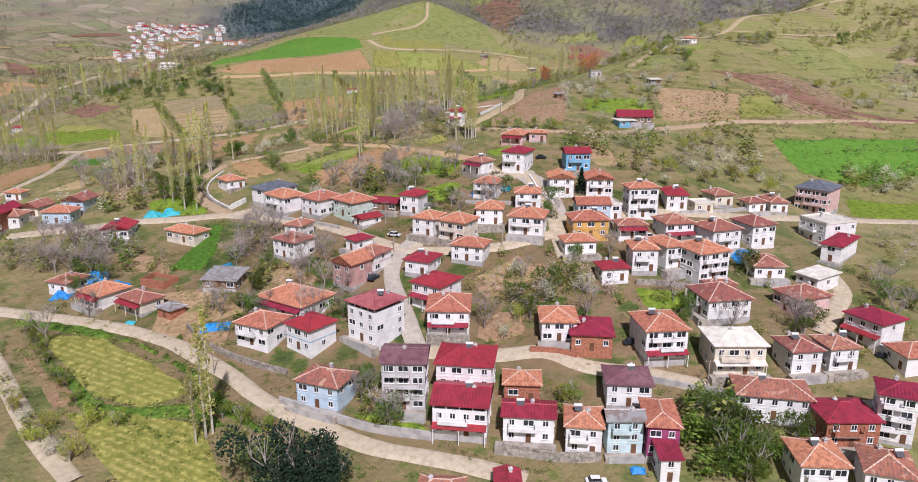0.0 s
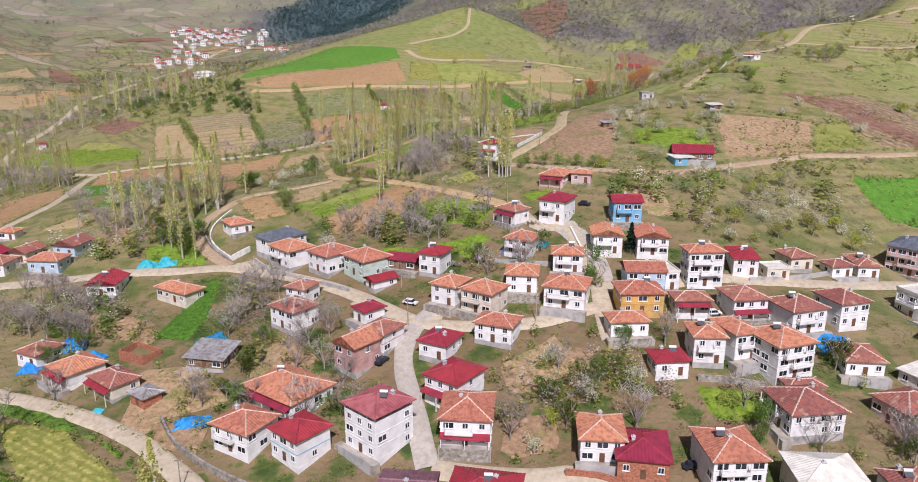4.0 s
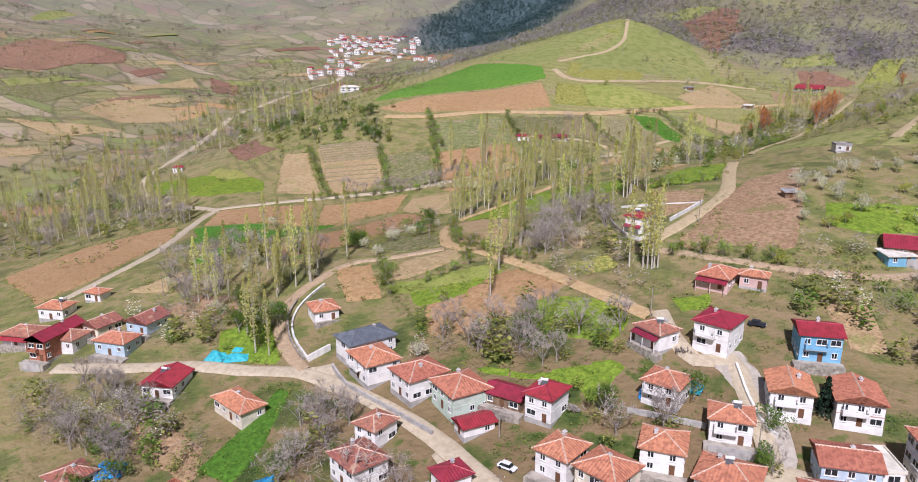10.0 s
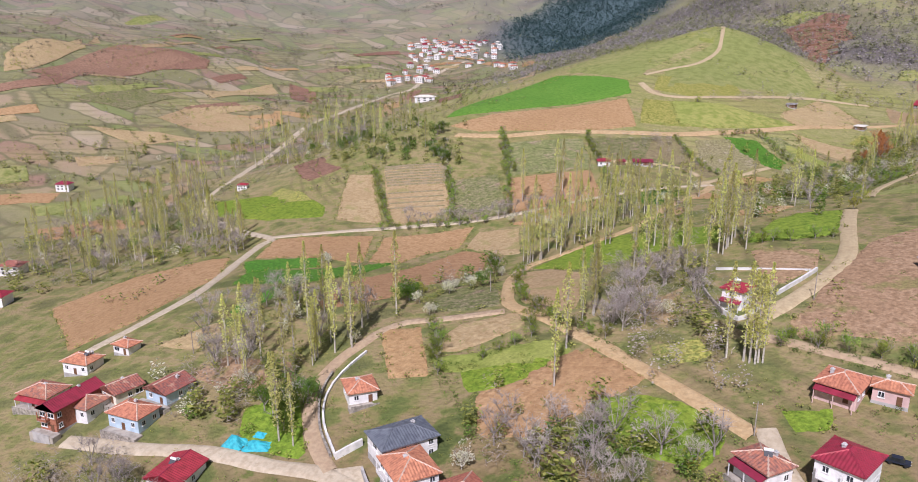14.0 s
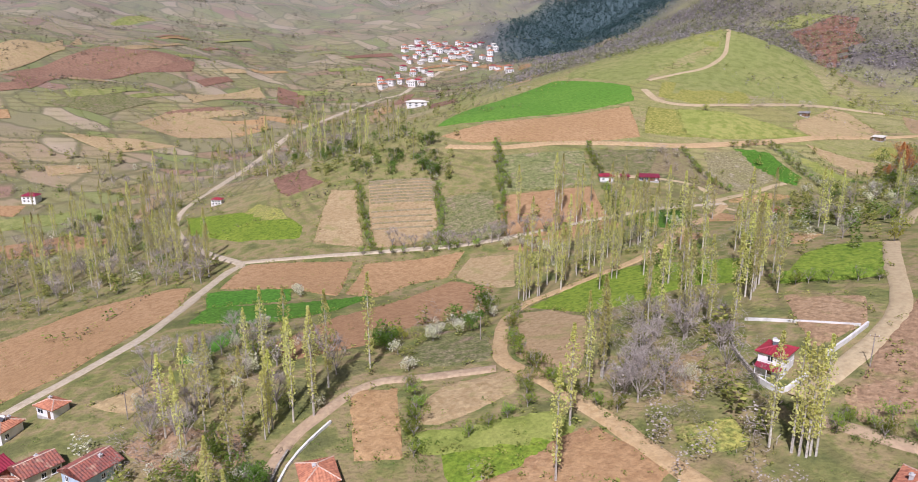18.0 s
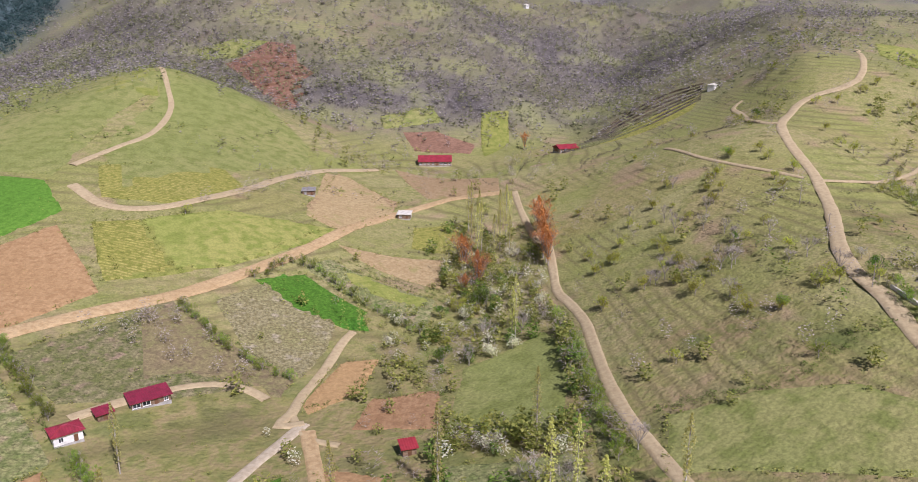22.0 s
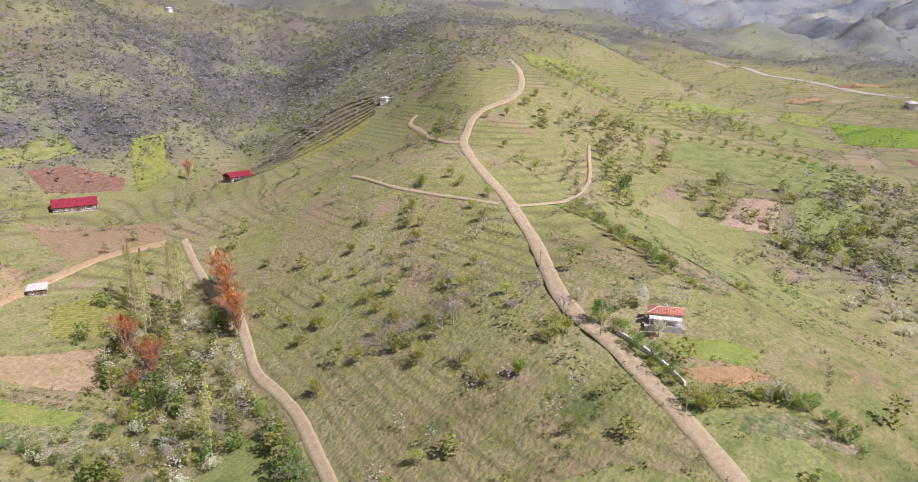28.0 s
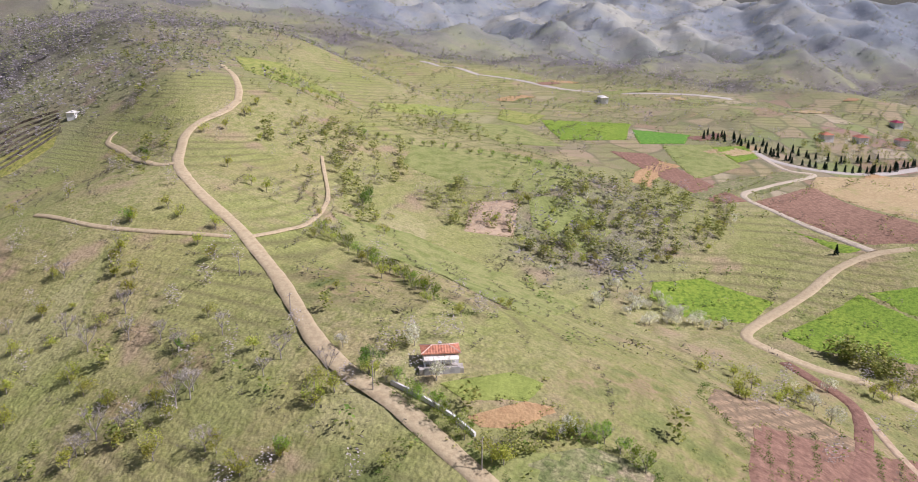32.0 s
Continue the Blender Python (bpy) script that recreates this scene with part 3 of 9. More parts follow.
def field(name, mat, corners, label, lift=0.12, category="field"):
    """A field with the given corners, its surface cut into small squares that follow the land."""
    LAY[0] += 1
    lift = lift + 0.012 * (LAY[0] % 12)
    corners = [(a + 1.1 * math.sin(a * 1.7 + b), b + 1.1 * math.sin(b * 1.3 - a)) for a, b in corners]
    size = max(max(c[0] for c in corners) - min(c[0] for c in corners), max(c[1] for c in corners) - min(c[1] for c in corners))
    gap = max(2.5, size / 30)
    bm = bmesh.new()
    # rounded, slightly wavering outline
    ring = []
    n = len(corners)
    for i in range(n):
        a, b = corners[i], corners[(i + 1) % n]
        span = math.hypot(b[0] - a[0], b[1] - a[1])
        count = max(2, int(span / gap))
        for j in range(count):
            f = j / count
            w = 0.012 * span * math.sin(math.pi * f) * math.sin(3 * f + i)
            ring.append((a[0] + (b[0] - a[0]) * f + w * (b[1] - a[1]) / max(span, 1), a[1] + (b[1] - a[1]) * f - w * (b[0] - a[0]) / max(span, 1)))
    face = bm.faces.new([bm.verts.new((a, b, 0)) for a, b in ring])
    lo = [min(c[k] for c in ring) for k in (0, 1)]
    hi = [max(c[k] for c in ring) for k in (0, 1)]
    for k in (0, 1):
        cut = lo[k] + gap
        while cut < hi[k]:
            no = (1, 0, 0) if k == 0 else (0, 1, 0)
            bmesh.ops.bisect_plane(bm, geom=bm.verts[:] + bm.edges[:] + bm.faces[:], dist=0.001, plane_co=(cut if k == 0 else 0, cut if k == 1 else 0, 0), plane_no=no)
            cut += gap
    xy = np.array([v.co[:2] for v in bm.verts])
    zz = ground(xy[:, 0], xy[:, 1]) + lift
    dist = np.hypot(xy[:, 0] - 50, xy[:, 1] - 400)
    zz = zz + relief(xy[:, 0], xy[:, 1]) + np.clip((dist - 300) / 300, 0, 2) * 0.35
    for v, q in zip(bm.verts, zz):
        v.co.z = q - (lift + 0.12 if v.is_boundary else 0)
    bmesh.ops.scale(bm, vec=(K, K, K), verts=bm.verts)
    bmesh.ops.recalc_face_normals(bm, faces=bm.faces)
    me = bpy.data.meshes.new(name)
    bm.to_mesh(me)
    bm.free()
    me.materials.append(mat)
    if me.polygons and sum(p.normal.z for p in me.polygons) < 0:
        me.flip_normals()
    return tagged(new(name, me), label, category, kind="structure")


def smooth_line(points, gap=2.5):
    """A Catmull-Rom line through the points."""
    pts = [Vector(p) for p in points]
    pts = [2 * pts[0] - pts[1], *pts, 2 * pts[-1] - pts[-2]]
    line = []
    for a, b, c, d in zip(pts, pts[1:], pts[2:], pts[3:]):
        n = max(2, int((c - b).length / gap))
        for i in range(n):
            t = i / n
            line.append(0.5 * ((2 * b) + (c - a) * t + (2 * a - 5 * b + 4 * c - d) * t * t + (3 * b - a - 3 * c + d) * t ** 3))
    return line + [pts[-2]]


def road(name, mat, points, width, label, lift=0.22):
    """A cambered strip that follows the land, with worn, uneven edges."""
    LAY[0] += 1
    lift = lift + 0.015 * (LAY[0] % 9)
    line = smooth_line(points)
    verts, faces = [], []
    for i, p in enumerate(line):
        q = line[min(i + 1, len(line) - 1)] - line[max(i - 1, 0)]
        side = Vector((-q.y, q.x)).normalized()
        wob = 1 + 0.05 * math.sin(i * 0.5) + 0.03 * math.sin(i * 1.7 + 1)
        level = height(p.x, p.y)
        for s, dz in ((-1.25, -0.35), (-1, 0), (-0.45, 0.05), (0, 0.02), (0.45, 0.05), (1, 0), (1.25, -0.35)):
            e = p + side * (s * width * 0.44 * wob)
            verts.append((e.x, e.y, 0.15 * level + 0.85 * height(e.x, e.y) + lift + dz))
        if i:
            for k in range(6):
                a = (i - 1) * 7 + k
                faces.append((a, a + 1, a + 8, a + 7))
    ob = mesh_object(name, verts, faces, mat, True)
    if ob.data.polygons[0].normal.z < 0:
        ob.data.flip_normals()
    return tagged(ob, label, "road", kind="structure")


def stone_wall(points, label, tall=1.0, thick=0.45, mat=None):
    """A low field or garden wall that steps along with the land."""
    line = smooth_line(points, 3.0)
    verts, faces = [], []
    for i, p in enumerate(line):
        q = line[min(i + 1, len(line) - 1)] - line[max(i - 1, 0)]
        side = Vector((-q.y, q.x)).normalized() * thick / 2
        z = height(p.x, p.y)
        top = z + tall * (1 + 0.06 * math.sin(i * 1.9))
        for s in (-1, 1):
            verts += [(p.x + s * side.x, p.y + s * side.y, z - 0.6), (p.x + s * side.x, p.y + s * side.y, top)]
        if i:
            a = (i - 1) * 4
            faces += [(a, a + 4, a + 5, a + 1), (a + 1, a + 5, a + 7, a + 3), (a + 3, a + 7, a + 6, a + 2)]
    n = len(verts) - 4
    faces += [(0, 1, 3, 2), (n, n + 2, n + 3, n + 1)]
    return tagged(mesh_object("stone_wall", verts, faces, mat or STONE), label, "wall")


# ---- fields ----
field("fallow_field", TAN, [(-707, 674), (-716, 721), (-805, 853), (-772, 827), (-684, 680), (-663, 637)], "pale dry field on the far slope")
field("ploughed_field", RED_SOIL, [(-619, 602), (-666, 658), (-690, 741), (-673, 814), (-612, 838), (-596, 809), (-641, 716), (-602, 610)], "plum brown ploughed field on the far slope")
field("fallow_field", TAN, [(-494, 620), (-499, 671), (-452, 677), (-411, 647), (-451, 623)], "pale tan strip on the far slope")
field("ploughed_field", PLOUGHED, [(-453, 680), (-422, 704), (-397, 674), (-412, 650)], "brown strip on the far slope")
field("ploughed_field", RED_SOIL, [(-517, 859), (-482, 858), (-424, 772), (-467, 797)], "reddish strip above the creek trees")
field("fallow_field", TAN, [(-551, 738), (-536, 852), (-508, 823), (-502, 698)], "dry terraces on the far slope")
field("meadow", PASTURE, [(-935, 1026), (-974, 1139), (-924, 1112), (-917, 1030)], "green patch high on the far slope")
field("grass_plot", OLIVE, [(-571, 595), (-556, 656), (-518, 671), (-525, 612)], "weedy slope above the valley")
field("fallow_field", TAN, [(-510, 557), (-470, 592), (-436, 606), (-459, 557)], "dry slope above the creek")
field("meadow", PASTURE, [(-428, 437), (-386, 471), (-348, 458), (-391, 438), (-412, 424)], "pale green valley meadow")
field("ploughed_field", PLOUGHED, [(-388, 406), (-353, 421), (-296, 404), (-329, 387), (-357, 383)], "brown strip between valley hedges")
field("ploughed_field", PLOUGHED, [(-91, 392), (-82, 400), (-54, 418), (-50, 415), (-73, 393), (-76, 389)], "narrow brown strip along the lane hedge")
field("crop_field", CROP, [(-47, 429), (-36, 443), (-24, 449), (-31, 410), (-48, 413)], "small vivid green field beside the track")
field("grass_plot", OLIVE, [(-74, 392), (-51, 410), (-33, 408), (-36, 381), (-70, 388)], "tan green plot with young poplars")
field("ploughed_field", PLOUGHED, [(-27, 400), (-20, 400), (-22, 385), (-30, 380)], "brown plot beside the track")
field("ploughed_field", PLOUGHED, [(4, 394), (16, 388), (9, 370), (-6, 373)], "brown plot between grassy strips")
field("fallow_field", OLIVE, [(-11, 412), (8, 433), (33, 419), (23, 395), (-13, 401)], "dull stony fallow plot")
field("ploughed_field", PLOUGHED, [(-18, 446), (-20, 421), (-5, 427), (-2, 435), (-11, 443)], "small brown plot at the fork")
field("ploughed_field", PLOUGHED, [(-233, 286), (-221, 318), (-196, 333), (-187, 334), (-172, 306), (-169, 286), (-168, 266), (-176, 247)], "long ploughed brown field beside the gravel lane")
field("crop_field", CROP, [(-175, 328), (-149, 336), (-141, 323), (-164, 312)], "pale green strip of young crop")
field("crop_field", CROP, [(-164, 311), (-140, 322), (-117, 342), (-121, 319), (-134, 299), (-158, 296)], "dark green strip of young wheat")
field("crop_field", CROP, [(-142, 287), (-138, 298), (-132, 289), (-132, 271), (-138, 268)], "small green crop patch beside the lane")
field("ploughed_field", PLOUGHED, [(-184, 357), (-143, 372), (-130, 335), (-148, 336), (-175, 330)], "smooth ploughed brown field by the lane fork")
field("ploughed_field", PLOUGHED, [(-139, 371), (-106, 389), (-101, 365), (-112, 357), (-116, 340), (-128, 337)], "freshly ploughed brown field")
field("fallow_field", TAN, [(-101, 383), (-84, 387), (-73, 354), (-79, 352), (-100, 365)], "dry tan fallow field")
field("ploughed_field", PLOUGHED, [(-99, 363), (-80, 354), (-73, 325), (-90, 310), (-96, 290), (-106, 279), (-121, 279), (-118, 292), (-118, 315)], "sloping ploughed field with white blossom trees")
field("meadow", BRIGHT, [(-63, 328), (-50, 355), (-36, 362), (-5, 356), (-5, 330), (-18, 331), (-36, 320), (-44, 318)], "bright green meadow beside poplars")
field("meadow", BRIGHT, [(8, 358), (17, 367), (30, 367), (24, 331), (13, 326), (1, 328)], "bright lime green meadow")
field("fallow_field", TAN, [(-63, 320), (-54, 322), (-43, 313), (-38, 296), (-38, 280), (-43, 279), (-52, 288), (-59, 301)], "oval tan fallow field at the track bend")
field("fallow_field", OLIVE, [(-83, 305), (-68, 305), (-64, 301), (-59, 285), (-65, 280), (-79, 279)], "stony fallow plot beside bushes")
field("ploughed_field", TAN, [(-67, 265), (-64, 272), (-53, 279), (-48, 272), (-54, 260), (-59, 255), (-63, 256)], "pale brown ploughed plot")
field("grass_plot", LIME, [(-64, 252), (-48, 260), (-38, 265), (-33, 259), (-40, 252), (-60, 248)], "grassy green plot with scattered weeds")
field("meadow", BRIGHT, [(-273, 427), (-236, 423), (-199, 409), (-184, 400), (-178, 388), (-207, 386), (-249, 401)], "bright green meadow by the lane bend")
field("weed_patch", YELLOW, [(-233, 421), (-233, 434), (-211, 422), (-196, 408), (-210, 407)], "yellow flowering weed patch")
field("fallow_field", TAN, [(-177, 445), (-146, 453), (-125, 408), (-128, 391), (-143, 384)], "terraced dry tan field")
field("fallow_field", TAN, [(-196, 442), (-179, 441), (-146, 383), (-169, 386)], "dry tan strip on the slope")
field("grass_plot", OLIVE, [(-135, 436), (-114, 445), (-95, 402), (-117, 393)], "weedy green plot with young trees")
field("ploughed_field", PLOUGHED, [(-108, 441), (-71, 464), (-54, 415), (-71, 404), (-94, 404)], "reddish ploughed field below the sheds")
field("grass_plot", OLIVE, [(-123, 485), (-86, 510), (-71, 467), (-109, 443)], "weedy green field under the hill road")
field("orchard_ground", OLIVE, [(-84, 513), (-43, 539), (-22, 494), (-46, 490), (-64, 489), (-71, 488)], "olive brown orchard ground with small trees")
field("crop_field", YOUNG, [(-174, 522), (-184, 604), (-141, 665), (-83, 635), (-76, 601), (-146, 531)], "bright green hillside field")
field("ploughed_field", PLOUGHED, [(-165, 503), (-145, 527), (-76, 592), (-62, 543), (-102, 513), (-143, 495)], "reddish brown hillside field above the road")
field("meadow", LIME, [(-64, 586), (-24, 598), (25, 596), (-24, 559), (-55, 551)], "yellow green hillside meadow")
field("meadow", PASTURE, [(-125, 921), (-37, 937), (-33, 765), (-58, 715), (-82, 638), (-138, 671)], "smooth pale green hilltop pasture")
field("meadow", PASTURE, [(-35, 935), (-8, 889), (41, 720), (31, 685), (-62, 611), (-65, 671), (-36, 747)], "pale green pasture on the hill shoulder")
field("meadow", LIME, [(-51, 591), (-18, 601), (24, 596), (10, 581), (-23, 558), (-41, 555)], "yellow green hillside meadow beside the dirt road")
field("crop_field", CROP, [(-15, 553), (4, 557), (20, 530), (8, 523), (-3, 530)], "vivid green strip of young wheat")
field("grass_plot", OLIVE, [(4, 563), (14, 568), (45, 533), (33, 513), (22, 532)], "weedy green plot below the road")
field("soil_cut", TAN, [(16, 617), (48, 685), (65, 638), (57, 622), (28, 600)], "bare tan soil cut above the road")
field("meadow", PASTURE, [(52, 417), (70, 408), (83, 397), (87, 385), (83, 372), (73, 368), (41, 400)], "broad green meadow under the ridge")
field("ploughed_field", RED_SOIL, [(18, 918), (57, 954), (79, 944), (72, 908), (78, 880), (55, 854), (57, 827), (41, 812)], "red terraced soil on the mountainside")
field("meadow", PASTURE, [(1, 963), (32, 972), (58, 957), (26, 931), (1, 936)], "green clearing beside red terraces")
field("fallow_field", MOWN, [(209, 689), (249, 701), (287, 684), (268, 668), (235, 676)], "stepped orchard terraces on the slope")
field("crop_field", BRIGHT, [(266, 378), (278, 359), (267, 335), (248, 344), (244, 364), (255, 376)], "bright green crop field under the wooded knoll")
field("ploughed_field", RED_SOIL, [(450, 421), (459, 401), (380, 341), (366, 358), (409, 396)], "dark brown valley field")
field("crop_field", PASTURE, [(490, 392), (519, 365), (462, 343), (408, 368)], "pale green valley field")
field("crop_field", BRIGHT, [(509, 363), (535, 339), (493, 332), (472, 345)], "bright green valley field")
field("ploughed_field", RED_SOIL, [(381, 340), (434, 306), (345, 268), (322, 273), (320, 298)], "dark brown ploughed valley field")
field("fallow_field", TAN, [(464, 303), (519, 228), (357, 265), (435, 309)], "pale tan valley field")
field("fallow_field", OLIVE, [(413, 349), (465, 320), (464, 304), (398, 335)], "tan green valley field")
field("crop_field", BRIGHT, [(243, 333), (275, 307), (257, 286), (234, 290), (234, 322)], "bright green valley meadow")
field("crop_field", BRIGHT, [(278, 304), (283, 281), (260, 285), (266, 294)], "bright green field beyond the hedge")
field("crop_field", BRIGHT, [(347, 331), (315, 297), (311, 307), (333, 320)], "bright strip of green beside the valley lane")
field("crop_field", BRIGHT, [(534, 484), (571, 422), (495, 416), (462, 454)], "distant green valley fields")
field("meadow", PASTURE, [(343, 509), (376, 468), (360, 417), (315, 431), (306, 476), (314, 500)], "smooth grassy slope below the knoll")
field("meadow", PASTURE, [(223, 490), (238, 464), (234, 418), (230, 396), (170, 402), (198, 435), (192, 465)], "pale green slope above the blossom trees")
field("vegetable_garden", PLOUGHED, [(111, 399), (119, 389), (120, 382), (112, 387), (108, 396)], "small ploughed garden plot by the cottage")
field("vegetable_garden", LIME, [(119, 406), (129, 394), (129, 388), (119, 389), (114, 399)], "green vegetable garden by the cottage")
field("grass_plot", OLIVE, [(103, 386), (114, 376), (113, 367), (109, 362), (98, 383)], "hedged grassy plot beside the ridge road")
field("planted_rows", RED_SOIL, [(151, 345), (163, 325), (180, 302), (160, 307), (117, 347)], "red soil planted in rows")
field("meadow", MOWN, [(-97, 157), (-79, 152), (-61, 140), (-53, 129), (-60, 125), (-72, 129), (-81, 138)], "yellow green terrace field below the street")
field("meadow", MOWN, [(-76, 125), (-65, 127), (-48, 120), (-40, 109), (-38, 104), (-56, 104)], "mown green terrace below the village")
field("meadow", BRIGHT, [(129, 236), (161, 239), (151, 223), (122, 219)], "bright green field below the village edge")
field("garden_plot", BROWN, [(4, 166), (13, 170), (24, 169), (22, 161), (6, 157)], "bare brown garden plot between houses")
field("garden_plot", BROWN, [(-70, 170), (-60, 171), (-49, 159), (-60, 153)], "bare earth yard under the hedges")
field("garden_plot", BROWN, [(5, 167), (16, 173), (21, 165), (16, 159), (7, 159)], "brown garden plot with low walls")
field("garden_plot", BROWN, [(4, 152), (14, 152), (15, 144), (5, 141)], "brown garden beside the red house")
field("grass_plot", BRIGHT, [(42, 160), (53, 160), (53, 152), (43, 152)], "green lawn between houses")
field("fallow_field", TAN, [(-720, 654), (-796, 819), (-713, 750), (-664, 633), (-673, 615)], "dry hillside field")
field("ploughed_field", RED_SOIL, [(-654, 624), (-722, 811), (-613, 815), (-621, 748), (-617, 638)], "dark plum brown hillside field")
field("fallow_field", TAN, [(-497, 651), (-494, 672), (-411, 685), (-420, 643), (-468, 640)], "pale strips on the far slope")
field("ploughed_field", RED_SOIL, [(-524, 868), (-494, 866), (-418, 752), (-476, 802)], "reddish strip on the far slope")
field("meadow", MOWN, [(-65, 592), (-51, 591), (-41, 555), (-61, 549), (-65, 570)], "yellow green sloping meadow")
field("fallow_field", MOWN, [(-64, 647), (-14, 654), (-6, 627), (-39, 604), (-62, 612)], "dry yellowish hillside field")
field("meadow", LIME, [(-94, 950), (-35, 931), (-36, 746), (-80, 745)], "smooth green hilltop meadow")
field("crop_field", CROP, [(-13, 551), (-4, 557), (17, 530), (16, 519), (8, 520)], "vivid green strip on the terraces")
field("fallow_field", TAN, [(15, 607), (39, 683), (54, 680), (63, 645), (58, 615), (25, 594)], "terraced tan earthworks on the slope")
field("grass_plot", BRIGHT, [(-24, 240), (-14, 243), (-4, 239), (2, 233), (-2, 224), (-12, 224), (-20, 230)], "lush grass below the bare trees")
field("grass_plot", BRIGHT, [(-101, 230), (-89, 234), (-75, 216), (-87, 217), (-95, 220)], "lush grass beside the tarpaulin heaps")
field("grass_plot", BRIGHT, [(-55, 248), (-38, 259), (-35, 251), (-44, 242), (-50, 241)], "lush grass strip behind the houses")
field("grass_plot", BRIGHT, [(10, 240), (19, 242), (19, 237), (11, 235)], "lush grass patch below the villa")
field("ploughed_field", PLOUGHED, [(-49, 240), (-40, 246), (-28, 259), (-14, 247), (-24, 238), (-34, 229), (-42, 227)], "brown ploughed plot behind the houses")
field("grass_plot", BRIGHT, [(-20, 122), (-13, 124), (-5, 120), (-5, 117), (-13, 118)], "green bank under the street houses")
field("garden_plot", BROWN, [(-64, 154), (-51, 150), (-49, 145), (-58, 147)], "bare brown yard beside the street")
field("grass_verge", LUSH, [(-106, 161), (-100, 162), (-86, 158), (-65, 147), (-53, 136), (-48, 124), (-51, 126), (-56, 136), (-69, 147), (-86, 153), (-99, 157)], "lush green bank round the terrace field")
field("grass_verge", LUSH, [(-95, 152), (-84, 138), (-72, 126), (-61, 122), (-53, 123), (-44, 120), (-35, 115), (-32, 114), (-42, 121), (-51, 126), (-60, 125), (-71, 129), (-81, 138)], "lush green bank between the terraces")
field("grass_verge", LUSH, [(-54, 136), (-42, 124), (-33, 117), (-34, 115), (-44, 122), (-49, 126)], "lush green bank below the street")
field("meadow", LIME, [(433, 573), (483, 560), (531, 527), (469, 537), (413, 555)], "green fields of the far valley")
field("meadow", PASTURE, [(451, 530), (491, 493), (441, 449), (412, 478)], "grassy slope of the far valley")
field("crop_field", YOUNG, [(543, 418), (552, 377), (509, 379), (488, 408)], "green plot in the far valley")
field("meadow", LIME, [(553, 519), (553, 487), (501, 487), (503, 510)], "pale green plot in the far valley")
field("meadow", LIME, [(422, 671), (444, 649), (423, 614), (394, 569), (367, 592), (387, 637)], "bright green crest above the hollow")
field("meadow", PASTURE, [(307, 436), (322, 416), (299, 396), (272, 406), (283, 429)], "grassy clearing inside the hollow wood")
field("fallow_field", EARTH, [(290, 459), (304, 438), (270, 432), (263, 450)], "bare reddish slope under the hollow wood")
field("pavement", PAVED, [(15, 220), (22, 223), (26, 218), (28, 206), (30, 194), (28, 183), (24, 182), (25, 196), (22, 208)], "worn concrete square between the upper houses", category="pavement")
field("pavement", PALE, [(-71, 214), (-63, 217), (-58, 211), (-43, 203), (-46, 202), (-62, 208)], "dusty trampled square at the road junction", category="pavement")
field("pavement", PALE, [(-34, 195), (-21, 185), (-9, 182), (-8, 179), (-18, 178), (-28, 186)], "dusty street corner below the garden walls", category="pavement")
field("grass_plot", BRIGHT, [(-35, 217), (-16, 214), (-2, 219), (0, 215), (-5, 204), (-8, 209), (-18, 211), (-28, 212)], "lush grass under bare trees")

field("ploughed_field", BROWN, [(84, 317), (120, 319), (111, 289), (76, 275)], "wide brown ploughed field above the lane")
field("terraced_field", STEPPED, [(127, 342), (152, 355), (168, 355), (178, 334), (169, 316), (142, 307), (135, 324)], "brown terraced slope with narrow steps")
field("grass_plot", LIME, [(121, 317), (135, 324), (137, 305), (111, 290)], "pale green plot between ploughed fields")
field("meadow", PASTURE, [(103, 401), (111, 375), (93, 353), (77, 361)], "pale green pasture above the barn")
field("garden", BRIGHT, [(49, 296), (78, 300), (72, 282), (56, 278), (47, 280)], "lush green garden behind the barn")
field("stony_slope", STONY, [(78, 254), (112, 270), (108, 255), (83, 237), (74, 236)], "grey stony slope with dry brushwood")
field("ploughed_field", BROWN, [(12, 267), (37, 265), (43, 292), (49, 340), (32, 320), (19, 287)], "broad brown ploughed field beside the villa lane")
field("garden_plot", BROWN, [(42, 241), (52, 243), (51, 227), (44, 224)], "bare brown plot beside the blue house")
field("ploughed_field", BROWN, [(3, 319), (20, 315), (17, 299), (6, 287)], "brown plot above the villa")
field("crop_field", CROP, [(-76, 183), (-68, 180), (-66, 188), (-67, 207), (-71, 207), (-73, 196)], "dark green strip of vegetables beside bare trees")
field("garden_plot", BROWN, [(-107, 193), (-92, 195), (-78, 189), (-75, 179), (-88, 184), (-97, 190)], "bare brown garden among leafless trees")
field("garden_plot", BROWN, [(-75, 173), (-65, 171), (-60, 164), (-60, 153), (-64, 149), (-70, 152), (-70, 161)], "trampled brown yard between sheds")
field("garden_plot", BROWN, [(-51, 176), (-42, 179), (-34, 171), (-36, 166), (-47, 165)], "bare brown bank below the trees")
field("ploughed_field", PLOUGHED, [(-41, 249), (-31, 259), (-18, 249), (-19, 247), (-39, 243)], "brown ploughed plot below the earth track")
field("ploughed_field", TAN, [(-22, 279), (-13, 293), (-11, 269), (-16, 269)], "furrowed tan plot among bare trees")
field("weed_patch", YELLOW, [(-16, 259), (-6, 265), (-3, 257), (-10, 253)], "yellow green weedy plot by the bare trees")
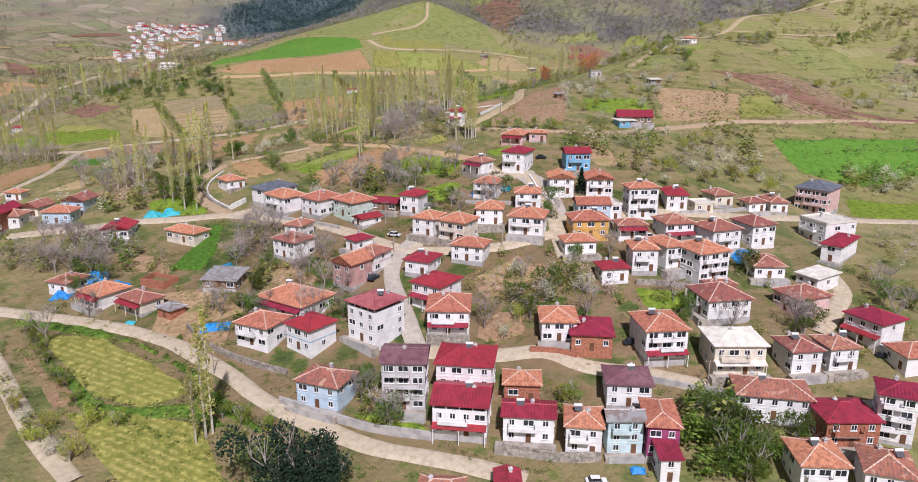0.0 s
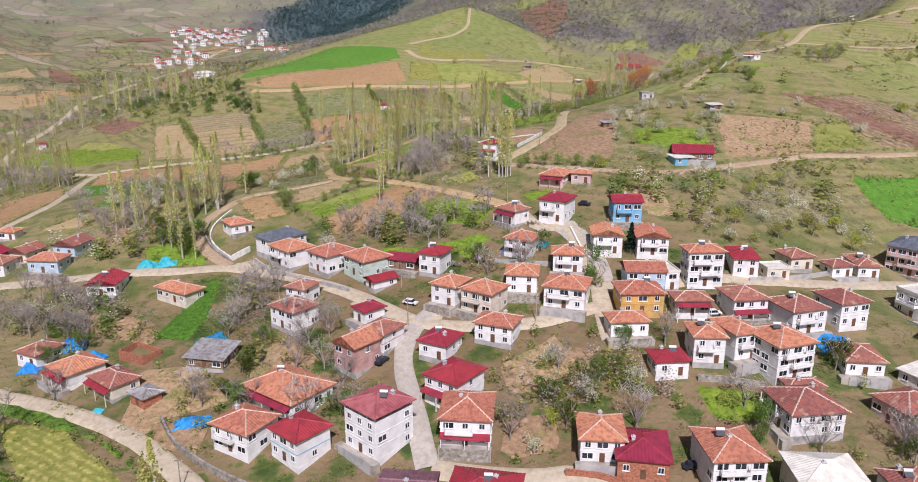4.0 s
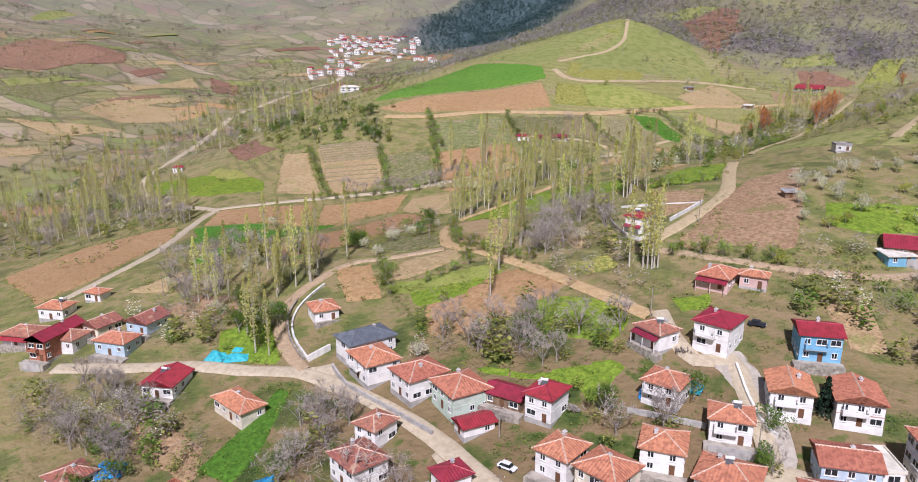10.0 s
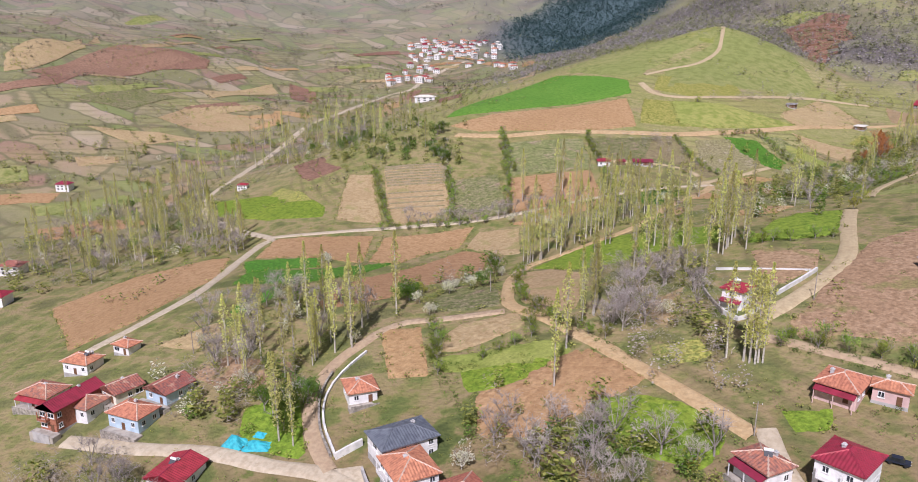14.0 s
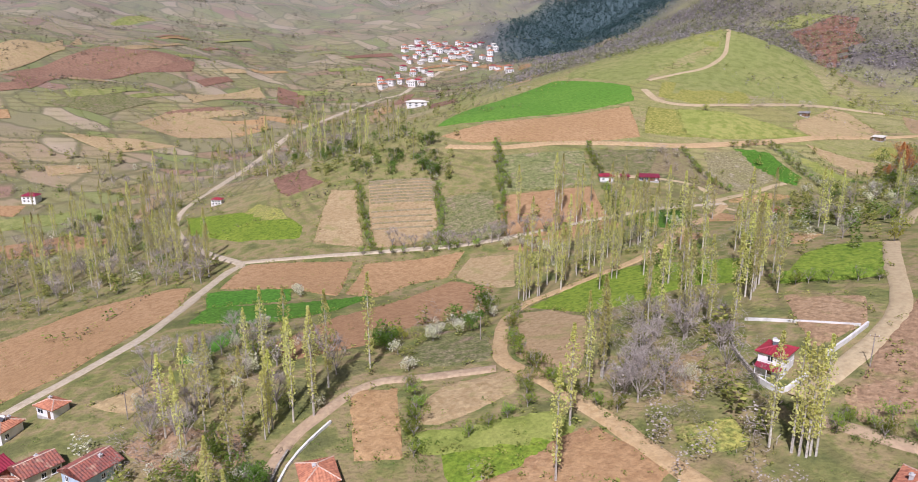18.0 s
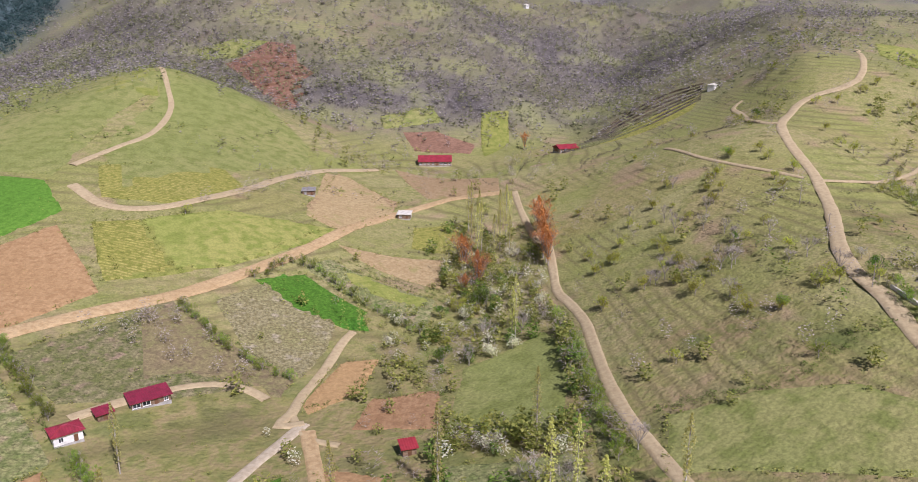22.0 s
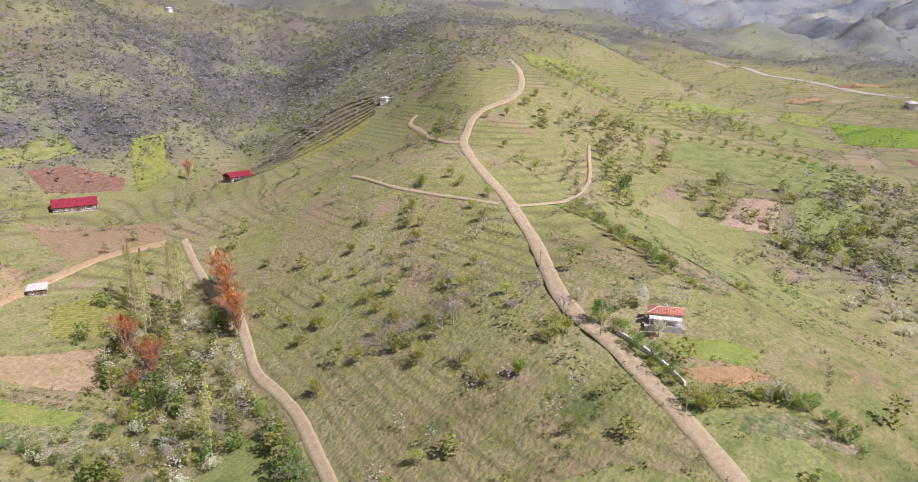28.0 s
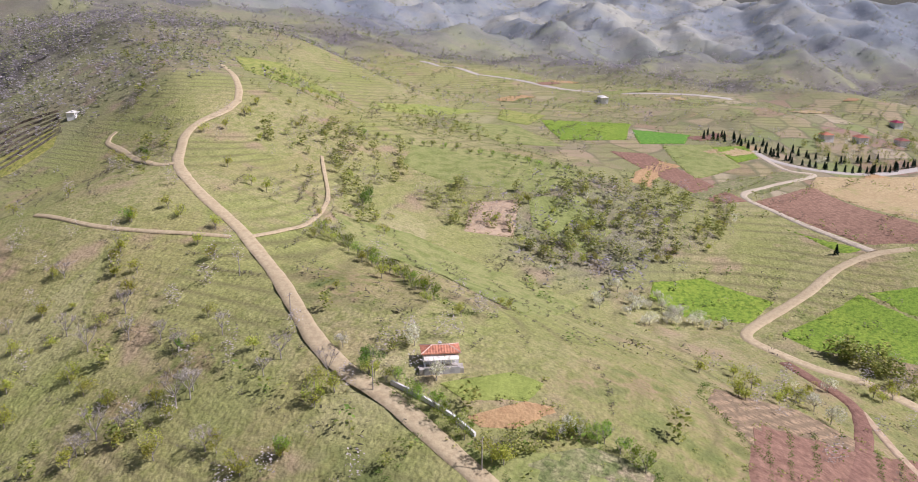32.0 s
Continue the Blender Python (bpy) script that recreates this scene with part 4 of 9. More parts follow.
field("ploughed_field", BROWN, [(11, 270), (24, 290), (21, 264), (14, 263)], "brown furrowed field beside the lane")
field("ploughed_field", TAN, [(-143, 248), (-136, 264), (-131, 261), (-128, 247)], "pale brown plot above the white house")
field("garden_plot", BROWN, [(-123, 237), (-117, 247), (-99, 247), (-90, 238), (-109, 232)], "brown garden behind the lower houses")
field("ploughed_field", PLOUGHED, [(-84, 267), (-74, 270), (-61, 246), (-70, 243)], "long brown ploughed strip inside the lane loop")
field("fallow_field", STONY, [(-31, 538), (-12, 551), (6, 526), (-2, 507), (-12, 494), (-23, 510)], "stony grey green fallow below the road")
field("orchard_ground", ORCHARD, [(-52, 532), (-40, 536), (-13, 493), (-20, 483), (-23, 492), (-41, 500), (-53, 498)], "brown green orchard ground with saplings")
field("ploughed_field", PLOUGHED, [(2, 502), (13, 501), (2, 481), (-13, 474), (-13, 480)], "reddish brown ploughed plot")
field("ploughed_field", PLOUGHED, [(4, 477), (22, 473), (13, 451), (-4, 464)], "brown ploughed plot with a dark edge")
field("fallow_field", TAN, [(22, 582), (60, 565), (50, 541), (28, 564)], "smooth tan fallow field by the creek")
field("fallow_field", TAN, [(87, 706), (127, 649), (115, 628), (80, 639)], "pale tan hillside field")
field("meadow", LIME, [(16, 560), (25, 556), (44, 533), (37, 527), (17, 550)], "green strip below the tan field")
field("vegetable_plot", MOWN, [(62, 603), (87, 602), (69, 568), (53, 581)], "striped green vegetable plots")
field("meadow", PASTURE, [(32, 482), (60, 485), (59, 467), (45, 443), (34, 429), (15, 450), (25, 465)], "open green meadow beside the creek")
field("ploughed_field", RED_SOIL, [(113, 770), (134, 766), (156, 744), (144, 730), (114, 746)], "brown yard of the valley farm")
field("meadow", LIME, [(176, 783), (198, 784), (178, 742), (150, 721), (163, 754)], "green clearing in the wooded valley")
field("meadow", PASTURE, [(104, 793), (144, 801), (146, 775), (103, 777)], "green clearing under the mountain woods")
field("crop_field", YOUNG, [(118, 279), (154, 292), (186, 296), (168, 263), (143, 250), (121, 253)], "large bright green field beside the village")
field("garden_plot", BROWN, [(-86, 136), (-81, 137), (-74, 129), (-78, 127)], "small furrowed brown bed below the terrace field")
field("garden_plot", BROWN, [(-98, 150), (-90, 143), (-82, 136), (-85, 137)], "narrow brown bed beside the track")

# ---- roads ----
road("gravel_lane", PALE, [(-167.7, 241.2), (-166.5, 249.0), (-163.8, 263.0), (-163.6, 283.5), (-169.7, 304.1), (-179.0, 328.7), (-185.4, 350.0), (-186.2, 358.7), (-209.6, 370.6), (-237.1, 387.8), (-258.9, 404.4), (-275.0, 421.2), (-287.4, 440.0), (-295.9, 461.1), (-300.8, 479.0)], 3.6, "pale gravel lane winding between ploughed fields")
road("gravel_lane", PALE, [(-188.5, 359.7), (-169.8, 366.4), (-145.1, 378.5), (-126.7, 387.6), (-105.7, 395.9), (-88.7, 404.0), (-75.2, 411.3), (-56.9, 424.3), (-34.6, 449.4), (-15.3, 470.3)], 3.0, "narrow pale lane along the foot of the terraced slope")
road("dirt_track", CUT_EARTH, [(5.3, 233.1), (-18.4, 252.9), (-26.0, 260.1), (-35.5, 268.2), (-43.5, 275.3), (-51.5, 281.2), (-56.6, 286.9), (-60.3, 297.2), (-64.0, 312.7), (-64.5, 328.8), (-58.2, 340.3), (-47.5, 354.6), (-38.1, 366.7), (-32.2, 381.4), (-27.3, 405.2), (-19.3, 435.7), (-15.3, 466.2)], 3.5, "brown earth track dropping past the poplar rows")
road("dirt_track", EARTH, [(-55.8, 280.5), (-64.5, 277.1), (-72.6, 273.9), (-79.7, 271.4), (-83.6, 265.7), (-85.6, 257.5), (-87.2, 249.5), (-87.3, 242.1), (-87.0, 244.3), (-85.2, 234.5), (-80.9, 226.3), (-74.1, 218.6), (-68.5, 213.7)], 3.0, "bare dirt lane curving round a walled field")
road("village_street", PALE, [(-134.3, 210.3), (-115.7, 211.5), (-98.0, 213.8), (-82.0, 213.0), (-69.6, 212.9), (-57.5, 208.6), (-42.2, 200.7), (-32.5, 194.4), (-23.3, 187.2), (-14.6, 180.6), (-7.6, 178.4), (1.7, 177.5), (10.8, 178.1), (18.8, 180.5), (26.0, 184.1)], 3.6, "pale dusty village street between the houses")
road("village_street", PAVED, [(-8.1, 140.2), (-10.4, 148.0), (-12.9, 156.6), (-15.7, 166.2), (-16.0, 173.9), (-13.8, 180.4), (-11.7, 183.8)], 3.8, "concrete village street climbing between houses")
road("village_street", PALE, [(26.8, 172.1), (26.3, 178.2), (26.3, 184.1), (26.0, 192.4), (24.8, 201.6), (22.7, 212.2), (20.9, 218.7), (14.5, 218.1), (9.7, 226.6), (7.2, 234.8)], 3.6, "pale main village street running uphill")
road("village_street", PALE, [(-122.3, 169.8), (-112.0, 167.2), (-94.8, 161.9), (-78.1, 155.7), (-63.1, 147.9), (-54.6, 141.6), (-45.0, 134.1), (-40.2, 129.3), (-33.3, 124.0), (-23.6, 118.4), (-14.6, 114.0), (-6.2, 111.9), (1.9, 109.8), (11.7, 106.5)], 3.6, "pale dusty street at the edge of the village")
road("dirt_track", PALE, [(-104.2, 149.4), (-92.5, 135.9), (-84.1, 126.3), (-75.7, 117.1), (-67.5, 109.2), (-63.8, 105.7)], 3.5, "pale track between grassy terraces")
road("village_street", PALE, [(-7.5, 140.2), (2.3, 138.8), (9.5, 138.4), (18.1, 139.1), (25.8, 134.7), (38.2, 132.0), (47.8, 128.9), (55.1, 127.2), (68.1, 123.4), (85.1, 120.9)], 3.8, "pale cross street through the lower village")
road("village_street", PALE, [(25.9, 191.6), (36.1, 190.7), (51.6, 196.3), (65.1, 197.9), (86.7, 202.2), (116.3, 213.3), (143.0, 219.3), (164.2, 215.4)], 3.6, "pale village street leading out past the last houses")
road("hill_lane", EARTH, [(6.0, 264.5), (22.0, 258.5), (36.9, 254.5), (51.7, 255.0), (62.0, 258.5), (76.3, 267.0), (92.0, 276.8), (110.6, 288.5), (135.3, 298.0), (165.0, 309.0), (196.0, 316.0)], 2.6, "narrow dusty lane along the hillside hedges")
road("village_lane", PALE, [(91.5, 169.4), (90.3, 160.9), (82.9, 150.9), (77.4, 144.4)], 3.6, "narrow pale lane between the upper houses")
road("dirt_track", DIRT, [(3.9, 269.9), (9.8, 278.2), (15.1, 286.4), (20.0, 295.6), (24.3, 306.2), (26.4, 319.0), (28.2, 340.8), (31.5, 366.4)], 4.0, "dirt lane beside a white garden wall")
road("hill_road", CUT_EARTH, [(-153.7, 490.0), (-147.3, 490.0), (-124.7, 494.9), (-98.2, 515.2), (-67.1, 531.8), (-37.3, 543.7), (-7.0, 563.2), (11.9, 579.1), (33.7, 601.2), (60.5, 620.6), (88.5, 632.7), (105.1, 628.0), (113.6, 622.6)], 5.2, "wide orange dirt road cut along the hillside")
road("hill_track", DIRT, [(-73.3, 626.2), (-61.7, 605.0), (-45.1, 600.7), (-24.6, 612.3), (-5.0, 630.9), (17.1, 660.7), (42.3, 686.7), (75.0, 702.4)], 4.0, "rough track along the upper hillside")
road("hill_track", DIRT, [(-74.4, 648.6), (-58.3, 668.7), (-41.9, 690.7), (-31.4, 726.9), (-30.5, 761.5), (-32.8, 844.9), (-32.4, 927.3)], 3.2, "grassy track up to the hilltop")
road("farm_track", DIRT, [(-15.3, 470.3), (-21.8, 471.0), (-17.4, 476.4), (-12.8, 485.2), (-3.8, 498.0), (4.9, 512.2), (10.2, 518.6)], 2.7, "pale farm track at the lane fork")
road("farm_track", DIRT, [(-17.4, 476.4), (-16.7, 466.1), (-14.5, 460.8), (-9.7, 456.2)], 2.0, "short pale farm track beside ploughed plots")
road("creek_lane", DIRT, [(119.9, 597.4), (111.2, 578.1), (98.8, 548.3), (86.4, 523.0), (78.5, 506.6), (74.8, 491.7), (70.1, 476.4), (61.9, 458.3), (53.8, 440.2), (47.8, 424.2), (44.4, 412.0), (42.2, 403.4), (40.1, 393.9)], 3.0, "tan dirt lane along the wooded creek")
road("creek_lane", DIRT, [(118.6, 616.9), (109.6, 593.0), (100.7, 566.0), (94.7, 546.6)], 2.8, "tan lane beside the wooded creek")
road("irrigation_strip", OLIVE, [(64.9, 472.9), (56.7, 456.5), (48.5, 439.7), (41.5, 425.6), (35.2, 412.9)], 3.0, "grassy strip with a narrow water channel")
road("ridge_road", DIRT, [(85.0, 369.0), (88.0, 375.5), (96.0, 388.0), (104.0, 402.0), (110.6, 413.2), (116.3, 425.5), (125.5, 438.5), (140.0, 453.0), (155.0, 468.0), (169.0, 484.5), (178.0, 496.5), (192.0, 520.0), (205.5, 538.0), (220.0, 552.5), (242.0, 569.0), (259.0, 580.5), (274.0, 584.0), (290.0, 582.5), (304.0, 584.5)], 3.9, "wide pale dirt road along the ridge")
road("ridge_road", DIRT, [(304.0, 584.5), (318.0, 593.5), (336.0, 609.0), (355.0, 626.0), (383.0, 652.0)], 3.3, "pale dirt road over the grassy crest")
road("ridge_track", DIRT, [(217.5, 550.4), (216.0, 561.1), (251.3, 608.2), (264.9, 631.1), (272.1, 632.2)], 2.6, "pale side track branching off the ridge")
road("ridge_track", DIRT, [(170.6, 493.2), (167.6, 504.5), (164.5, 521.4), (165.1, 542.6), (173.4, 574.2)], 1.5, "faint track across the grassy slope")
road("ridge_track", DIRT, [(173.7, 488.2), (183.6, 484.4), (200.6, 484.2), (239.9, 499.7), (287.7, 529.3)], 1.6, "faint track along the grassy saddle")
road("shed_track", DIRT, [(-68.1, 483.5), (-55.9, 489.7), (-43.4, 494.0), (-34.0, 494.8), (-26.1, 491.2), (-22.1, 485.1)], 3.0, "dirt track to the red roofed sheds")
road("valley_road", DIRT, [(206.1, 295.7), (217.1, 311.4), (219.7, 323.6), (227.5, 336.3), (236.1, 343.9), (249.8, 339.0), (275.9, 322.4), (296.3, 310.8), (309.8, 297.0), (315.0, 282.2)], 4.0, "tan dirt road into the valley fields")
road("valley_lane", PALE, [(312.9, 296.6), (339.4, 313.0), (364.8, 328.2), (390.4, 343.6), (417.9, 331.2), (466.5, 303.3), (470.9, 319.2), (517.5, 338.2)], 3.5, "pale lane between the valley fields")
road("red_track", RED_SOIL, [(138.7, 327.2), (171.2, 319.6), (193.0, 316.9), (202.6, 319.5), (210.5, 326.2), (219.6, 333.4)], 4.0, "red earth track down to the planted rows")
road("paved_road", PAVED, [(524.2, 338.0), (492.9, 324.7), (483.9, 298.4), (500.2, 263.6), (547.1, 221.6)], 6.0, "grey valley road curving round the tree plantation")
road("far_road", PAVED, [(815.6, 696.8), (783.1, 627.3), (788.4, 561.4), (779.0, 507.6), (776.7, 446.3), (812.7, 348.9)], 7.0, "far grey road down the valley")
road("far_road", PALE, [(-300.8, 479.0), (-341.2, 584.0), (-366.6, 667.8), (-363.1, 718.7), (-374.3, 829.9), (-356.8, 864.1), (-400.6, 1044.1), (-392.9, 1130.0)], 6.0, "far pale road to the hill village")

# ---- strip fields along the contours of the far slopes ----
STRIP = random.Random(21)
STRIPS = (("ploughed_field", PLOUGHED, "brown ploughed strip on the far slope"), ("fallow_field", TAN, "dry tan strip on the far slope"), ("meadow", PASTURE, "pale green strip on the far slope"), ("grass_plot", OLIVE, "weedy strip along the far slope"), ("ploughed_field", RED_SOIL, "reddish strip on the far slope"))
for x0, x1, y0, y1, count in ((-800, -190, 420, 1150, 60), (420, 900, 200, 560, 16)):
    for i in range(count):
        x, y = STRIP.uniform(x0, x1), STRIP.uniform(y0, y1)
        line = []
        for j in range(STRIP.randint(3, 6)):
            ex, ey = float(ground(x + 4, y) - ground(x - 4, y)), float(ground(x, y + 4) - ground(x, y - 4))
            norm = math.hypot(ex, ey) + 1e-6
            line.append((x, y, ex / norm, ey / norm))
            x, y = x - ey / norm * 14, y + ex / norm * 14
        deep = STRIP.uniform(9, 24)
        outline = [(a, b) for a, b, c, d in line] + [(a + c * deep, b + d * deep) for a, b, c, d in reversed(line)]
        name, mat, label = STRIP.choice(STRIPS)
        field(name, mat, outline, label)

# ---- houses ----
def plain(name, colour, rough=0.8, dirt=0.25, scale=0.6, metal=0.0, spread=0.05, bump=0.15):
    worn = tuple(c * (1 - dirt) for c in colour)
    pale = tuple(min(1, c * (1 + dirt * 0.3)) for c in colour)
    return material(name, [colour, pale, worn], (0.25, scale), rough, bump, 3.0, spread, metal=metal)


WALLS = {
    "white": plain("white_render", (0.82, 0.80, 0.76), dirt=0.13),
    "cream": plain("cream_render", (0.72, 0.65, 0.52), dirt=0.16),
    "grey": plain("grey_render", (0.58, 0.56, 0.53), dirt=0.2),
    "pale_blue": plain("pale_blue_render", (0.50, 0.62, 0.70), dirt=0.15),
    "blue": plain("blue_render", (0.22, 0.47, 0.66), dirt=0.15),
    "yellow": plain("ochre_render", (0.66, 0.40, 0.12), dirt=0.18),
    "brick": plain("bare_brick", (0.42, 0.17, 0.10), dirt=0.35, scale=2.5, bump=0.5),
    "pink": plain("pink_render", (0.58, 0.35, 0.30), dirt=0.25),
    "rose": plain("rose_render", (0.70, 0.49, 0.44), dirt=0.15),
    "green": plain("pale_green_render", (0.56, 0.66, 0.55), dirt=0.15),
    "teal": plain("pale_teal_render", (0.56, 0.70, 0.70), dirt=0.18),
    "purple": plain("plum_render", (0.32, 0.07, 0.16), dirt=0.2),
    "timber": plain("old_timber", (0.25, 0.17, 0.11), dirt=0.4, scale=1.5),
}
ROOFS = {
    "orange": material("orange_clay_tiles", [(0.54, 0.225, 0.13), (0.48, 0.19, 0.11), (0.34, 0.13, 0.08)], (0.2, 1.4), 0.8, 0.5, 3.0, 0.12),
    "old": material("weathered_clay_tiles", [(0.40, 0.155, 0.10), (0.34, 0.12, 0.085), (0.22, 0.105, 0.085), (0.48, 0.30, 0.2)], (0.25, 1.6), 0.85, 0.6, 3.0, 0.15, third=0.5),
    "crimson": material("crimson_sheet_metal", [(0.37, 0.045, 0.07), (0.33, 0.038, 0.06), (0.26, 0.036, 0.05)], (0.12, 0.7), 0.45, 0.1, 3.0, 0.14, metal=0.1),
    "rosy": material("faded_red_sheet_metal", [(0.42, 0.125, 0.125), (0.47, 0.165, 0.155), (0.34, 0.09, 0.095)], (0.12, 0.7), 0.5, 0.1, 3.0, 0.08, metal=0.1),
    "mauve": material("mauve_sheet_metal", [(0.22, 0.10, 0.115), (0.25, 0.13, 0.14), (0.17, 0.08, 0.095)], (0.15, 0.8), 0.55, 0.1, 3.0, 0.05, metal=0.1),
    "slate": material("slate_grey_shingles", [(0.13, 0.145, 0.165), (0.16, 0.175, 0.195), (0.10, 0.11, 0.13)], (0.2, 1.2), 0.6, 0.3, 3.0, 0.05),
    "pale": material("pale_painted_sheet", [(0.78, 0.74, 0.64), (0.72, 0.68, 0.58), (0.60, 0.56, 0.47)], (0.1, 0.6), 0.5, 0.1, 3.0, 0.05),
    "tin": material("weathered_tin", [(0.46, 0.46, 0.45), (0.38, 0.37, 0.36), (0.30, 0.24, 0.2)], (0.2, 1.0), 0.5, 0.2, 3.0, 0.08, metal=0.35),
}
MORTAR = plain("ridge_mortar", (0.62, 0.45, 0.34), dirt=0.2)
FRAME = plain("white_window_frame", (0.80, 0.79, 0.76), dirt=0.08)
GLASS = material("dark_window_glass", [(0.035, 0.04, 0.045), (0.05, 0.055, 0.06), (0.02, 0.022, 0.025)], (0.5, 1.0), 0.12, 0, spread=0.3)
DOOR = plain("brown_door", (0.17, 0.085, 0.045), dirt=0.2)
# near-black paint that stands for the shade inside open attics
SHADEGAP = plain("attic_shade", (0.05, 0.045, 0.042), dirt=0.2)
CONCRETE = plain("raw_concrete", (0.45, 0.43, 0.40), dirt=0.25)
YARD = plain("worn_yard", (0.42, 0.375, 0.31), dirt=0.3)
TANK = plain("white_tank", (0.82, 0.82, 0.80), rough=0.4, dirt=0.05)
PANEL = plain("solar_panel", (0.085, 0.085, 0.09), rough=0.6, dirt=0.1)
TARP = material("blue_tarpaulin", [(0.03, 0.25, 0.55), (0.05, 0.32, 0.62), (0.02, 0.17, 0.42)], (0.3, 1.2), 0.45, 0.5, 1.5, 0.15)
AQUA = material("turquoise_tarpaulin", [(0.05, 0.45, 0.52), (0.08, 0.50, 0.56), (0.04, 0.34, 0.42)], (0.3, 1.2), 0.5, 0.5, 1.5, 0.1)


def box(bm, x0, y0, z0, x1, y1, z1):
    v = [bm.verts.new(c) for c in ((x0, y0, z0), (x1, y0, z0), (x1, y1, z0), (x0, y1, z0), (x0, y0, z1), (x1, y0, z1), (x1, y1, z1), (x0, y1, z1))]
    for f in ((3, 2, 1, 0), (4, 5, 6, 7), (0, 1, 5, 4), (1, 2, 6, 5), (2, 3, 7, 6), (3, 0, 4, 7)):
        bm.faces.new([v[i] for i in f])
    return v


def strip(bm, a, b, wide, tall):
    """A slim three-sided bar from a to b, its ridge upwards."""
    a, b = Vector(a), Vector(b)
    side = (b - a).cross(Vector((0, 0, 1)))
    side = side.normalized() * wide if side.length > 1e-6 else Vector((wide, 0, 0))
    up = Vector((0, 0, tall))
    v = [bm.verts.new(p) for p in (a - side, a + side, a + up, b - side, b + side, b + up)]
    for f in ((0, 3, 5, 2), (1, 2, 5, 4), (0, 2, 1), (3, 4, 5)):
        bm.faces.new([v[i] for i in f])


def part(name, bm, mat, parent, label="", at=(0, 0, 0), turn=0.0):
    """Links a bmesh in plan metres as one mesh under a thing."""
    bmesh.ops.scale(bm, vec=(K, K, K), verts=bm.verts)
    me = bpy.data.meshes.new(name)
    bm.to_mesh(me)
    bm.free()
    me.materials.append(mat)
    return piece(name, me, parent, label, at, turn)


def piece(name, me, parent, label="", at=(0, 0, 0), turn=0.0):
    ob = new(name, me)
    ob.parent = parent
    ob.matrix_basis = pose(K * at[0], K * at[1], K * at[2], 0, 0, turn)
    return tagged(ob, label)


def thing(name, x, y, turn, label, category, group="", z=None, kind=""):
    ob = new(name)
    ob.empty_display_size = 0.2
    ob.matrix_basis = pose(K * x, K * y, K * (height(x, y) if z is None else z), 0, 0, turn)
    return tagged(ob, label, category, group, kind)


def shared(name, mat, build):
    bm = bmesh.new()
    build(bm)
    bmesh.ops.scale(bm, vec=(K, K, K), verts=bm.verts)
    me = bpy.data.meshes.new(name)
    bm.to_mesh(me)
    bm.free()
    me.materials.append(mat)
    return me


def window_frame(wide, tall):
    def build(bm):
        a, b, e = wide / 2, tall / 2, 0.09
        xs = (-a - 0.1, -a, -a + e, -e / 2, e / 2, a - e, a, a + 0.1)
        zs = (-b - 0.1, -b, -b + e, b - e, b)
        for i in range(7):
            for j in range(4):
                sill, rim = j == 0, 0 < i < 6 and (j in (1, 3) or i in (1, 3, 5))
                if sill or (rim and j):
                    box(bm, xs[i], -0.07, zs[j], xs[i + 1], 0.05, zs[j + 1])
                if sill:
                    box(bm, xs[i], -0.14, zs[0], xs[i + 1], -0.07, zs[1])
        bmesh.ops.remove_doubles(bm, verts=bm.verts, dist=0.001)
        seen = {}
        for f in bm.faces:
            c = f.calc_center_median()
            seen.setdefault(tuple(round(q, 3) for q in c), []).append(f)
        bmesh.ops.delete(bm, geom=[f for key, group in seen.items() for f in group if len(group) > 1 or key[1] > 0.045], context="FACES_ONLY")
    return shared("window", FRAME, build)


def window_pane(wide, tall):
    def build(bm):
        e = 0.09
        box(bm, -wide / 2 + e, -0.03, -tall / 2 + e, -e / 2, 0.04, tall / 2 - e)
        box(bm, e / 2, -0.03, -tall / 2 + e, wide / 2 - e, 0.04, tall / 2 - e)
    return shared("pane", GLASS, build)


WINDOW = {"small": (window_frame(1.05, 1.15), window_pane(1.05, 1.15)), "wide": (window_frame(1.9, 1.2), window_pane(1.9, 1.2))}
DOOR_LEAF = shared("door", DOOR, lambda bm: (box(bm, -0.45, -0.06, 0, 0.45, 0.03, 1.75), box(bm, 0.28, -0.1, 0.85, 0.36, -0.06, 0.93)))


def chimney_build(bm):
    box(bm, -0.28, -0.28, -0.6, 0.28, 0.28, 0.9)
    box(bm, -0.38, -0.38, 0.9, 0.38, 0.38, 1.0)
    box(bm, -0.16, -0.16, 1.0, 0.16, 0.16, 1.25)


CHIMNEY = shared("chimney", WALLS["grey"], chimney_build)


def tank_build(bm):
    bmesh.ops.create_cone(bm, cap_ends=True, segments=12, radius1=0.27, radius2=0.27, depth=1.4, matrix=pose(0, 0.2, 0.8, 0, 90, 0))
    for x in (-0.5, 0.5):
        box(bm, x - 0.04, 0.1, -0.5, x + 0.04, 0.3, 0.65)


def panel_build(bm):
    box(bm, -0.65, -0.95, -0.04, 0.65, 0.05, 0.04)
    bmesh.ops.rotate(bm, verts=bm.verts, matrix=pose(0, 0, 0, 35).to_3x3())
    bmesh.ops.translate(bm, verts=bm.verts, vec=(0, 0.05, 0.62))


HEATER_TANK, HEATER_PANEL = shared("tank", TANK, tank_build), shared("panel", PANEL, panel_build)


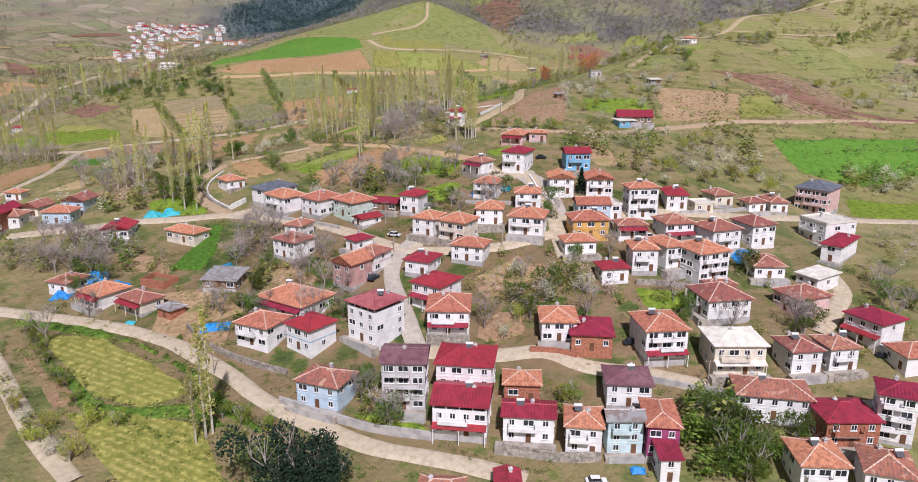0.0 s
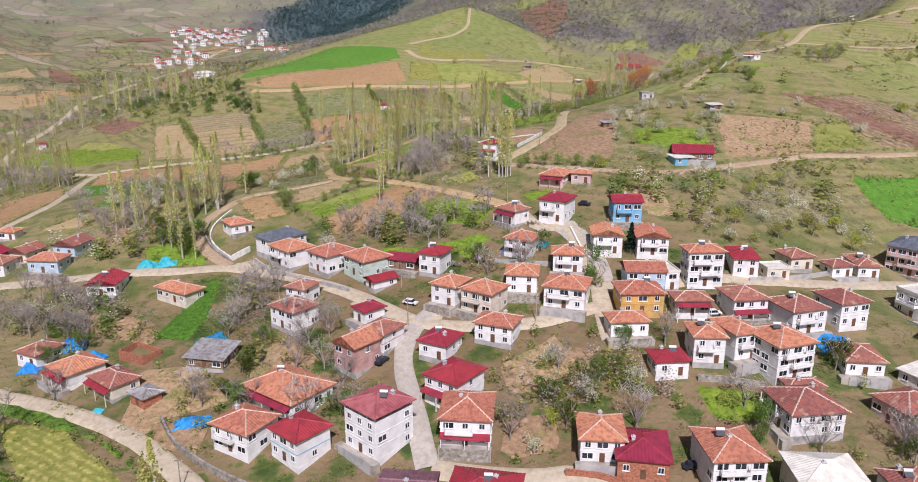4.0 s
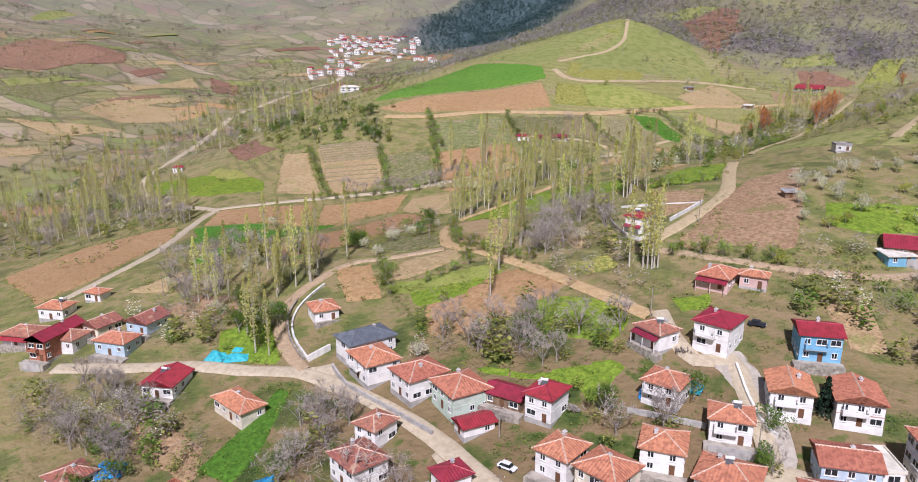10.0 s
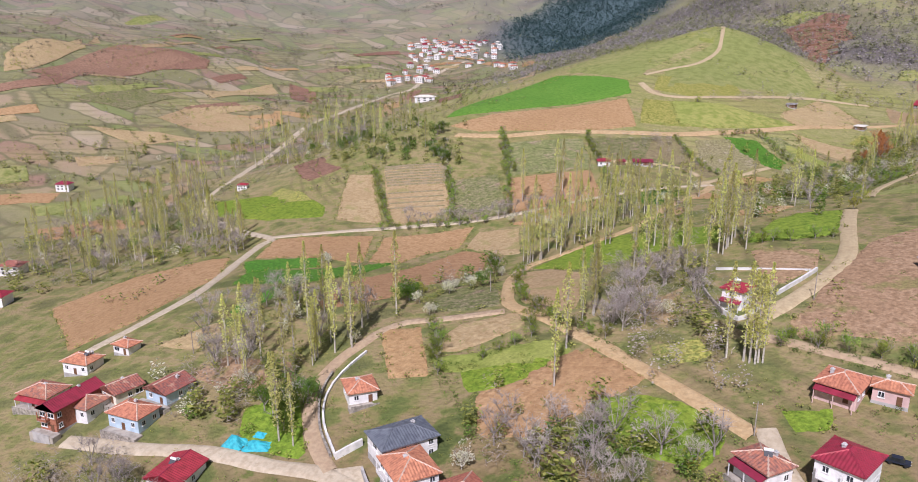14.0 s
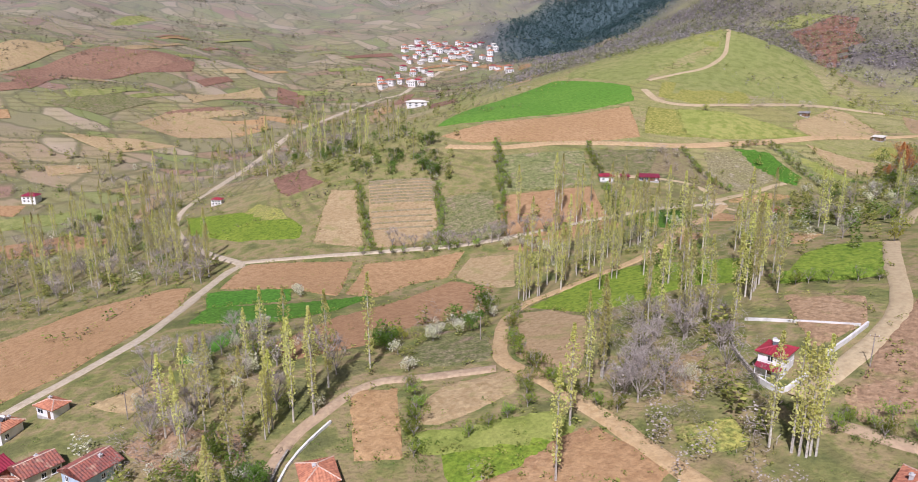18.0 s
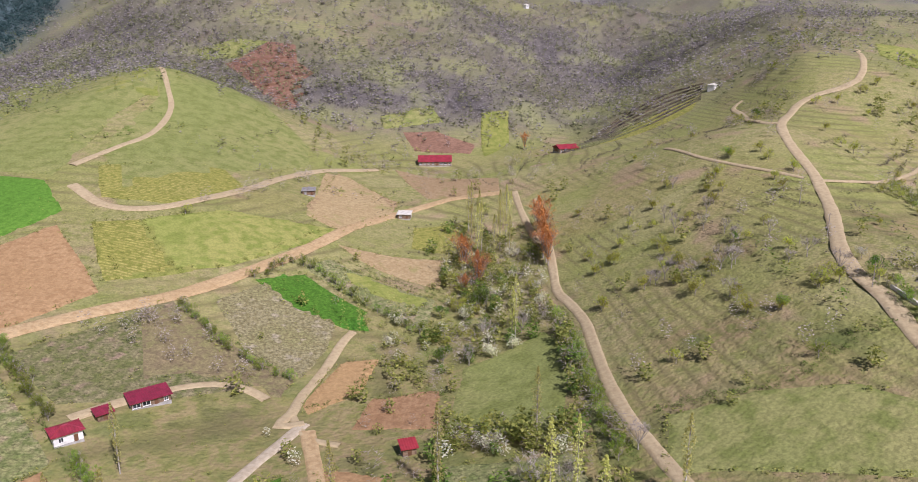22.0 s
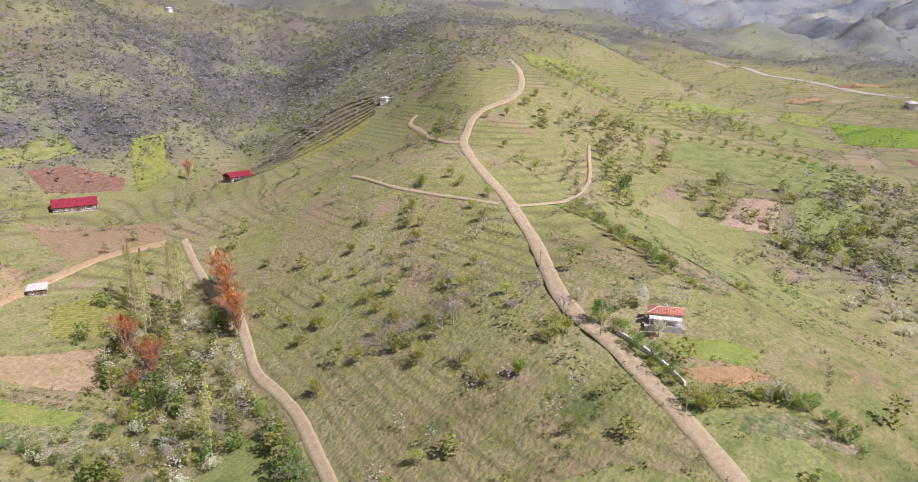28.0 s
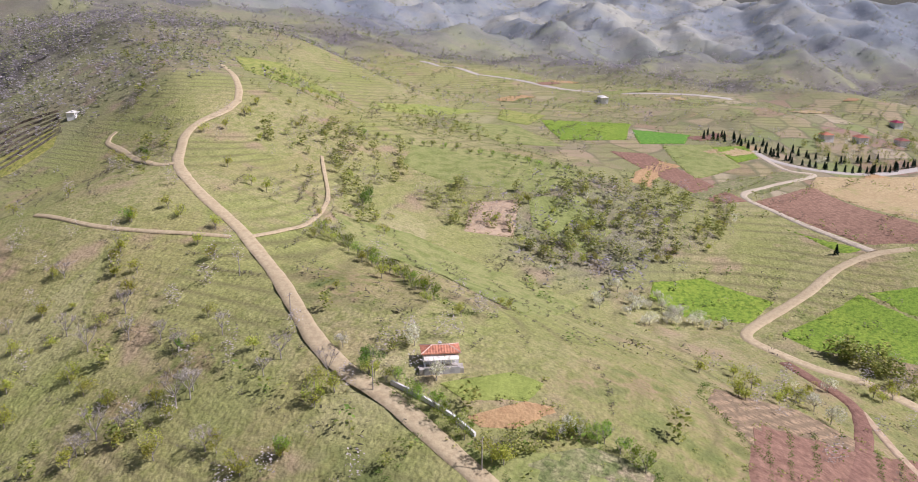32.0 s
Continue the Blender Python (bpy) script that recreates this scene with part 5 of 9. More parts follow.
def roof_shape(bm, w, d, over, rise, kind):
    """A tiled roof with thickness: hip, gable or a single slope; origin at eave height. Returns the crest lines."""
    a, b = w / 2 + over, d / 2 + over
    t = 0.16
    if kind == "flat":
        box(bm, -a, -b, 0, a, b, 0.25)
        for x0, y0, x1, y1 in ((-a, -b, a, -b + 0.2), (-a, b - 0.2, a, b), (-a, -b + 0.2, -a + 0.2, b - 0.2), (a - 0.2, -b + 0.2, a, b - 0.2)):
            box(bm, x0, y0, 0.25, x1, y1, 0.6)
        return []
    if kind == "slope":
        corners, crest = [(-a, -b, 0), (a, -b, 0), (a, b, rise), (-a, b, rise)], []
        planes = [corners]
    else:
        along = w >= d
        if kind == "gable":
            inset = 0.0
        else:
            inset = min(a, b) * 0.98
        if along:
            r0, r1 = (-a + inset, 0, rise), (a - inset, 0, rise)
        else:
            r0, r1 = (0, -b + inset, rise), (0, b - inset, rise)
        c = [(-a, -b, 0), (a, -b, 0), (a, b, 0), (-a, b, 0)]
        if along:
            planes = [[c[0], c[1], r1, r0], [c[2], c[3], r0, r1], [c[1], c[2], r1], [c[3], c[0], r0]]
        else:
            planes = [[c[1], c[2], r1, r0], [c[3], c[0], r0, r1], [c[0], c[1], r0], [c[2], c[3], r1]]
        crest = [(r0, r1)]
        if kind == "hip":
            crest += [(c[0], r0), (c[3], r0 if along else r1), (c[1], r1 if along else r0), (c[2], r1)]
    for plane in planes:
        top = [Vector(p) + Vector((0, 0, t)) for p in plane]
        low = [Vector(p) for p in plane]
        n = len(plane)
        vt, vl = [bm.verts.new(p) for p in top], [bm.verts.new(p) for p in low]
        bm.faces.new(vt)
        bm.faces.new(vl[::-1])
        for i in range(n):
            j = (i + 1) % n
            bm.faces.new((vl[i], vl[j], vt[j], vt[i]))
        # tile courses: the top is folded into ribs that run down the slope
        eave = top[1] - top[0]
        count = 2 * int(eave.length / 0.55)
        if count < 4 or abs((top[1] - top[0]).cross(top[-1] - top[0]).z) < 1e-4:
            continue
        way = Vector((eave.x, eave.y, 0)).normalized()
        sheet = [f for f in bm.faces if all(v in vt for v in f.verts)]
        geom = sheet + list({e for f in sheet for e in f.edges}) + list({v for f in sheet for v in f.verts})
        ribs = set()
        for i in range(1, count):
            cut = bmesh.ops.bisect_plane(bm, geom=geom, dist=1e-4, plane_co=top[0] + eave * (i / count), plane_no=way)
            geom = list(cut["geom"])
            if i % 2:
                ribs.update(g for g in cut["geom_cut"] if isinstance(g, bmesh.types.BMVert))
        for v in ribs:
            v.co.z += 0.09
    bmesh.ops.remove_doubles(bm, verts=bm.verts, dist=0.002)
    return crest


ROLL = random.Random(7)


def windows_on(root, w, d, h, storeys, front_only=False, door=True, wide_front=False):
    step = h / storeys
    for s in range(storeys):
        z = step * s + step * 0.55
        faces = [(w, 0, -d / 2), (d, 90, w / 2), (d, -90, w / 2)]
        for span, turn, off in faces[:1] if front_only else faces:
            n = max(1, int((span - 0.8) / 2.1))
            for i in range(n):
                u = (i + 0.5) * span / n - span / 2
                if turn == 0:
                    at = (u, -d / 2, z)
                elif turn == 90:
                    at = (w / 2, u, z)
                else:
                    at = (-w / 2, u, z)
                if turn and ROLL.random() < 0.52:
                    continue
                if turn == 0 and s == 0 and door and i == n // 2:
                    piece("door", DOOR_LEAF, root, "", (u, -d / 2, 0.02), turn)
                    continue
                f, g = WINDOW["wide" if (wide_front or ROLL.random() < 0.25) and span / n > 2.3 else "small"]
                win = piece("window", f, root, "", at, turn)
                piece("pane", g, win)


def balcony(root, u, wide, y, z, mat, deep=1.1, posts=True):
    bm = bmesh.new()
    box(bm, u - wide / 2, y - deep, z - 0.12, u + wide / 2, y - 0.003, z)
    slab = part("balcony", bm, CONCRETE, root)
    bm = bmesh.new()
    for x0, y0, x1, y1 in ((-wide / 2, -deep, wide / 2, -deep + 0.1), (-wide / 2, -deep + 0.1, -wide / 2 + 0.1, 0), (wide / 2 - 0.1, -deep + 0.1, wide / 2, 0)):
        box(bm, u + x0, y + y0, z, u + x1, y + y1, z + 0.62)
    part("parapet", bm, mat, slab)
    if posts:
        for x in (-wide / 2 + 0.12, wide / 2 - 0.12):
            bm = bmesh.new()
            box(bm, u + x - 0.09, y - deep + 0.05, z + 0.62, u + x + 0.09, y - deep + 0.23, z + 2.1)
            part("post", bm, mat, slab)


def house(x, y, turn, w, d, h, label, roof="hip", tiles="orange", walls="white", heater=False, balconies=0, porch="", band="", chimneys=1, attic=False, lower="", rise=None, z=None, windows=True):
    """A rendered village house: walls with plinth, tiled roof with crest caps, windows with panes, door, chimneys, balconies."""
    root = thing("house", x, y, turn, label, "house", "village houses", z)
    storeys = max(1, round(h / 2.45))
    wall = WALLS[walls]
    bm = bmesh.new()
    box(bm, -w / 2, -d / 2, -0.05, w / 2, d / 2, h)
    bmesh.ops.bevel(bm, geom=[e for e in bm.edges if abs(e.verts[0].co.z - e.verts[1].co.z) > 1], offset=0.04, segments=1, affect="EDGES")
    part("wall", bm, wall, root)
    bm = bmesh.new()
    box(bm, -w / 2 - 0.03, -d / 2 - 0.03, -3.0, w / 2 + 0.03, d / 2 + 0.03, 0.1)
    part("plinth", bm, WALLS[lower] if lower else (wall if ROLL.random() < 0.6 else CONCRETE), root)
    if storeys > 1:
        for s in range(1, storeys):
            bm = bmesh.new()
            zz = h / storeys * s
            box(bm, -w / 2 - 0.05, -d / 2 - 0.05, zz - 0.09, w / 2 + 0.05, d / 2 + 0.05, zz + 0.05)
            part("floor_band", bm, WALLS[band] if band else wall, root)
    over = 0.15 if roof == "flat" else 0.5
    if rise is None:
        rise = min(w, d) * (0.24 if tiles in ("orange", "old") else 0.2)
    base = h
    if attic:
        # open attic under the roof: a dark box paints its shade between short posts
        bm = bmesh.new()
        box(bm, -w / 2 + 0.5, -d / 2 + 0.5, h, w / 2 - 0.5, d / 2 - 0.5, h + 0.9)
        part("attic", bm, SHADEGAP, root, "dark box for the shade inside the open attic")
        for i in range(5):
            for yy in (-d / 2 + 0.12, d / 2 - 0.12):
                bm = bmesh.new()
                u = (i / 4 - 0.5) * (w - 0.3)
                box(bm, u - 0.1, yy - 0.1, h, u + 0.1, yy + 0.1, h + 0.95)
                part("post", bm, wall, root)
        base = h + 0.9
    bm = bmesh.new()
    crest = roof_shape(bm, w, d, over, rise, roof)
    bmesh.ops.translate(bm, verts=bm.verts, vec=(0, 0, base))
    cover = part("roof", bm, ROOFS[tiles], root)
    if roof == "gable":
        bm = bmesh.new()
        for s in (-1, 1):
            if w >= d:
                tri = [(s * w / 2, -d / 2, base), (s * w / 2, d / 2, base), (s * w / 2, 0, base + rise * 0.88)]
            else:
                tri = [(-w / 2, s * d / 2, base), (w / 2, s * d / 2, base), (0, s * d / 2, base + rise * 0.88)]
            inner = [(p[0] * (0.97 if w >= d else 1), p[1] * (1 if w >= d else 0.97), p[2]) for p in tri]
            va, vb = [bm.verts.new(p) for p in tri], [bm.verts.new(p) for p in inner]
            bm.faces.new(va)
            bm.faces.new(vb[::-1])
            for i in range(3):
                bm.faces.new((va[i], va[(i + 1) % 3], vb[(i + 1) % 3], vb[i]))
        bmesh.ops.recalc_face_normals(bm, faces=bm.faces)
        part("gable", bm, wall, root)
    for a, b in crest:
        bm = bmesh.new()
        strip(bm, Vector(a) + Vector((0, 0, base + 0.14)), Vector(b) + Vector((0, 0, base + 0.14)), 0.17, 0.16)
        part("ridge_cap", bm, MORTAR if tiles in ("orange", "old") else ROOFS[tiles], cover)
    if roof != "slope" and ROLL.random() < 0.38:
        # raised yard in front, held by its own low wall
        bm = bmesh.new()
        reach = ROLL.uniform(1.6, 2.6)
        box(bm, -w / 2 - ROLL.uniform(0.2, 1.4), -d / 2 - reach, -2.4, w / 2 + ROLL.uniform(0.2, 1.4), -d / 2 - 0.035, 0.03)
        yard = part("yard", bm, YARD, root, "worn concrete yard in front of the house")
        bm = bmesh.new()
        box(bm, -w / 2, -d / 2 - reach - 0.14, -2.4, w / 2, -d / 2 - reach - 0.004, 0.45)
        part("yard_wall", bm, CONCRETE if ROLL.random() < 0.5 else STONE, yard)
    if windows:
        windows_on(root, w, d, h, storeys, wide_front=balconies > 1)
    for i in range(balconies):
        s = storeys - 1 - i
        if s < 1:
            break
        balcony(root, -w * 0.12 if i % 2 == 0 else w * 0.1, w * 0.55, -d / 2, h / storeys * s + 0.06, wall)
    if porch:
        # a lean-to roof on posts along the front
        zp = h / storeys * (1.0 if storeys > 1 else 0.86) - 0.15
        bm = bmesh.new()
        v = [bm.verts.new(p) for p in ((-w / 2, -d / 2 - 1.5, zp - 0.45), (w / 2, -d / 2 - 1.5, zp - 0.45), (w / 2, -d / 2 - 0.005, zp + 0.1), (-w / 2, -d / 2 - 0.005, zp + 0.1))]
        u = [bm.verts.new(p.co + Vector((0, 0, 0.1))) for p in v]
        bm.faces.new(v[::-1])
        bm.faces.new(u)
        for i in range(4):
            bm.faces.new((v[i], v[(i + 1) % 4], u[(i + 1) % 4], u[i]))
        lean = part("porch_roof", bm, ROOFS[porch], root)
        for i in range(3):
            bm = bmesh.new()
            px = (i / 2 - 0.5) * (w - 0.4)
            box(bm, px - 0.07, -d / 2 - 1.38, -1.2, px + 0.07, -d / 2 - 1.24, zp - 0.4)
            part("post", bm, wall, root)
    for i in range(chimneys):
        u, v = ROLL.uniform(-0.28, 0.28) * w, ROLL.uniform(-0.1, 0.3) * d
        piece("chimney", CHIMNEY, root, "", (u, v, base + (rise * 0.55 if roof != "flat" else 0.3)))
    if heater:
        u = ROLL.uniform(-0.2, 0.25) * w
        hob = piece("solar_heater", HEATER_TANK, root, "white solar water tank with dark panel", (u, 0.1, base + (rise * 0.9 if roof != "flat" else 0.25)), -turn)
        piece("panel", HEATER_PANEL, hob)
    return root


# ---- the village, house by house ----
house(-86.9, 169.7, -32, 8.1, 8.4, 2.7, "white house with orange tile roof and crimson lean-to", porch="crimson")
house(-75.7, 164.4, -34, 8.7, 6.1, 2.7, "old cream house with weathered tiles and crimson porch", tiles="old", walls="cream", porch="crimson")
house(-99.4, 176.8, -20, 6.1, 7.0, 2.6, "small white house with weathered tile roof", tiles="old")
house(-66.8, 159.7, -33, 4.8, 4.0, 2.0, "small brick shed with a pale tin roof", tiles="tin", walls="brick", chimneys=0)
house(-57.6, 171.8, -8, 8.6, 7.2, 2.2, "long timber barn with a patched tin roof", roof="slope", tiles="tin", walls="timber", chimneys=0, rise=1.0)
house(-37.1, 158.0, -33, 13.6, 10.6, 3.2, "white house with blue veranda and orange tiles", walls="white", heater=True, porch="crimson")
house(-42.0, 147.1, -26, 8.4, 7.9, 4.4, "white house with open veranda and orange tiles", walls="white", balconies=1)
house(-31.1, 144.2, -37, 7.4, 7.3, 5.0, "white house with blue band and crimson metal roof", tiles="crimson", band="blue")
house(-17.4, 146.2, -39, 8.2, 8.8, 7.2, "tall white house with faded red roof above the bend", tiles="rosy", walls="white", attic=True, heater=True)
house(-9.8, 126.3, -2, 8.0, 8.0, 9.4, "four storey grey apartment house with dull mauve roof", roof="gable", tiles="mauve", walls="grey", balconies=3, rise=1.2)
house(-25.0, 126.7, -22, 8.9, 6.9, 4.8, "pale blue two storey house with patched tile roof", tiles="old", walls="pale_blue", chimneys=1)
house(1.8, 128.7, -8, 10.4, 9.0, 7.2, "white three storey house with crimson hipped roof", tiles="crimson", heater=True)
house(1.0, 119.8, -8, 9.7, 8.8, 5.0, "white house with bright crimson roof and long balcony", roof="gable", tiles="crimson", attic=True, heater=True, balconies=1, porch="crimson")
house(12.8, 117.0, -6, 8.9, 5.8, 5.0, "white two storey house with crimson sheet roof", roof="gable", tiles="crimson", heater=True, balconies=1, rise=0.9)
house(22.2, 114.5, -8, 6.1, 7.0, 5.3, "white two storey house with bright orange tiles", heater=True, balconies=1)
house(12.4, 127.2, -4, 6.7, 5.9, 3.4, "bare brick house with orange tile roof", tiles="orange", walls="brick")
house(21.3, 144.6, -2, 7.3, 8.4, 4.2, "white house with orange tiles and open gable", tiles="orange", attic=False)
house(27.9, 141.8, -6, 8.3, 9.6, 3.4, "brick house with crimson hipped roof", tiles="crimson", walls="brick")
house(41.3, 139.3, 6, 8.6, 9.9, 6.2, "white three storey house with fresh orange tiles", balconies=2, heater=True, porch="crimson")
house(55.0, 134.7, 0, 10.0, 9.1, 6.0, "cream house with large pale painted roof", tiles="pale", walls="cream", balconies=1, porch="pale")
house(32.2, 126.0, -5, 8.1, 7.4, 4.4, "white house with dull mauve metal roof", tiles="mauve", heater=True)
house(29.0, 113.4, 0, 6.1, 3.3, 6.2, "pale teal house under a weathered tin roof", roof="gable", tiles="tin", walls="teal", balconies=1, rise=1.2)
house(35.5, 114.6, -6, 5.3, 9.6, 5.8, "plum painted house with bright orange tiles", walls="purple", chimneys=0)
house(35.1, 107.7, 0, 3.2, 5.2, 4.2, "narrow white annex with crimson sheet roof", roof="slope", tiles="crimson", chimneys=0, rise=0.8)
house(58.0, 122.2, -11, 12.7, 7.6, 4.4, "long white house with old mottled tiles", tiles="old", heater=True, chimneys=1)
house(68.0, 115.4, 0, 9.2, 8.0, 4.8, "red brick house with crimson roof", tiles="crimson", walls="brick", attic=False, balconies=1)
house(76.9, 115.3, -23, 5.9, 6.3, 8.6, "white apartment house with pale green balcony bands", tiles="crimson", walls="white", band="green", balconies=3)
house(58.8, 105.4, -4, 7.3, 7.9, 5.0, "white house with orange tiles and grey balcony", heater=True, balconies=1)
house(68.8, 102.7, -19, 7.1, 8.2, 5.0, "white house with ribbed reddish tiles", tiles="old", heater=True)
house(68.0, 134.3, 7, 6.2, 7.2, 4.6, "white house with reddish tiles behind a garden wall", tiles="old", heater=True)
house(75.7, 134.8, 8, 6.0, 6.4, 4.6, "white house with reddish tiles and glazed balcony", tiles="old", heater=True, balconies=1)
house(77.2, 153.9, -69, 7.7, 8.8, 3.6, "pink rendered house with wide reddish roof", tiles="old", walls="rose")
house(88.0, 143.3, -63, 8.4, 7.5, 4.8, "white house with deep crimson roof by the lane", tiles="crimson", walls="white", porch="crimson")
house(91.0, 133.9, -82, 6.6, 7.6, 3.2, "low white house with orange tiles", tiles="orange")
house(57.9, 152.1, -80, 9.8, 9.9, 4.2, "white house with a glazed corner balcony", tiles="old", balconies=1)
house(74.3, 168.3, -3, 7.1, 8.1, 2.8, "low house with weathered reddish tiles", tiles="old")
house(85.6, 164.4, -62, 5.8, 7.6, 2.6, "low store with a pale sheet roof", roof="slope", tiles="pale", chimneys=0, rise=0.5)
house(-74.4, 236.4, 41, 6.1, 7.0, 2.6, "small white cottage with orange tiles inside a loop road")
house(-56.4, 220.6, 51, 11.2, 7.5, 4.2, "new white villa with slate grey roof", tiles="slate", windows=True)
house(-51.3, 212.8, -42, 9.2, 7.7, 4.4, "white two storey house with orange tiles by the villa", balconies=1)
house(-39.5, 207.7, -39, 7.8, 8.9, 4.4, "white two storey house with orange hipped roof", walls="white")
house(-29.5, 203.5, -45, 8.8, 8.2, 4.2, "pale green house with orange hipped roof", walls="green")
house(-20.2, 204.1, -17, 7.6, 5.1, 2.3, "open barn with crimson sheet roof", roof="gable", tiles="crimson", walls="timber", chimneys=0)
house(-24.9, 196.4, -49, 4.0, 6.4, 1.9, "low white shed with crimson sheet roof", roof="gable", tiles="crimson", chimneys=0)
house(-12.3, 201.2, -21, 5.5, 6.6, 4.8, "white two storey house with crimson roof beside woodpiles", tiles="crimson", heater=True)
house(-43.3, 193.3, -22, 5.2, 6.1, 3.8, "old white house with patched brown tiles", tiles="old")
house(-42.8, 183.7, -35, 8.0, 7.1, 4.4, "large old white house with reddish tiles among bare trees", tiles="old")
house(-25.6, 183.0, -44, 4.6, 5.3, 2.8, "small white house with bright crimson roof", tiles="crimson")
house(-25.3, 167.5, -36, 6.2, 7.1, 5.4, "unplastered pink brick house with orange tiles", roof="gable", walls="pink", rise=1.8)
house(-21.0, 173.4, -30, 6.1, 7.1, 4.0, "white house with pink bands and old tiles", tiles="old", walls="white", band="pink")
house(-8.4, 170.0, -24, 6.2, 7.2, 3.2, "white house with broad crimson hipped roof", tiles="crimson", heater=True)
house(-4.7, 157.6, -34, 7.6, 8.7, 4.8, "white house with crimson roof and closed porch", tiles="crimson", porch="crimson", attic=False)
house(-1.8, 148.5, -2, 8.7, 10.0, 5.0, "white house with orange tiles and crimson skirt roof", balconies=1, porch="crimson")
house(0.2, 184.1, -30, 7.7, 7.3, 4.8, "pale cream two storey house with pink balcony band", walls="cream", band="rose", balconies=1)
house(-7.6, 187.9, -26, 6.1, 6.9, 4.4, "white two storey house with orange tiles and garden")
house(8.7, 191.3, -5, 6.9, 7.1, 4.0, "white house with orange hipped roof and lawn")
house(18.5, 185.1, -15, 8.9, 7.9, 4.6, "white house with orange roof and pink balcony band", tiles="orange", walls="white", band="rose", balconies=1, heater=True)
house(3.3, 173.9, -19, 8.0, 6.3, 3.8, "white house with orange roof by the junction")
house(19.5, 198.6, -3, 6.8, 5.9, 4.2, "white house with orange tiles on the main street", heater=True, balconies=1)
house(8.9, 206.9, -22, 6.8, 6.5, 3.8, "white house with orange tiles and blue tarpaulin", walls="white", tiles="orange", balconies=1)
house(6.7, 223.0, -43, 6.7, 5.5, 3.6, "white house with mottled tiles and crimson porch", tiles="old", porch="crimson", heater=True)
house(18.6, 223.8, -26, 7.0, 8.1, 5.4, "white three storey house with crimson roof and balconies", tiles="crimson", balconies=1, attic=False)
house(19.6, 247.1, -22, 6.9, 7.9, 2.5, "low pink house with orange and crimson roof", tiles="orange", walls="rose", porch="crimson")
house(27.2, 246.5, -13, 5.7, 3.7, 2.7, "low pale house with orange tiles", tiles="orange", walls="rose")
house(36.5, 223.2, 2, 7.4, 7.3, 5.2, "bright blue house with crimson roof", roof="gable", tiles="crimson", walls="blue", rise=1.2, balconies=1)
house(29.6, 207.3, -1, 6.9, 7.9, 4.4, "white house with orange gable roof and balcony", roof="gable", balconies=1, rise=1.4)
house(40.4, 207.4, -1, 7.4, 8.5, 4.3, "white house with pink band and orange gable roof", roof="gable", balconies=1, rise=1.4, walls="white", band="pink")
house(36.1, 191.7, 1, 8.5, 7.0, 4.4, "long pale blue house with orange roof", walls="pale_blue", roof="gable", rise=1.3)
house(41.5, 192.5, 11, 3.2, 7.1, 4.0, "white flat roofed annex", roof="flat", tiles="pale", chimneys=0)
house(33.7, 183.4, 5, 9.2, 7.4, 4.4, "ochre yellow house with orange hipped roof", walls="yellow", heater=True)
house(30.0, 175.1, 8, 7.9, 5.4, 3.2, "low white house with orange gable roof", roof="hip", tiles="orange", attic=False)
house(44.7, 182.7, 3, 7.4, 5.0, 3.4, "white house with reddish tiles and open stair", tiles="old", balconies=0, porch="crimson")
house(49.8, 194.3, 7, 8.1, 5.1, 8.0, "tall white apartment house with orange roof", tiles="orange", balconies=3, heater=True, rise=1.2)
house(61.4, 202.3, -5, 5.6, 8.9, 3.8, "white house with dark red roof and veranda", tiles="crimson", balconies=0, heater=True)
house(56.1, 183.8, 11, 7.6, 7.8, 4.2, "white house with reddish tiles and covered terrace", tiles="old", porch="crimson")
house(66.4, 180.5, 20, 8.5, 8.3, 5.0, "white two storey house with reddish tiles on the slope", tiles="old", balconies=1, heater=True)
house(77.6, 185.0, 19, 7.2, 8.3, 5.2, "white two storey house with reddish hipped roof", tiles="old")
house(44.5, 168.5, -0, 6.0, 7.1, 5.4, "white two storey house with orange tiles in a row", balconies=1, heater=True)
house(50.7, 170.4, 20, 5.4, 8.4, 5.4, "white two storey house beside its twin", balconies=1)
house(58.2, 166.3, 22, 8.5, 9.3, 6.6, "tall white house with bright orange tiles", balconies=2, heater=True)
house(36.5, 164.0, 8, 6.4, 5.2, 3.0, "small white house with crimson roof on a stone terrace", tiles="crimson", heater=True)
house(60.2, 158.7, 8, 6.5, 3.2, 2.5, "low house with weathered tiles", tiles="old")
house(75.8, 208.0, 15, 6.0, 6.5, 3.0, "old cream house with faded tiles", tiles="old", walls="cream")
house(68.6, 201.1, 11, 5.7, 4.5, 2.3, "low cream garage with flat roof", roof="flat", tiles="pale", chimneys=0, walls="cream")
house(86.1, 207.6, 15, 5.6, 4.7, 2.6, "small white cottage with dark red tiles", tiles="old")
house(94.0, 211.8, -2, 5.0, 9.2, 2.8, "white cottage with reddish tiles", tiles="old", heater=True)
house(-98.4, 205.6, 5, 7.4, 8.6, 2.8, "white gabled house with crimson roof", roof="gable", tiles="crimson", rise=1.4, heater=True)
house(-76.3, 199.3, -28, 10.8, 5.6, 2.8, "cream cottage with orange tiles beside a crop strip", tiles="orange", walls="cream")
house(-157.3, 236.3, 5, 7.8, 5.8, 3.2, "white house with orange tiles at the field edge", heater=True)
house(-151.4, 245.6, -3, 5.6, 4.2, 2.4, "small pale house with orange tiles")
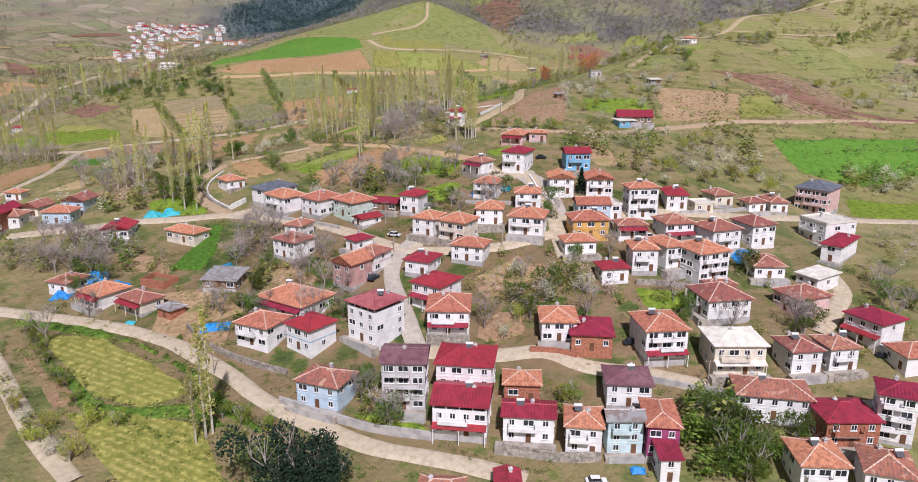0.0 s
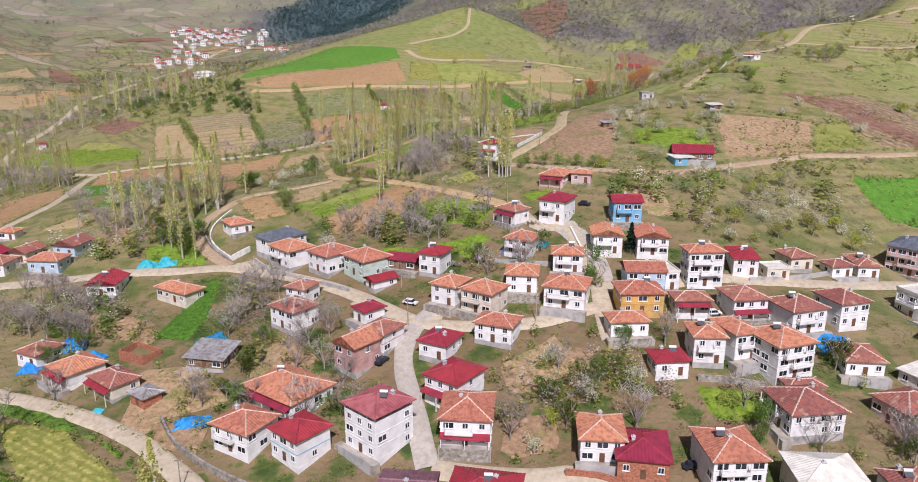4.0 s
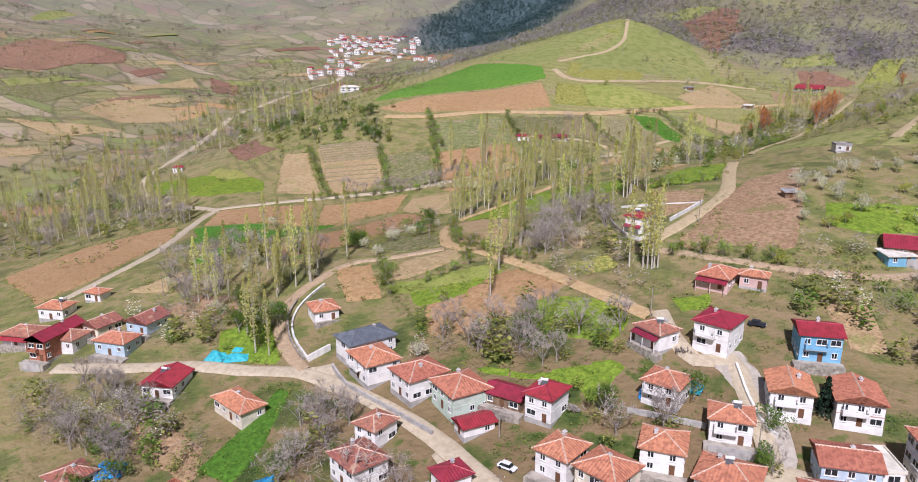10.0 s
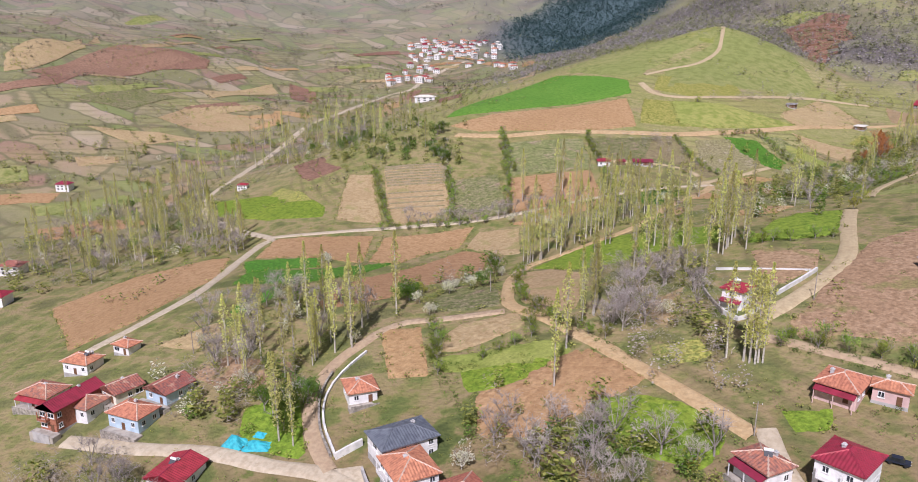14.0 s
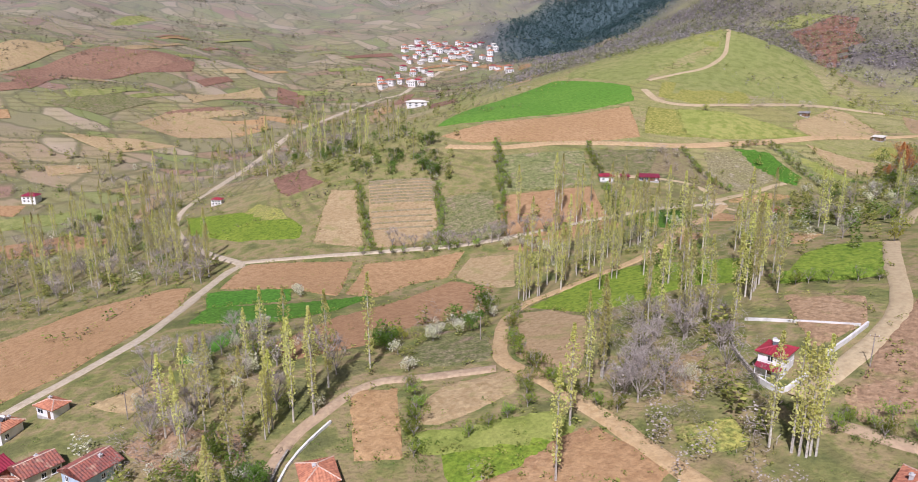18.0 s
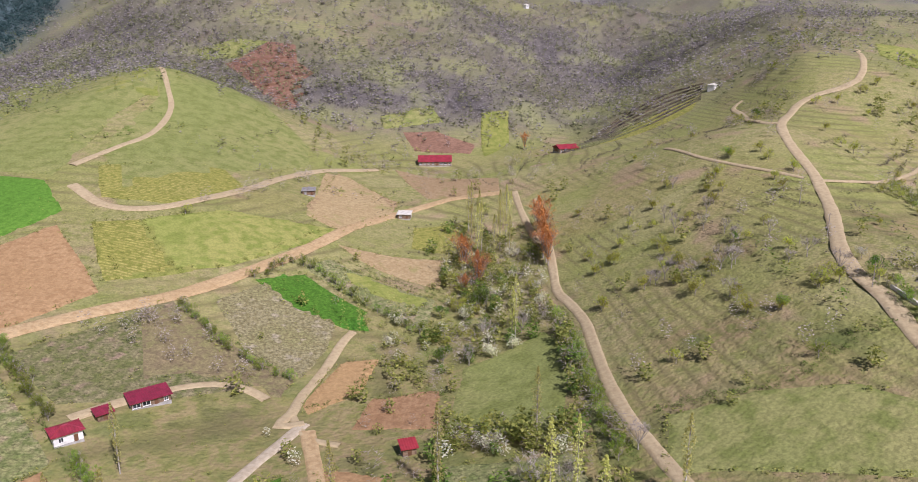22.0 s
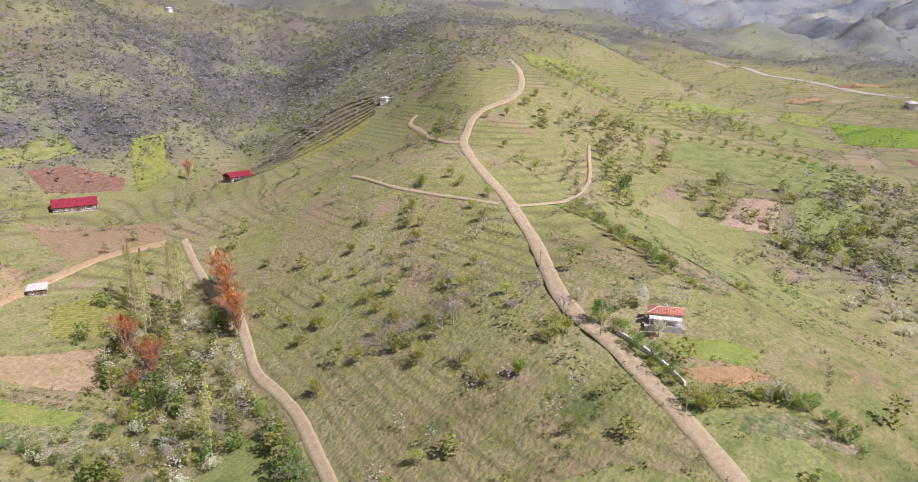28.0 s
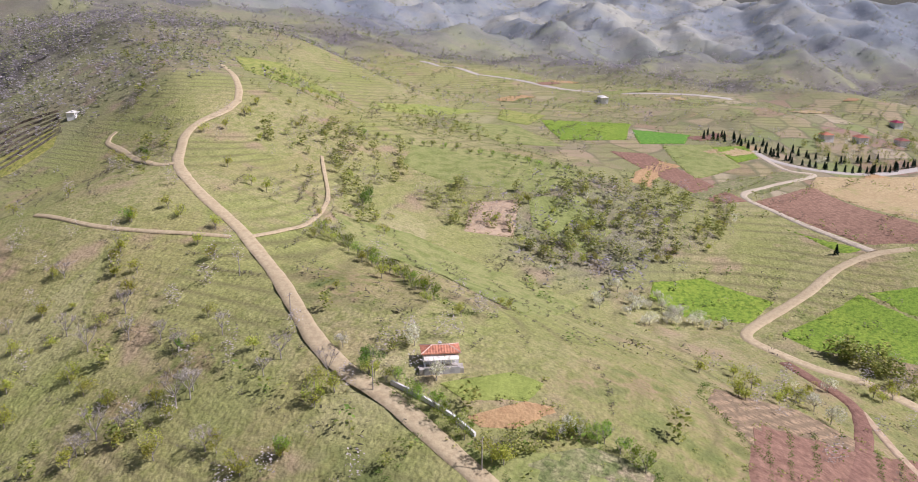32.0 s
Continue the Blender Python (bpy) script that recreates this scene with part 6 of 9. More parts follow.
house(-155.5, 222.9, 3, 8.8, 7.0, 2.8, "old house with weathered tiles and crimson porch", tiles="old", porch="crimson")
house(-140.0, 217.9, -0, 5.0, 13.4, 5.2, "three storey brick house with long crimson roof", roof="gable", tiles="crimson", walls="brick", balconies=2, rise=1.6)
house(-138.1, 219.6, -1, 8.3, 6.5, 3.2, "white house with weathered tiles", tiles="old")
house(-133.6, 226.6, -14, 6.2, 7.1, 2.6, "old cream barn with mottled tiles", tiles="old", roof="gable", walls="cream")
house(-120.8, 228.6, -7, 6.9, 8.0, 2.8, "pale gabled house with mottled tiles", tiles="old", roof="gable", walls="pale_blue")
house(-121.9, 218.4, -1, 8.7, 6.2, 3.4, "pale blue house with orange tiles", walls="pale_blue")
house(0.3, 279.7, -22, 4.7, 5.8, 4.0, "white villa with crimson roof inside a walled garden", tiles="crimson", heater=True, porch="crimson")
house(-68.0, 475.6, 17, 6.1, 4.9, 2.4, "small white store with bright red roof", tiles="crimson", chimneys=0)
house(-50.5, 488.9, 13, 9.4, 5.4, 1.7, "long open timber shed with red sheet roof", roof="slope", tiles="crimson", walls="timber", chimneys=0, rise=0.6)
house(-60.6, 483.3, 18, 3.5, 3.2, 1.5, "small timber shed with red roof", roof="slope", tiles="crimson", walls="timber", chimneys=0, rise=0.4)
house(125.3, 409.0, -64, 7.2, 3.8, 2.4, "lone white cottage with orange tiles and pale awning", tiles="orange", porch="pale")
house(61.1, 615.2, -27, 5.7, 5.4, 2.0, "small pale roofed hut beside the dirt road", roof="slope", tiles="pale", walls="timber", chimneys=0, rise=0.5)
house(22.3, 638.0, -16, 5.5, 5.3, 2.0, "small timber hut above the soil cut", roof="slope", tiles="tin", walls="timber", chimneys=0, rise=0.5)
house(116.5, 719.2, -21, 19.7, 13.8, 2.4, "long valley farm barn with crimson roof", roof="gable", tiles="crimson", walls="timber", chimneys=0)
house(193.3, 693.3, -5, 12.7, 9.6, 2.2, "small valley barn with crimson roof", roof="gable", tiles="crimson", walls="timber", chimneys=0)
house(3.4, 444.8, -7, 3.2, 3.2, 2.0, "low shed with pink red roof beside a plot", roof="slope", tiles="crimson", walls="timber", chimneys=0, rise=0.4)
house(64.6, 269.4, -8, 12.1, 9.3, 2.2, "long field barn with crimson sheet roof", roof="gable", tiles="crimson", walls="timber", chimneys=0)
house(60.0, 264.4, 17, 6.3, 4.8, 1.8, "low store with white sheet roof and blue wall", roof="slope", tiles="pale", walls="blue", chimneys=0, rise=0.4)
house(110.8, 219.7, -44, 9.5, 11.0, 7.0, "pink apartment house with slate grey roof", tiles="slate", walls="rose", balconies=2)
house(101.0, 192.6, -70, 9.2, 10.6, 5.6, "white flat roofed two storey house", roof="flat", tiles="pale", balconies=1)
house(98.9, 181.1, -44, 4.7, 13.1, 4.2, "white house with dark crimson hipped roof", tiles="crimson")
house(66.2, 360.5, 8, 5.2, 4.2, 2.2, "grey roofless looking block hut on the hillside", roof="flat", tiles="tin", walls="grey", chimneys=0)
house(85.5, 324.5, 12, 5.0, 3.6, 1.7, "low timber hut with a pale sheet roof", roof="slope", tiles="pale", walls="timber", chimneys=0, rise=0.4)
house(41.2, 300.5, 15, 3.4, 2.8, 1.6, "small weathered timber hut in the ploughed field", roof="slope", tiles="tin", walls="timber", chimneys=0, rise=0.5)
house(-2.5, 102.0, -6, 6.8, 4.1, 3.0, "low house with patched reddish tiles", tiles="old")
house(8.2, 103.1, 0, 3.7, 5.3, 3.0, "low house with crimson sheet roof", roof="gable", tiles="crimson")

# ---- trees and shrubs ----
PALE_BARK = material("pale_poplar_bark", [(0.50, 0.46, 0.38), (0.58, 0.54, 0.46), (0.38, 0.34, 0.28)], (0.5, 3.0), 0.9, 0.4, 3.0, 0.15)
BUD_LEAF = material("yellow_green_leaves", [(0.52, 0.54, 0.09), (0.62, 0.60, 0.13), (0.36, 0.40, 0.06)], (0.1, 0.9), 0.7, 0, spread=0.25, leafy=0.6)
BARK = material("grey_bark", [(0.34, 0.30, 0.26), (0.41, 0.37, 0.32), (0.24, 0.205, 0.175)], (0.5, 3.0), 0.9, 0.5, 3.0, 0.15)
TWIGS = material("bare_twigs", [(0.47, 0.41, 0.36), (0.55, 0.49, 0.43), (0.37, 0.315, 0.275)], (0.1, 0.8), 0.9, 0, spread=0.22, leafy=0.25)
POPLAR_LEAF = material("young_poplar_leaves", [(0.68, 0.66, 0.22), (0.74, 0.71, 0.30), (0.57, 0.555, 0.18)], (0.1, 0.9), 0.7, 0, spread=0.25, leafy=0.6)
LEAF = material("fresh_leaves", [(0.29, 0.40, 0.055), (0.42, 0.48, 0.09), (0.19, 0.28, 0.04)], (0.1, 0.9), 0.7, 0, spread=0.4, leafy=0.6)
DARK_LEAF = material("dark_leaves", [(0.17, 0.27, 0.045), (0.24, 0.34, 0.065), (0.11, 0.18, 0.03)], (0.1, 0.9), 0.7, 0, spread=0.3, leafy=0.6)
BLOSSOM = material("white_blossom", [(0.90, 0.87, 0.74), (0.86, 0.84, 0.68), (0.70, 0.71, 0.44)], (0.2, 0.9), 0.8, 0, spread=0.15, leafy=0.6)
RUST_LEAF = material("rust_buds", [(0.74, 0.39, 0.13), (0.80, 0.47, 0.20), (0.60, 0.29, 0.10)], (0.2, 0.9), 0.8, 0, spread=0.15, leafy=0.6)
NEEDLES = material("dark_needles", [(0.022, 0.048, 0.026), (0.036, 0.070, 0.036), (0.014, 0.031, 0.019)], (0.2, 1.2), 0.8, 0, spread=0.2, leafy=0.25)
GROW = random.Random(11)


def limb(verts, faces, a, b, r0, r1, sides=5):
    """A tapered branch from a to b."""
    a, b = Vector(a), Vector(b)
    way = (b - a).normalized()
    u = way.orthogonal().normalized()
    v = way.cross(u)
    n = len(verts)
    for p, r in ((a, r0), (b, r1)):
        for i in range(sides):
            w = 2 * math.pi * i / sides
            verts.append(tuple(p + u * (r * math.cos(w)) + v * (r * math.sin(w))))
    for i in range(sides):
        j = (i + 1) % sides
        faces.append((n + i, n + j, n + sides + j, n + sides + i))


def leaf(verts, faces, p, size, flat=1.2, rng=GROW):
    """One small clump of leaves: a bent four-sided flake."""
    n = Vector((rng.gauss(0, 1), rng.gauss(0, 1), rng.gauss(0, flat) + flat * 0.9)).normalized()
    u = n.orthogonal().normalized()
    w = rng.uniform(0, 6.28)
    v = n.cross(u)
    u, v = u * math.cos(w) + v * math.sin(w), v * math.cos(w) - u * math.sin(w)
    s = size * rng.uniform(0.6, 1.3)
    k = len(verts)
    p = Vector(p)
    for a, b, c in ((-1, -0.15, 0), (-0.1, -0.75, 0.2), (1, 0.1, 0), (0.05, 0.7, 0.25)):
        verts.append(tuple(p + u * (a * s) + v * (b * s) + n * (c * s)))
    faces.append((k, k + 1, k + 2, k + 3))


def mesh_of(name, verts, faces, mat):
    me = bpy.data.meshes.new(name)
    me.from_pydata([(K * a, K * b, K * c) for a, b, c in verts], [], faces)
    me.materials.append(mat)
    return me


def crown_points(kind, tall, rng):
    """Places of leaf clumps for a crown, and their size."""
    out = []
    if kind == "poplar":
        for i in range(520):
            f = rng.random() ** 0.8
            z = tall * (0.16 + 0.84 * f)
            r = tall * 0.044 * (0.35 + 1.1 * math.sin(math.pi * min(1, f * 0.92 + 0.1))) * math.sqrt(rng.random()) * (1 + 0.3 * math.sin(9 * f + 2))
            w = rng.uniform(0, 6.28)
            out.append((r * math.cos(w), r * math.sin(w), z, 0.23))
    elif kind == "conifer":
        for i in range(520):
            f = rng.random()
            z = tall * (0.1 + 0.9 * f)
            layer = 0.75 + 0.35 * math.sin(f * 40)
            r = tall * 0.27 * (1 - f) ** 0.85 * layer * math.sqrt(rng.uniform(0.15, 1))
            w = rng.uniform(0, 6.28)
            out.append((r * math.cos(w), r * math.sin(w), z - r * 0.2, 0.5))
    else:
        lobes = [(rng.gauss(0, 0.2) * tall, rng.gauss(0, 0.2) * tall, tall * rng.uniform(0.38, 0.8), tall * rng.uniform(0.16, 0.28)) for _ in range(7)]
        for i in range(2200 if kind == "pine" else 950 if kind == "green" else 560 if kind == "bush" else 480):
            a, b, c, r = rng.choice(lobes)
            d = Vector((rng.gauss(0, 1), rng.gauss(0, 1), rng.gauss(0, 0.8))).normalized() * r * rng.uniform(0.55, 1.05)
            out.append((a + d.x, b + d.y, max(0.12 * tall, c + d.z), tall * {"pine": 0.022, "green": 0.029, "bush": 0.033}.get(kind, 0.036)))
    return out


def tree_meshes(kind, seed):
    """Trunk with limbs, and a crown of many small clumps or twigs; about one plan metre for each metre of height."""
    rng = random.Random(seed)
    tall = {"poplar": 19.0, "bare": 7.5, "bush": 4.0, "blossom": 4.6, "green": 6.0, "conifer": 8.0, "rust": 12.0, "pine": 9.5, "budding": 4.6}[kind]
    v, f, cv, cf = [], [], [], []
    if kind == "poplar":
        limb(v, f, (0, 0, -0.5), (0.1, 0, tall * 0.5), 0.22, 0.13)
        limb(v, f, (0.1, 0, tall * 0.5), (0, 0.1, tall * 0.97), 0.13, 0.03)
        for i in range(16):
            z = tall * rng.uniform(0.15, 0.8)
            w = rng.uniform(0, 6.28)
            limb(v, f, (0.05, 0, z), (0.6 * math.cos(w), 0.6 * math.sin(w), z + tall * 0.14), 0.05, 0.015, 3)
    elif kind == "conifer":
        limb(v, f, (0, 0, -0.5), (0, 0, tall * 0.95), 0.25, 0.04)
        for i in range(14):
            z = tall * rng.uniform(0.1, 0.8)
            w = rng.uniform(0, 6.28)
            r = tall * 0.2 * (1 - z / tall)
            limb(v, f, (0, 0, z), (r * math.cos(w), r * math.sin(w), z - 0.1 * r), 0.06, 0.02, 3)
    else:
        fork = tall * rng.uniform(0.2, 0.3)
        limb(v, f, (0, 0, -0.5), (rng.gauss(0, 0.1), rng.gauss(0, 0.1), fork), 0.026 * tall, 0.019 * tall, 6)
        for i in range(7):
            w = i * 0.9 + rng.uniform(-0.3, 0.3)
            out = tall * rng.uniform(0.18, 0.34)
            mid = Vector((out * math.cos(w), out * math.sin(w), tall * rng.uniform(0.5, 0.72)))
            limb(v, f, (0, 0, fork * rng.uniform(0.8, 1.0)), mid, 0.013 * tall, 0.006 * tall, 4)
            for j in range(4):
                tip = mid + Vector((rng.gauss(0, 0.1), rng.gauss(0, 0.1), rng.uniform(0.08, 0.27))) * tall
                limb(v, f, mid, tip, 0.0055 * tall, 0.0025 * tall, 3)
                if kind in ("bare", "rust"):
                    for k in range(7):
                        p = mid.lerp(tip, rng.uniform(0.2, 1))
                        q = p + Vector((rng.gauss(0, 0.07), rng.gauss(0, 0.07), rng.uniform(0.02, 0.12))) * tall
                        limb(cv, cf, p, q, 0.0042 * tall, 0.002 * tall, 3)
    if kind == "bare":
        for p in crown_points("round", tall, rng)[:260]:
            leaf(cv, cf, p[:3], p[3] * 0.24, rng=rng)
    elif kind == "rust":
        for p in crown_points("poplar", tall, rng):
            leaf(cv, cf, (p[0] * 1.8, p[1] * 1.8, p[2]), 0.32, rng=rng)
    else:
        for p in crown_points(kind, tall, rng):
            leaf(cv, cf, p[:3], p[3], rng=rng)
    leaves = {"poplar": POPLAR_LEAF, "bare": TWIGS, "bush": LEAF, "blossom": BLOSSOM, "green": DARK_LEAF, "conifer": NEEDLES, "rust": RUST_LEAF, "pine": NEEDLES, "budding": BUD_LEAF}[kind]
    return mesh_of("trunk", v, f, PALE_BARK if kind == "poplar" else BARK), mesh_of("crown", cv, cf, leaves)


KINDS = {k: [tree_meshes(k, 31 * i + len(k)) for i in range(n)] for k, n in (("poplar", 4), ("bare", 5), ("bush", 4), ("blossom", 3), ("green", 3), ("conifer", 2), ("rust", 1), ("pine", 2), ("budding", 3))}
WORDS = {
    "poplar": ("poplar_tree", "tall slender poplar with sparse yellow green leaves", "poplar"),
    "bare": ("bare_tree", "bare grey brown tree with fine twigs", "tree"),
    "bush": ("shrub", "fresh green spring shrub beside a field edge", "shrub"),
    "blossom": ("blossom_tree", "small fruit tree in white blossom", "tree"),
    "green": ("leafy_tree", "dark green leafy tree among the gardens", "tree"),
    "conifer": ("conifer_tree", "dark green conifer with drooping layers", "conifer"),
    "pine": ("pine_tree", "broad dark pine with a dense uneven crown", "pine"),
    "budding": ("budding_tree", "small round tree in yellow green spring leaf", "tree"),
    "rust": ("rust_tree", "slender tree with rust orange spring buds", "tree"),
}
MADE = {}
OVERFLOW = {}


def inside(x, y, corners):
    hit = False
    for (a, b), (c, d) in zip(corners, corners[1:] + corners[:1]):
        if (b > y) != (d > y) and x < (c - a) * (y - b) / (d - b) + a:
            hit = not hit
    return hit


# meadows, gardens and plots with no trees on them
OPEN_LAND = [
    [(34, 480), (57, 482), (57, 467), (44, 443), (34, 431), (16, 450), (26, 465)],
    [(-81, 176), (-62, 171), (-60, 190), (-63, 211), (-73, 211), (-77, 196)],
    [(-75, 173), (-65, 171), (-60, 164), (-60, 153), (-70, 152), (-70, 161)],
    [(14, 270), (36, 268), (42, 292), (48, 338), (32, 318), (20, 287)],
    [(-140, 330), (-110, 350), (-84, 352), (-80, 325), (-100, 290), (-118, 290)],
    [(-230, 286), (-196, 331), (-172, 306), (-170, 270)],
    [(-84, 265), (-75, 269), (-62, 247), (-70, 244)],
    [(-60, 318), (-44, 312), (-39, 282), (-52, 288)],
    [(-38, 247), (-31, 258), (-20, 249)],
    [(86, 315), (118, 317), (110, 291), (78, 277)],
    [(24, 580), (58, 564), (49, 543), (29, 563)],
]


def open_land(x, y):
    return any(inside(x, y, outline) for outline in OPEN_LAND)


def tree(kind, x, y, size=1.0):
    """One tree of the kind, rooted in the ground; past 300 of a kind the rest are joined into a thicket later."""
    if open_land(x, y):
        return
    MADE[kind] = MADE.get(kind, 0) + 1
    if MADE[kind] > 290:
        OVERFLOW.setdefault(kind, []).append((x, y, size))
        return
    name, label, category = WORDS[kind]
    trunk, crown = KINDS[kind][GROW.randrange(len(KINDS[kind]))]
    root = thing(name, x, y, GROW.uniform(0, 360), label, category, name.replace("_", " ") + "s")
    s = size * GROW.uniform(0.8, 1.2)
    root.scale = (s, s, s * GROW.uniform(0.9, 1.15))
    piece("trunk", trunk, root)
    piece("crown", crown, root)


def grove(corners, **counts):
    """Trees of several kinds scattered in an area."""
    lo, hi = [min(c[k] for c in corners) for k in (0, 1)], [max(c[k] for c in corners) for k in (0, 1)]
    for kind, n in counts.items():
        tries = 0
        while n > 0 and tries < 4000:
            tries += 1
            x, y = GROW.uniform(lo[0], hi[0]), GROW.uniform(lo[1], hi[1])
            if inside(x, y, corners) and not on_house(x, y):
                tree(kind, x, y)
                n -= 1


def line_of(kind, points, gap, jitter=0.6, size=1.0):
    """Trees in a row along a line."""
    for p in smooth_line(points, gap):
        x, y = p.x + GROW.gauss(0, jitter), p.y + GROW.gauss(0, jitter)
        if not on_house(x, y):
            tree(kind, x, y, size)


HOUSE_SPOTS = [(o.matrix_basis.translation.x / K, o.matrix_basis.translation.y / K) for o in scene.objects if o.name.startswith("house")]


def on_house(x, y, clear=6.5):
    return any(abs(x - a) < clear and abs(y - b) < clear for a, b in HOUSE_SPOTS)



# ---- groves, rows and single trees ----
tree("pine", -28.7, 103.1, 1.25)
tree("pine", -24.3, 102.4, 1.15)
tree("pine", -21.0, 102.7, 1.00)
tree("conifer", 35.5, 206.0, 0.80)
tree("green", 46.1, 108.4, 1.20)
tree("green", 45.4, 112.4, 1.10)
tree("green", 29.0, 170.7, 0.90)
tree("green", 13.8, 207.0, 1.00)
tree("conifer", -73.6, 207.0, 0.50)
tree("green", -96.6, 174.4, 0.80)
tree("green", 15.9, 149.4, 0.90)
tree("green", 69.6, 166.7, 1.00)
tree("bush", 20.4, 124.4, 1.30)
tree("bare", -91.5, 150.2, 1.30)
tree("bare", -42.0, 181.6, 1.30)
tree("blossom", -43.2, 218.0, 1.00)
tree("blossom", -142.3, 332.9, 1.00)
tree("blossom", -140.3, 330.1, 1.20)
tree("blossom", -122.7, 318.6, 0.90)
tree("blossom", -98.7, 309.7, 1.00)
tree("blossom", -74.3, 313.7, 1.00)
tree("blossom", -75.4, 306.0, 1.10)
tree("blossom", -76.0, 277.6, 1.00)
tree("blossom", -15.4, 274.0, 1.00)
tree("green", -87.6, 289.2, 1.20)
tree("green", 53.8, 518.2, 1.00)
tree("green", 57.0, 518.0, 1.20)
tree("conifer", 310.4, 309.7, 0.60)
tree("green", 223.5, 571.3, 1.30)
tree("bush", 168.0, 528.4, 1.20)
tree("bush", 95.1, 428.9, 1.00)
tree("bush", 104.9, 479.7, 1.00)
tree("bush", 84.7, 407.9, 1.10)
tree("green", 117.3, 421.5, 0.80)
tree("green", 120.1, 471.9, 0.60)
tree("blossom", 124.5, 431.4, 1.00)
tree("green", 248.1, 488.6, 1.40)
tree("budding", 168.1, 527.8, 0.90)
tree("budding", 216.4, 564.9, 1.00)
tree("budding", 127.6, 502.6, 0.80)
tree("budding", 104.2, 479.0, 0.90)
tree("budding", 105.0, 465.9, 1.10)
tree("budding", 94.6, 428.3, 0.80)
tree("budding", 92.0, 455.4, 0.90)
tree("budding", 90.8, 435.8, 0.80)
tree("budding", 116.9, 421.4, 0.70)
tree("budding", 132.9, 517.0, 0.70)
tree("budding", 120.4, 512.4, 0.70)
tree("budding", 117.9, 516.8, 0.60)
tree("budding", 106.8, 428.8, 0.90)
tree("budding", 151.0, 447.2, 0.60)
tree("budding", 172.7, 407.0, 0.90)
tree("budding", 173.2, 409.9, 0.70)
tree("budding", 153.5, 423.2, 0.80)
tree("budding", 148.8, 412.6, 0.80)
tree("budding", 234.4, 477.1, 0.60)
tree("budding", 247.5, 475.9, 0.60)
tree("budding", 101.7, 390.5, 1.20)
tree("budding", 101.7, 388.4, 1.10)
tree("budding", 111.5, 381.3, 1.00)
tree("budding", 114.1, 378.1, 1.00)
tree("budding", 169.5, 529.0, 1.00)
tree("budding", 237.9, 585.5, 1.00)
tree("budding", 94.7, 428.1, 0.80)
tree("budding", 101.5, 460.1, 1.10)
tree("budding", 90.2, 434.3, 0.80)
tree("budding", 116.7, 419.9, 0.80)
tree("budding", 104.1, 478.3, 0.90)
tree("budding", 93.2, 456.6, 0.90)
tree("budding", 106.4, 428.0, 0.80)
tree("budding", -33.7, 595.9, 1.00)
tree("budding", 41.4, 502.2, 1.00)
tree("budding", 51.9, 514.2, 1.10)
tree("budding", 55.1, 546.4, 1.20)
tree("budding", 166.0, 854.5, 0.80)
tree("budding", 19.4, 491.4, 0.90)
tree("budding", 21.4, 440.7, 1.00)
tree("budding", 98.2, 505.1, 0.90)
tree("budding", 142.7, 534.1, 0.80)
tree("budding", -89.7, 294.2, 1.00)
tree("budding", -87.2, 297.5, 0.90)
tree("budding", -3.6, 222.5, 0.80)
tree("budding", 33.1, 255.9, 1.00)
tree("budding", 35.3, 379.4, 1.00)
tree("budding", 32.1, 365.6, 1.00)
tree("budding", -90.4, 296.5, 1.00)
tree("budding", 47.9, 278.1, 1.00)
tree("budding", 52.3, 281.9, 0.90)
tree("budding", 72.1, 306.4, 0.90)
tree("budding", 14.7, 150.5, 1.00)
tree("budding", 20.4, 124.4, 0.90)
tree("budding", -66.7, 110.6, 1.00)
tree("budding", 12.6, 148.6, 0.90)
tree("budding", -68.1, 120.1, 1.10)
tree("bare", 124.1, 510.3, 0.75)
tree("bare", 119.8, 499.3, 0.75)
tree("bare", 132.5, 498.7, 0.75)
tree("bare", 123.9, 480.2, 0.75)
tree("bare", 120.1, 471.9, 0.75)
tree("bare", 126.2, 464.0, 0.75)
tree("bare", 113.4, 444.3, 0.75)
tree("bare", 106.5, 457.9, 0.75)
tree("bare", 99.1, 465.6, 0.75)
tree("bare", 96.2, 473.9, 0.75)
tree("bare", 97.0, 468.3, 0.75)
tree("bare", 94.4, 445.0, 0.75)
tree("bare", 124.1, 530.9, 0.75)
tree("bare", 143.2, 530.3, 0.75)
tree("bare", 108.9, 459.0, 0.75)
tree("bare", 118.9, 443.4, 0.75)
tree("bare", 114.9, 429.7, 0.75)
tree("bare", 123.8, 490.0, 0.75)
tree("bare", 92.1, 475.4, 0.75)
tree("bare", 92.8, 473.7, 0.75)
tree("bare", 105.0, 460.5, 0.75)
line_of("poplar", [(-66, 335), (-63, 338)], 2.6)
line_of("poplar", [(-67, 338), (-63, 341)], 2.4)
line_of("poplar", [(-63, 351), (-55, 358), (-48, 374), (-35, 395)], 3.2)
line_of("poplar", [(-33, 273), (-31, 277)], 3.0)
line_of("poplar", [(-34, 280), (-32, 284)], 3.0)
line_of("poplar", [(-26, 297), (-18, 311)], 5.0)
line_of("poplar", [(-94, 246), (-93, 250)], 3.5)
line_of("poplar", [(-94, 257), (-90, 266)], 4.5)
line_of("poplar", [(5, 254), (6, 254)], 2.6)
line_of("poplar", [(0, 255), (4, 254)], 2.8)
